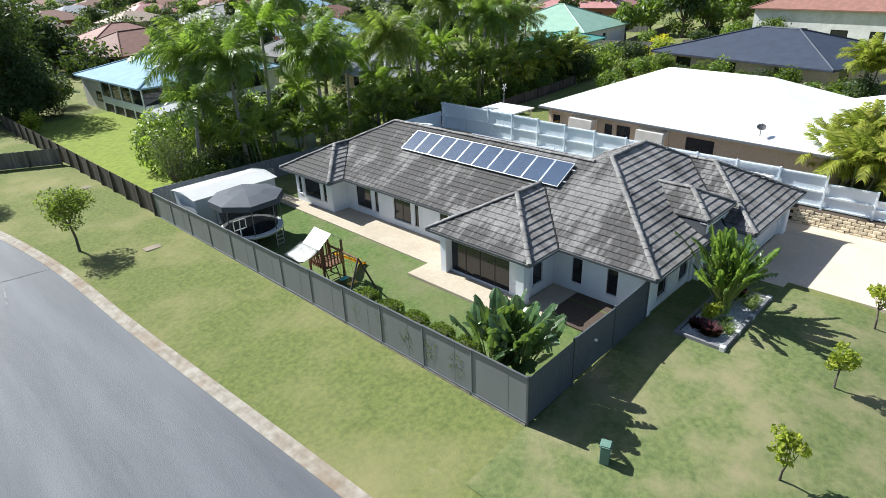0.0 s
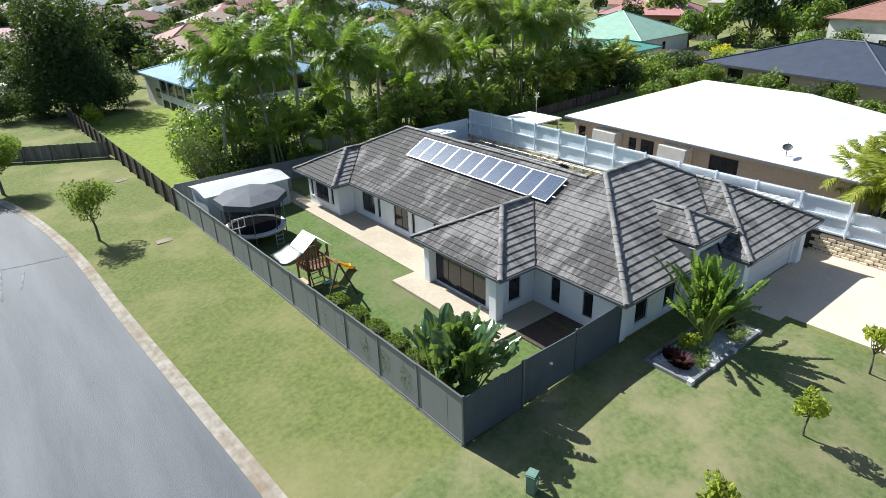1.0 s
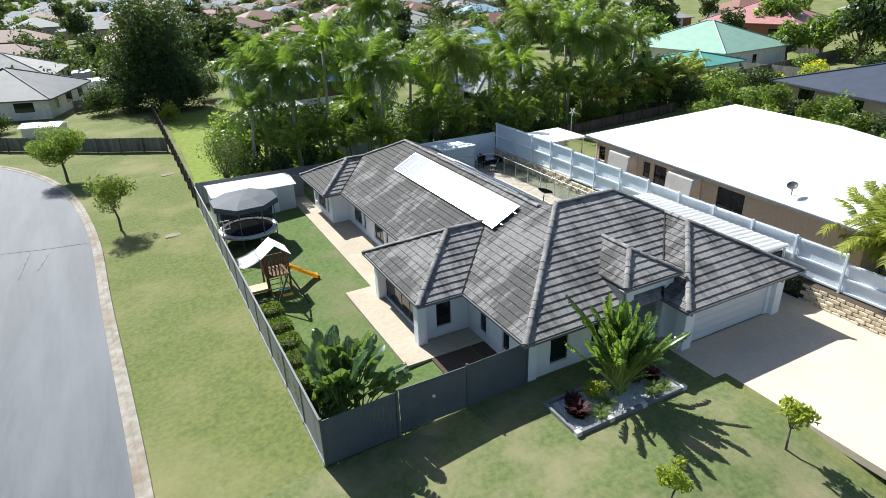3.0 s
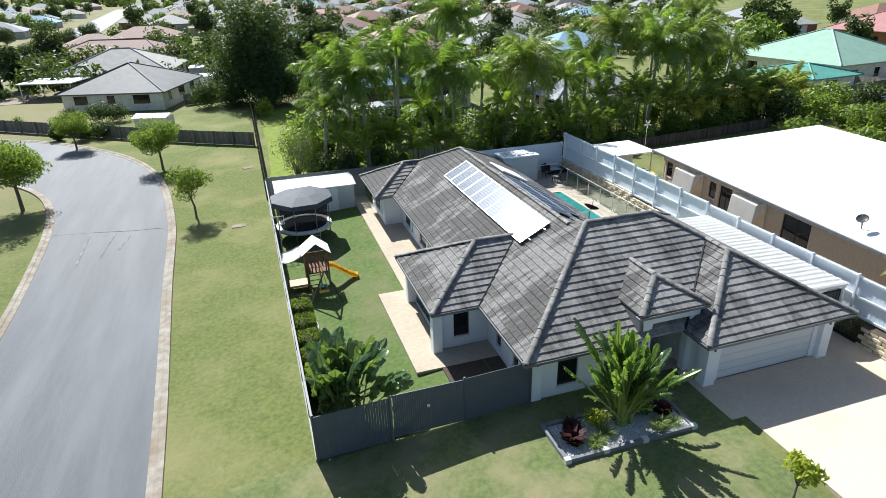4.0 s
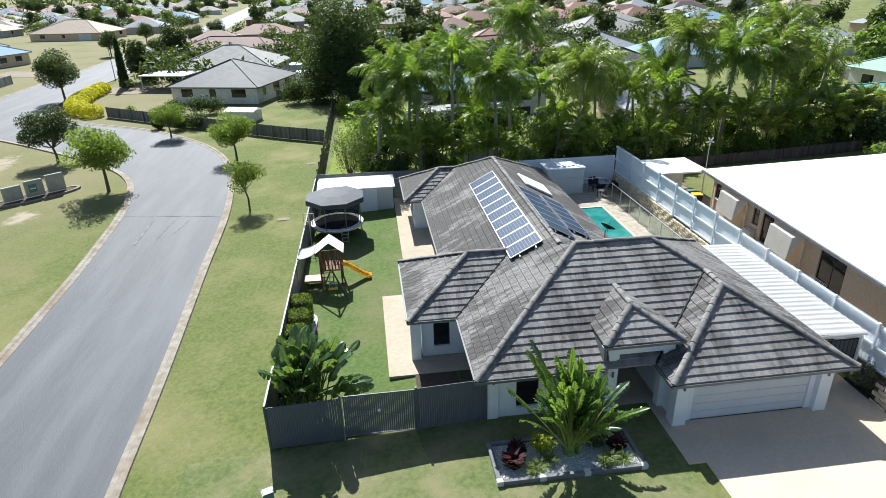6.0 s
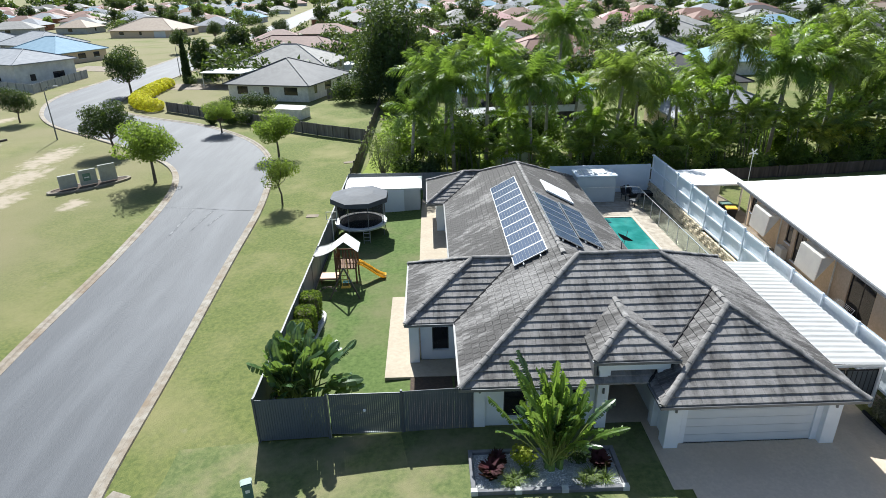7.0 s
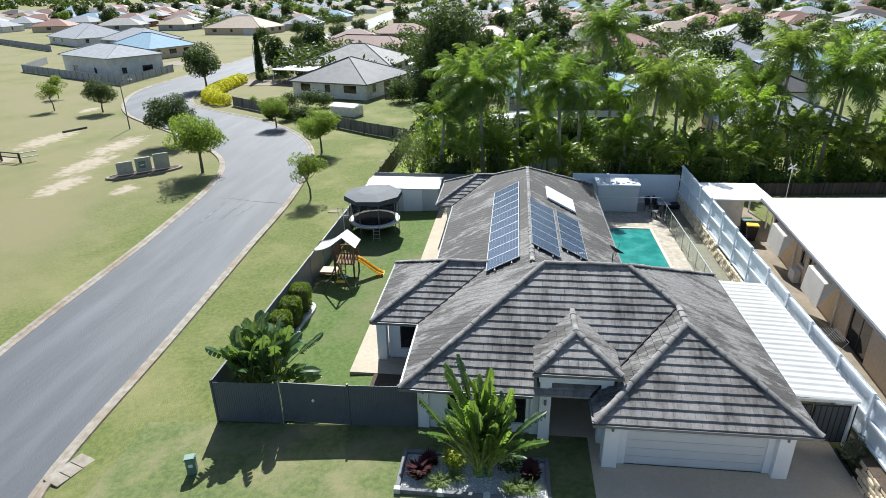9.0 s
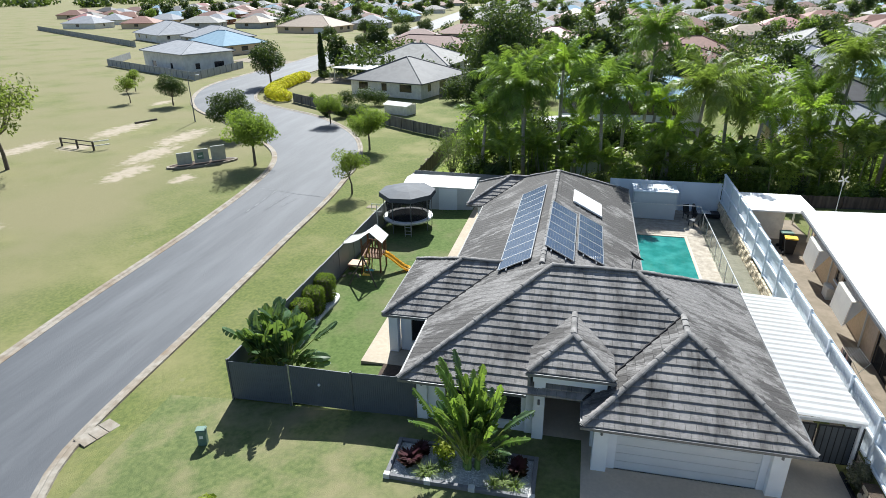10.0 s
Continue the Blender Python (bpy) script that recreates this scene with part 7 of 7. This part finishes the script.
# ---- houses of the neighbourhood ----
ROOFS = {
    "slate": mat("slate_roof", (0.125, 0.127, 0.132), (0.08, 0.082, 0.087), scale=1.2, rough=0.7, c=(0.13, 0.13, 0.135), scale2=0.3),
    "white": mat("pale_roof", (0.37, 0.36, 0.34), (0.29, 0.28, 0.265), scale=1, rough=0.85, spec=0.2),
    "red": mat("red_roof", (0.2, 0.105, 0.085), (0.15, 0.08, 0.065), scale=1.4, rough=0.75),
    "pink": mat("faded_red_roof", (0.4, 0.19, 0.18), (0.33, 0.15, 0.145), scale=1, rough=0.6),
    "brown": mat("brown_roof", (0.2, 0.095, 0.07), (0.15, 0.07, 0.05), scale=1.4, rough=0.75),
    "beige": mat("beige_roof", (0.34, 0.27, 0.2), (0.28, 0.21, 0.16), scale=1.2, rough=0.75),
    "blue": mat("pale_blue_roof", (0.25, 0.37, 0.46), (0.21, 0.32, 0.41), scale=0.8, rough=0.85, spec=0.2),
    "navy": mat("dark_blue_roof", (0.04, 0.05, 0.075), (0.03, 0.038, 0.06), scale=1.2, rough=0.6),
    "green": mat("pale_green_roof", (0.27, 0.42, 0.32), (0.23, 0.36, 0.28), scale=1, rough=0.5),
    "teal": mat("teal_roof", (0.1, 0.3, 0.25), (0.08, 0.25, 0.21), scale=1, rough=0.5),
    "grey": mat("light_grey_roof", (0.33, 0.34, 0.36), (0.26, 0.27, 0.29), scale=1, rough=0.85, spec=0.2),
    "dark": mat("charcoal_roof", (0.06, 0.058, 0.06), (0.045, 0.043, 0.045), scale=1.2, rough=0.7),
    "terracotta": mat("terracotta_roof", (0.27, 0.13, 0.1), (0.2, 0.1, 0.075), scale=1.5, rough=0.75),
}
WALLS = {"cream": M_cream, "brick": M_brick, "sand": M_creambrick, "white": mat("off_white_wall", (0.68, 0.67, 0.64), None, scale=1, rough=0.8), "grey": mat("grey_wall", (0.42, 0.42, 0.41), None, scale=1, rough=0.8)}
NAMES = {"slate": "slate grey", "white": "pale", "red": "dull red", "pink": "faded red", "brown": "brown", "beige": "beige", "blue": "pale blue", "navy": "dark blue", "green": "pale green", "teal": "teal", "grey": "light grey", "dark": "charcoal", "terracotta": "terracotta"}
WNAMES = {"cream": "cream", "brick": "red brick", "sand": "tan brick", "white": "off-white", "grey": "grey"}


def far_house(x, y, L, W, turn, roof, wall, eave_z=2.4, z=None, slope=0.42, wing=0, courses=0, windows=3, garage=True, plain=False):
    """A suburban house: walls with windows, a hip roof with caps and perhaps a wing."""
    z = ground_z(x, y) if z is None else z
    h = thing("suburban_house", (x, y, z), f"single-storey {WNAMES[wall]} house with a {NAMES[roof]} hip roof", "house", "houses of the neighbourhood", turn=turn)
    o = 0.55
    x0, x1, y0, y1 = -L / 2, L / 2, -W / 2, W / 2
    bm = bmesh.new()
    r0, r1, zt = hip_roof(bm, x0 - o, x1 + o, y0 - o, y1 + o, eave_z, slope)
    part("roof", bm, ROOFS[roof], h)
    cs = [(x0 - o, y0 - o), (x1 + o, y0 - o), (x1 + o, y1 + o), (x0 - o, y1 + o)]
    ends = [r0, r1, r1, r0] if L > W else [r0, r0, r1, r1]
    for c, e in ([] if plain else list(zip(cs, ends)) + [(None, None)]):
        bm = bmesh.new()
        if c:
            tube(bm, [(*c, eave_z + 0.02), (*e, zt + 0.03)], [0.1, 0.1], 5)
        else:
            tube(bm, [(*r0, zt + 0.03), (*r1, zt + 0.031)], [0.1, 0.1], 5)
        part("ridge", bm, ROOFS[roof], h)
    for i, (a, b) in enumerate((((x0, y0), (x1, y0)), ((x1, y0), (x1, y1)), ((x1, y1), (x0, y1)), ((x0, y1), (x0, y0)))):
        ln = math.dist(a, b)
        holes = []
        if i in ((0, 1) if plain else (0, 1, 3)):
            n = windows
            for k in range(n):
                c = ln * (k + 0.6) / (n + 0.3)
                w = (0.9, 0.5, 1.1)[(k + i) % 3]
                if garage and i == 0 and k == n - 1:
                    holes.append((c - 2.2, min(c + 2.2, ln - 0.3), 0.05, 2.1))
                else:
                    holes.append((c - w, c + w, 0.9, 2.05))
        m = wall_with_holes(h, a, b, -0.5, eave_z - 0.1, holes, 0.2, WALLS[wall])
        for q in holes:
            if q[2] < 0.5:
                bm = bmesh.new()
                box(bm, q[0], q[1], 0.06, 0.1, q[2], q[3], m)
                part("garage_door", bm, M_garage, h)
            else:
                bm = bmesh.new()
                box(bm, q[0], q[1], 0.06, 0.09, q[2], q[3], m)
                wn_ = part("window", bm, M_glass, h)
                if plain:
                    continue
                bm = bmesh.new()
                box(bm, q[0] - 0.05, q[1] + 0.05, -0.02, 0.05, q[2] - 0.08, q[2], m)
                part("sill", bm, M_trim, wn_)
    if wing:
        bm = bmesh.new()
        hip_roof(bm, x0 + 1 - o, x0 + 1 + wing, y0 - 4 - o, y0 + wing / 2 + 1, eave_z, slope)
        part("wing_roof", bm, ROOFS[roof], h)
        bm = bmesh.new()
        box(bm, x0 + 1, x0 + wing + 0.4, y0 - 4, y0 - 0.004, -0.5, eave_z - 0.15)
        part("wing_wall", bm, WALLS[wall], h)
    return h


far_house(-15.2, 80.9, 13.2, 13.8, -17, "slate", "cream", windows=3, garage=False)
far_house(-19.5, 103.5, 17, 14, -8, "white", "white")
far_house(-24, 131, 24, 12, -20, "red", "sand")
far_house(-70.8, 102.6, 18, 11, -29, "grey", "white", eave_z=4.0, windows=2, garage=False, slope=0.32)
far_house(-83, 137, 17, 14, -20, "blue", "sand", eave_z=2.6)
far_house(-128, 178, 24, 17, -35, "grey", "white")
far_house(-92, 218, 24, 17, -10, "beige", "sand")
far_house(-101, 163, 20, 14, -30, "grey", "grey")
blue_house = far_house(18.3, 64.5, 16, 16.5, 2, "blue", "cream", eave_z=3.6, windows=2, garage=False, slope=0.3)
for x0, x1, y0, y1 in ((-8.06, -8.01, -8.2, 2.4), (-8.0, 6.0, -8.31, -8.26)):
    # no opening here: a dark sheet on the wall paints the verandah's shade
    part("verandah_opening", rbox(x0, x1, y0, y1, 1.75, 3.4, 0.004), M_glass, blue_house, "dark sheet on the wall standing in for verandah shade")
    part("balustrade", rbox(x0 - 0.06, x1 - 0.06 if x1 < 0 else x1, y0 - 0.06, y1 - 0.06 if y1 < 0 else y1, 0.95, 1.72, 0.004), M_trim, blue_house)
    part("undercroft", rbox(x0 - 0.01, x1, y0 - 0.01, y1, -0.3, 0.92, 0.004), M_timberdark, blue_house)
for k in range(5):
    part("verandah_post", rbox(-8.2, -8.08, -8.3 + k * 2.65, -8.18 + k * 2.65, -0.3, 3.4, 0.006), M_trim, blue_house)
far_house(29, 106, 19, 13, 25, "brown", "sand")
far_house(13.5, 131, 15, 11, 10, "blue", "white")
far_house(36, 131, 15, 12, 0, "terracotta", "cream")
far_house(57.4, 11.6, 14, 18, -13, "navy", "sand", windows=3, garage=False, slope=0.3)
far_house(77, 51, 15, 16, 5, "green", "cream", eave_z=2.8)
far_house(63, 41, 7, 8, 5, "teal", "white", eave_z=2.5, slope=0.25, windows=1, garage=False)
far_house(96, 14, 16, 20, -8, "terracotta", "white", eave_z=4.6, windows=4)
far_house(122, 74, 16, 20, 10, "pink", "brick", eave_z=3.0)
far_house(52, 107, 13, 13, 10, "grey", "brick")
far_house(68, 148, 21, 17, 5, "white", "cream")
far_house(42, 71, 14, 14, 5, "dark", "cream")
far_house(38.0, 48.5, 12, 10, 0, "grey", "sand", eave_z=2.3)
far_house(4, 160, 15, 13, 5, "pink", "cream")
for x, y, ln, wd, turn, roof_, wall_ in ((96, 100, 15, 12, 8, "grey", "cream"), (128, 112, 16, 12, -6, "white", "brick"), (150, 92, 15, 13, 4, "beige", "sand"), (88, 128, 16, 12, 12, "brown", "cream"), (114, 138, 15, 12, 0, "dark", "white"), (146, 138, 16, 12, 5, "grey", "sand"), (172, 118, 16, 13, -8, "terracotta", "cream"), (60, 92, 14, 11, 5, "blue", "cream"), (150, 60, 15, 14, 6, "grey", "white"), (182, 84, 16, 13, 3, "white", "sand"), (150, 28, 16, 14, -6, "beige", "cream")):
    far_house(x, y, ln, wd, turn, roof_, wall_, windows=2, plain=True)
cpt = thing("carport", (-27.5, 91, -0.15), "white flat-roofed carport beside the corner house", "carport", turn=-17)
part("roof", rbox(-4, 4, -3, 3, 2.35, 2.5, 0.02), M_whiteroof, cpt)
for sx in (-3.7, 3.7):
    for sy in (-2.7, 2.7):
        part("post", rbox(sx - 0.06, sx + 0.06, sy - 0.06, sy + 0.06, 0, 2.35, 0.01), M_cream, cpt)
paving("far_drive", [(-42, 88), (-27, 86), (-27, 92), (-42, 95)], -0.2, -0.1, M_paledirt, "pale concrete drive of the corner house")
paving("far_drive_opposite", [(-70, 118), (-54.5, 112), (-54, 119), (-70, 126)], -0.2, -0.1, M_paledirt, "pale concrete drive across the far road")
paling_fence((-94, 105.8), (-59, 86.6), 1.5, "grey paling fence round the pale-roofed house", material=M_palepaling)
paling_fence((-59, 86.6), (-59.8, 105.6), 1.5, "grey paling fence beside the far road", material=M_palepaling)
paling_fence((-100, 121), (-94, 105.8), 1.5, "grey paling fence at the side of the pale-roofed house", material=M_palepaling)
paling_fence((-230, 225), (-121, 150), 1.7, "long grey paling fence along the park", material=M_palepaling)

paling_fence((-8.5, 74.5), (-0.6, 77.0), 1.5, "grey paling fence between back gardens", material=M_greypaling)
paling_fence((-11.0, 93.0), (3.0, 97.0), 1.5, "grey paling fence between back gardens", material=M_greypaling)
paling_fence((58, 33.5), (96, 41.0), 1.6, "grey paling fence between the rising lots", material=M_greypaling)
paling_fence((70, 24.0), (74, 66.0), 1.5, "grey paling fence between the rising lots", material=M_greypaling)
paling_fence((98, 46.0), (98, 92.0), 1.5, "grey paling fence between the rising lots", material=M_greypaling)

# the rest of the suburb: rows of houses and trees
kinds = ["grey", "white", "red", "beige", "slate", "brown", "grey", "blue", "dark", "pink", "grey", "terracotta", "brown"]
walls_ = ["cream", "sand", "white", "brick", "grey"]
taken = [(o.location.x, o.location.y) for o in scene.objects if o.name.startswith("suburban_house")]
q = random.Random(91)
far_trees = [tree_meshes(71, 7, 3.0, 1.6, 1500, 0.4, L_dark, 0.2, 0.9, 12), tree_meshes(72, 6, 2.6, 1.4, 1300, 0.36, L_tree, 0.18, 0.85, 12), tree_meshes(73, 9, 2.6, 2.2, 1300, 0.4, L_dark, 0.2, 1.1, 12)]
for row in range(15):
    for col in range(26):
        x = -330 + col * 27 + q.uniform(-3, 3) + (row % 2) * 9
        y = 150 + row * 30 + q.uniform(-4, 4)
        road_x = -50 - 0.1 * max(0, y - 215)
        if abs(x - road_x) < 17 or (x < -70 and y < 215 - 0.1 * x) or x > 40 + y * 0.66 or x < -0.95 * y:
            continue
        if any(math.dist((x, y), t) < 20 for t in taken):
            continue
        far_house(x, y, q.uniform(13, 18), q.uniform(10, 13), q.choice((0, 5, -8, 12)), q.choice(kinds), q.choice(walls_), windows=1 if y > 200 else 2, garage=False, plain=True)
        taken.append((x, y))
for k in range(560):
    x, y = q.uniform(-260, 260), q.uniform(88, 600)
    if any(math.dist((x, y), t) < 10.5 for t in taken) or -62 - 0.1 * max(0, y - 215) < x < -36 - 0.1 * max(0, y - 215) or (x < -58 and y < 190 - x * 0.4) or x > 30 + y * 0.66 or x < -0.95 * y:
        continue
    plant_tree(q.choice(far_trees), x, y, "rounded garden tree among the far roofs", q.uniform(0, 360), q.uniform(0.7, 1.3), group="far garden trees")
bm = bmesh.new()
for k in range(1500):
    y = 92 + 420 * q.random() ** 1.3
    x = q.uniform(-0.55 * y, 40 + y * 0.62)
    if any(math.dist((x, y), t) < 8.5 for t in taken) or -64 - 0.1 * max(0, y - 215) < x < -36 - 0.1 * max(0, y - 215) or (x < -58 and y < 190 - x * 0.4):
        continue
    w = q.uniform(1.3, 3.2)
    for c in range(4):
        leaf_cloud(bm, 34, (x + q.uniform(-w, w) * 0.6, y + q.uniform(-w, w) * 0.6, w * q.uniform(0.5, 1.3)), (w * 0.8, w * 0.8, w * 0.75), 0.5, q, 0.3)
tagged(part("garden_greenery", bm, L_dark), "dark garden trees and hedges between the far roofs", "trees", kind="stuff")
bm = bmesh.new()
for k in range(260):
    x, y = q.uniform(-900, 900), q.uniform(560, 1100)
    w = q.uniform(8, 16)
    leaf_cloud(bm, 70, (x, y, w * 0.35), (w, w, w * 0.55), 3.0, q, 0.4)
tagged(part("far_woods", bm, L_dark), "dark line of distant trees beyond the suburb", "woods", kind="stuff")
for x, y in ((-38.5, 127), (-39.8, 163), (-40, 190), (-58, 150), (-60, 185)):
    plant_tree(darkt, x, y, "street tree along the far road", x * 7, 1.15, group="far street trees")
for k, (x, y) in enumerate(((58, 27), (62, 29), (56, 33), (74, 32), (78, 36), (70, 30), (46, -3), (43, 22), (44, 17), (44, 12), (44, 7), (43.5, 2))):
    shrub(x, y, 2.0, 1.8, 2.4, 800, 0.2, (L_yellow, L_tree, L_young)[k % 3] if k < 7 else L_tree, "bushy garden shrub on the rising lots", 700 + k)
for k, (x, y, s) in enumerate(((108, 88, 1.0), (138, 78, 1.2), (118, 126, 1.1), (80, 108, 1.0), (135, 48, 1.3), (165, 104, 1.2), (100, 116, 0.9), (160, 74, 1.1), (140, 104, 0.9), (166, 44, 1.4), (76, 62, 1.3), (90, 36, 1.2), (112, 34, 1.5), (98, 30, 1.2), (84, 70, 1.3), (60, 62, 1.1), (120, 70, 1.5), (70, 80, 1.2), (25, 84, 0.9), (36, 84, 0.8), (8, 92, 1.0), (45, 92, 1.0), (-3, 98, 0.8), (5, 108, 0.9))):
    plant_tree(far_trees[k % 3], x, y, "large garden tree between the roofs", k * 50, s, group="garden trees")
# the bright lawn behind the timber fence, hedges on the rising lots, a pale shed among the palms
M_limelawn = mat("bright_lawn", (0.205, 0.25, 0.045), (0.14, 0.185, 0.034), scale=2.0, rough=0.95, bump=0.7, bump_scale=14, spec=0.15)
bm = bmesh.new()
vs = [[bm.verts.new((x, y, ground_z(x, y) + 0.02)) for x in (0.3, 4.0, 7.0, 10.0, 13.0)] for y in (29.0, 34.0, 40.0, 45, 50, 55, 60, 66)]
for r, s in zip(vs, vs[1:]):
    for i in range(4):
        bm.faces.new((r[i], r[i + 1], s[i + 1], s[i]))
tagged(part("lawn", bm, M_limelawn), "bright lime green mown lawn of a back yard", "lawn", kind="structure")
for k in range(16):
    x, y = 83 + (k % 8) * 2.1, 30 - (k % 8) * 4.2 + (k // 8) * 7
    shrub(x + (k // 8) * 8, y, 2.6, 2.6, 2.2 + 0.8 * (k % 3), 900, 0.24, (L_dark, L_tree, L_hedge)[k % 3], "broad clipped hedge plant on the rising lots", 800 + k, group="hedges on the rising lots")
for k, (x, y, s) in enumerate(((91, 42, 1.2), (101, 34, 1.2), (118, 24, 1.3), (92, 33, 1.1), (96, 62, 0.8), (126, 36, 1.5), (110, 8, 1.2), (104, 14, 0.9), (130, 14, 1.4), (86, 44, 1.0))):
    plant_tree(far_trees[(k + 1) % 3], x, y, "leafy garden tree on the rising lots", k * 70, s, group="garden trees on the rise")
for x, y, turn, w in ((13.7, 33.6, 8, 2.2), (22.0, 38.6, -4, 4.4), (11.4, 51.6, 25, 5.6), (-4.6, 88.5, -12, 4.2), (-6.4, 101.0, -8, 5.0)):
    sh = thing("garden_shed", (x, y, ground_z(x, y)), "small white sheet-metal shed in a back garden", "shed", turn=turn)
    bm = bmesh.new()
    box(bm, -w / 2, w / 2, -1.1, 1.1, 0.0, 2.0)
    part("body", bm, M_shed, sh)
    bm = bmesh.new()
    vs = [bm.verts.new(p) for p in ((-w / 2 - 0.1, -1.2, 2.02), (w / 2 + 0.1, -1.2, 2.02), (w / 2 + 0.1, 0, 2.35), (-w / 2 - 0.1, 0, 2.35), (w / 2 + 0.1, 1.2, 2.02), (-w / 2 - 0.1, 1.2, 2.02))]
    bm.faces.new(vs[:4])
    bm.faces.new((vs[3], vs[2], vs[4], vs[5]))
    bmesh.ops.solidify(bm, geom=bm.faces[:], thickness=0.03)
    part("roof", bm, M_whiteroof, sh)
    bm = bmesh.new()
    box(bm, -0.45, 0.45, -1.14, -1.104, 0.05, 1.85)
    part("door", bm, M_shed, sh)
for k, (x, y, w) in enumerate(((-18.0, 57.6, 1.5), (-16.0, 57.9, 1.6), (-20.6, 58.4, 1.0))):
    shrub(x, y, w, w, 1.9, 1300, 0.14, L_dark, "dense dark garden shrub behind the paling fence", 870 + k, group="garden shrubs behind the paling fence")
for k in range(13):
    x, y = 50.4 - 0.48 * k + rnd.uniform(-0.4, 0.4), 24 - k * 2.1
    shrub(x, y, 1.6, 1.5, 2.2 + 0.5 * (k % 3), 1300, 0.16, (L_hedge, L_tree, L_hedge, L_dark)[k % 4], "rough green hedge plant along the rear boundary", 880 + k, group="hedge along the rear boundary")
for k, (x, y, w, h) in enumerate(((46.5, 28.0, 2.4, 4.2), (50, 27.5, 2.2, 3.4), (53.5, 29, 2.4, 4.0), (57, 27, 2.0, 3.0), (49, 31.5, 2.6, 5.2))):
    shrub(x, y, w, w, h, 2200, 0.18, (L_dark, L_cane, L_tree)[k % 3], "dense leafy green bush beside the palms", 900 + k, group="bushes beside the palms", lumps=12)
for k, (x, y, w) in enumerate(((-2.2, 69.5, 2.6), (2.4, 66.5, 2.4), (5.0, 69.5, 2.6), (-5.5, 71.5, 2.4), (7.5, 74, 2.6), (2.0, 74.5, 3.2))):
    shrub(x, y, w, w, 4.2, 2200, 0.17, L_dark, "dense dark bush at the foot of the large tree", 910 + k, group="bushes below the large tree", lumps=12)

# ---- pieces: blocks of the retaining wall and the tiles nearest to the camera ----
bm = bmesh.new()
box(bm, 0, 0.14, 0, 0.38, 0, 0.165)
bmesh.ops.bevel(bm, geom=bm.edges[:], offset=0.025, segments=1, affect='EDGES')
block_mesh = mesh_of("block", bm)
block_mesh.materials.append(M_block)
for c in range(6):
    y = -8.0 - (0.2 if c % 2 else 0)
    while y < 26.0:
        front = y < 0.1
        if -1.0 < y < 0.1:
            y += 0.4
            continue
        z = (0.03 if front else 0.2) + c * 0.175
        if z < (0.9 if front else wall_top(y)) - 0.1 and (front or y > 9.3):
            ob = part("block", block_mesh, None, retaining)
            ob.location = ((-0.54 if front else -0.09) + 0.02 * math.sin(y * 9 + c) + (0.03 * c if front else 0), y, z)
        y += 0.4

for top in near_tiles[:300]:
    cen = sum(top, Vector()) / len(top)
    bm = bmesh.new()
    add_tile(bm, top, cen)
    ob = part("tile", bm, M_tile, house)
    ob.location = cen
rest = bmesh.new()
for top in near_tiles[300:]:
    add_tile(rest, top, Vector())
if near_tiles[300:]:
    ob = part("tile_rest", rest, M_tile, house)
    ob["kind"] = "stuff"
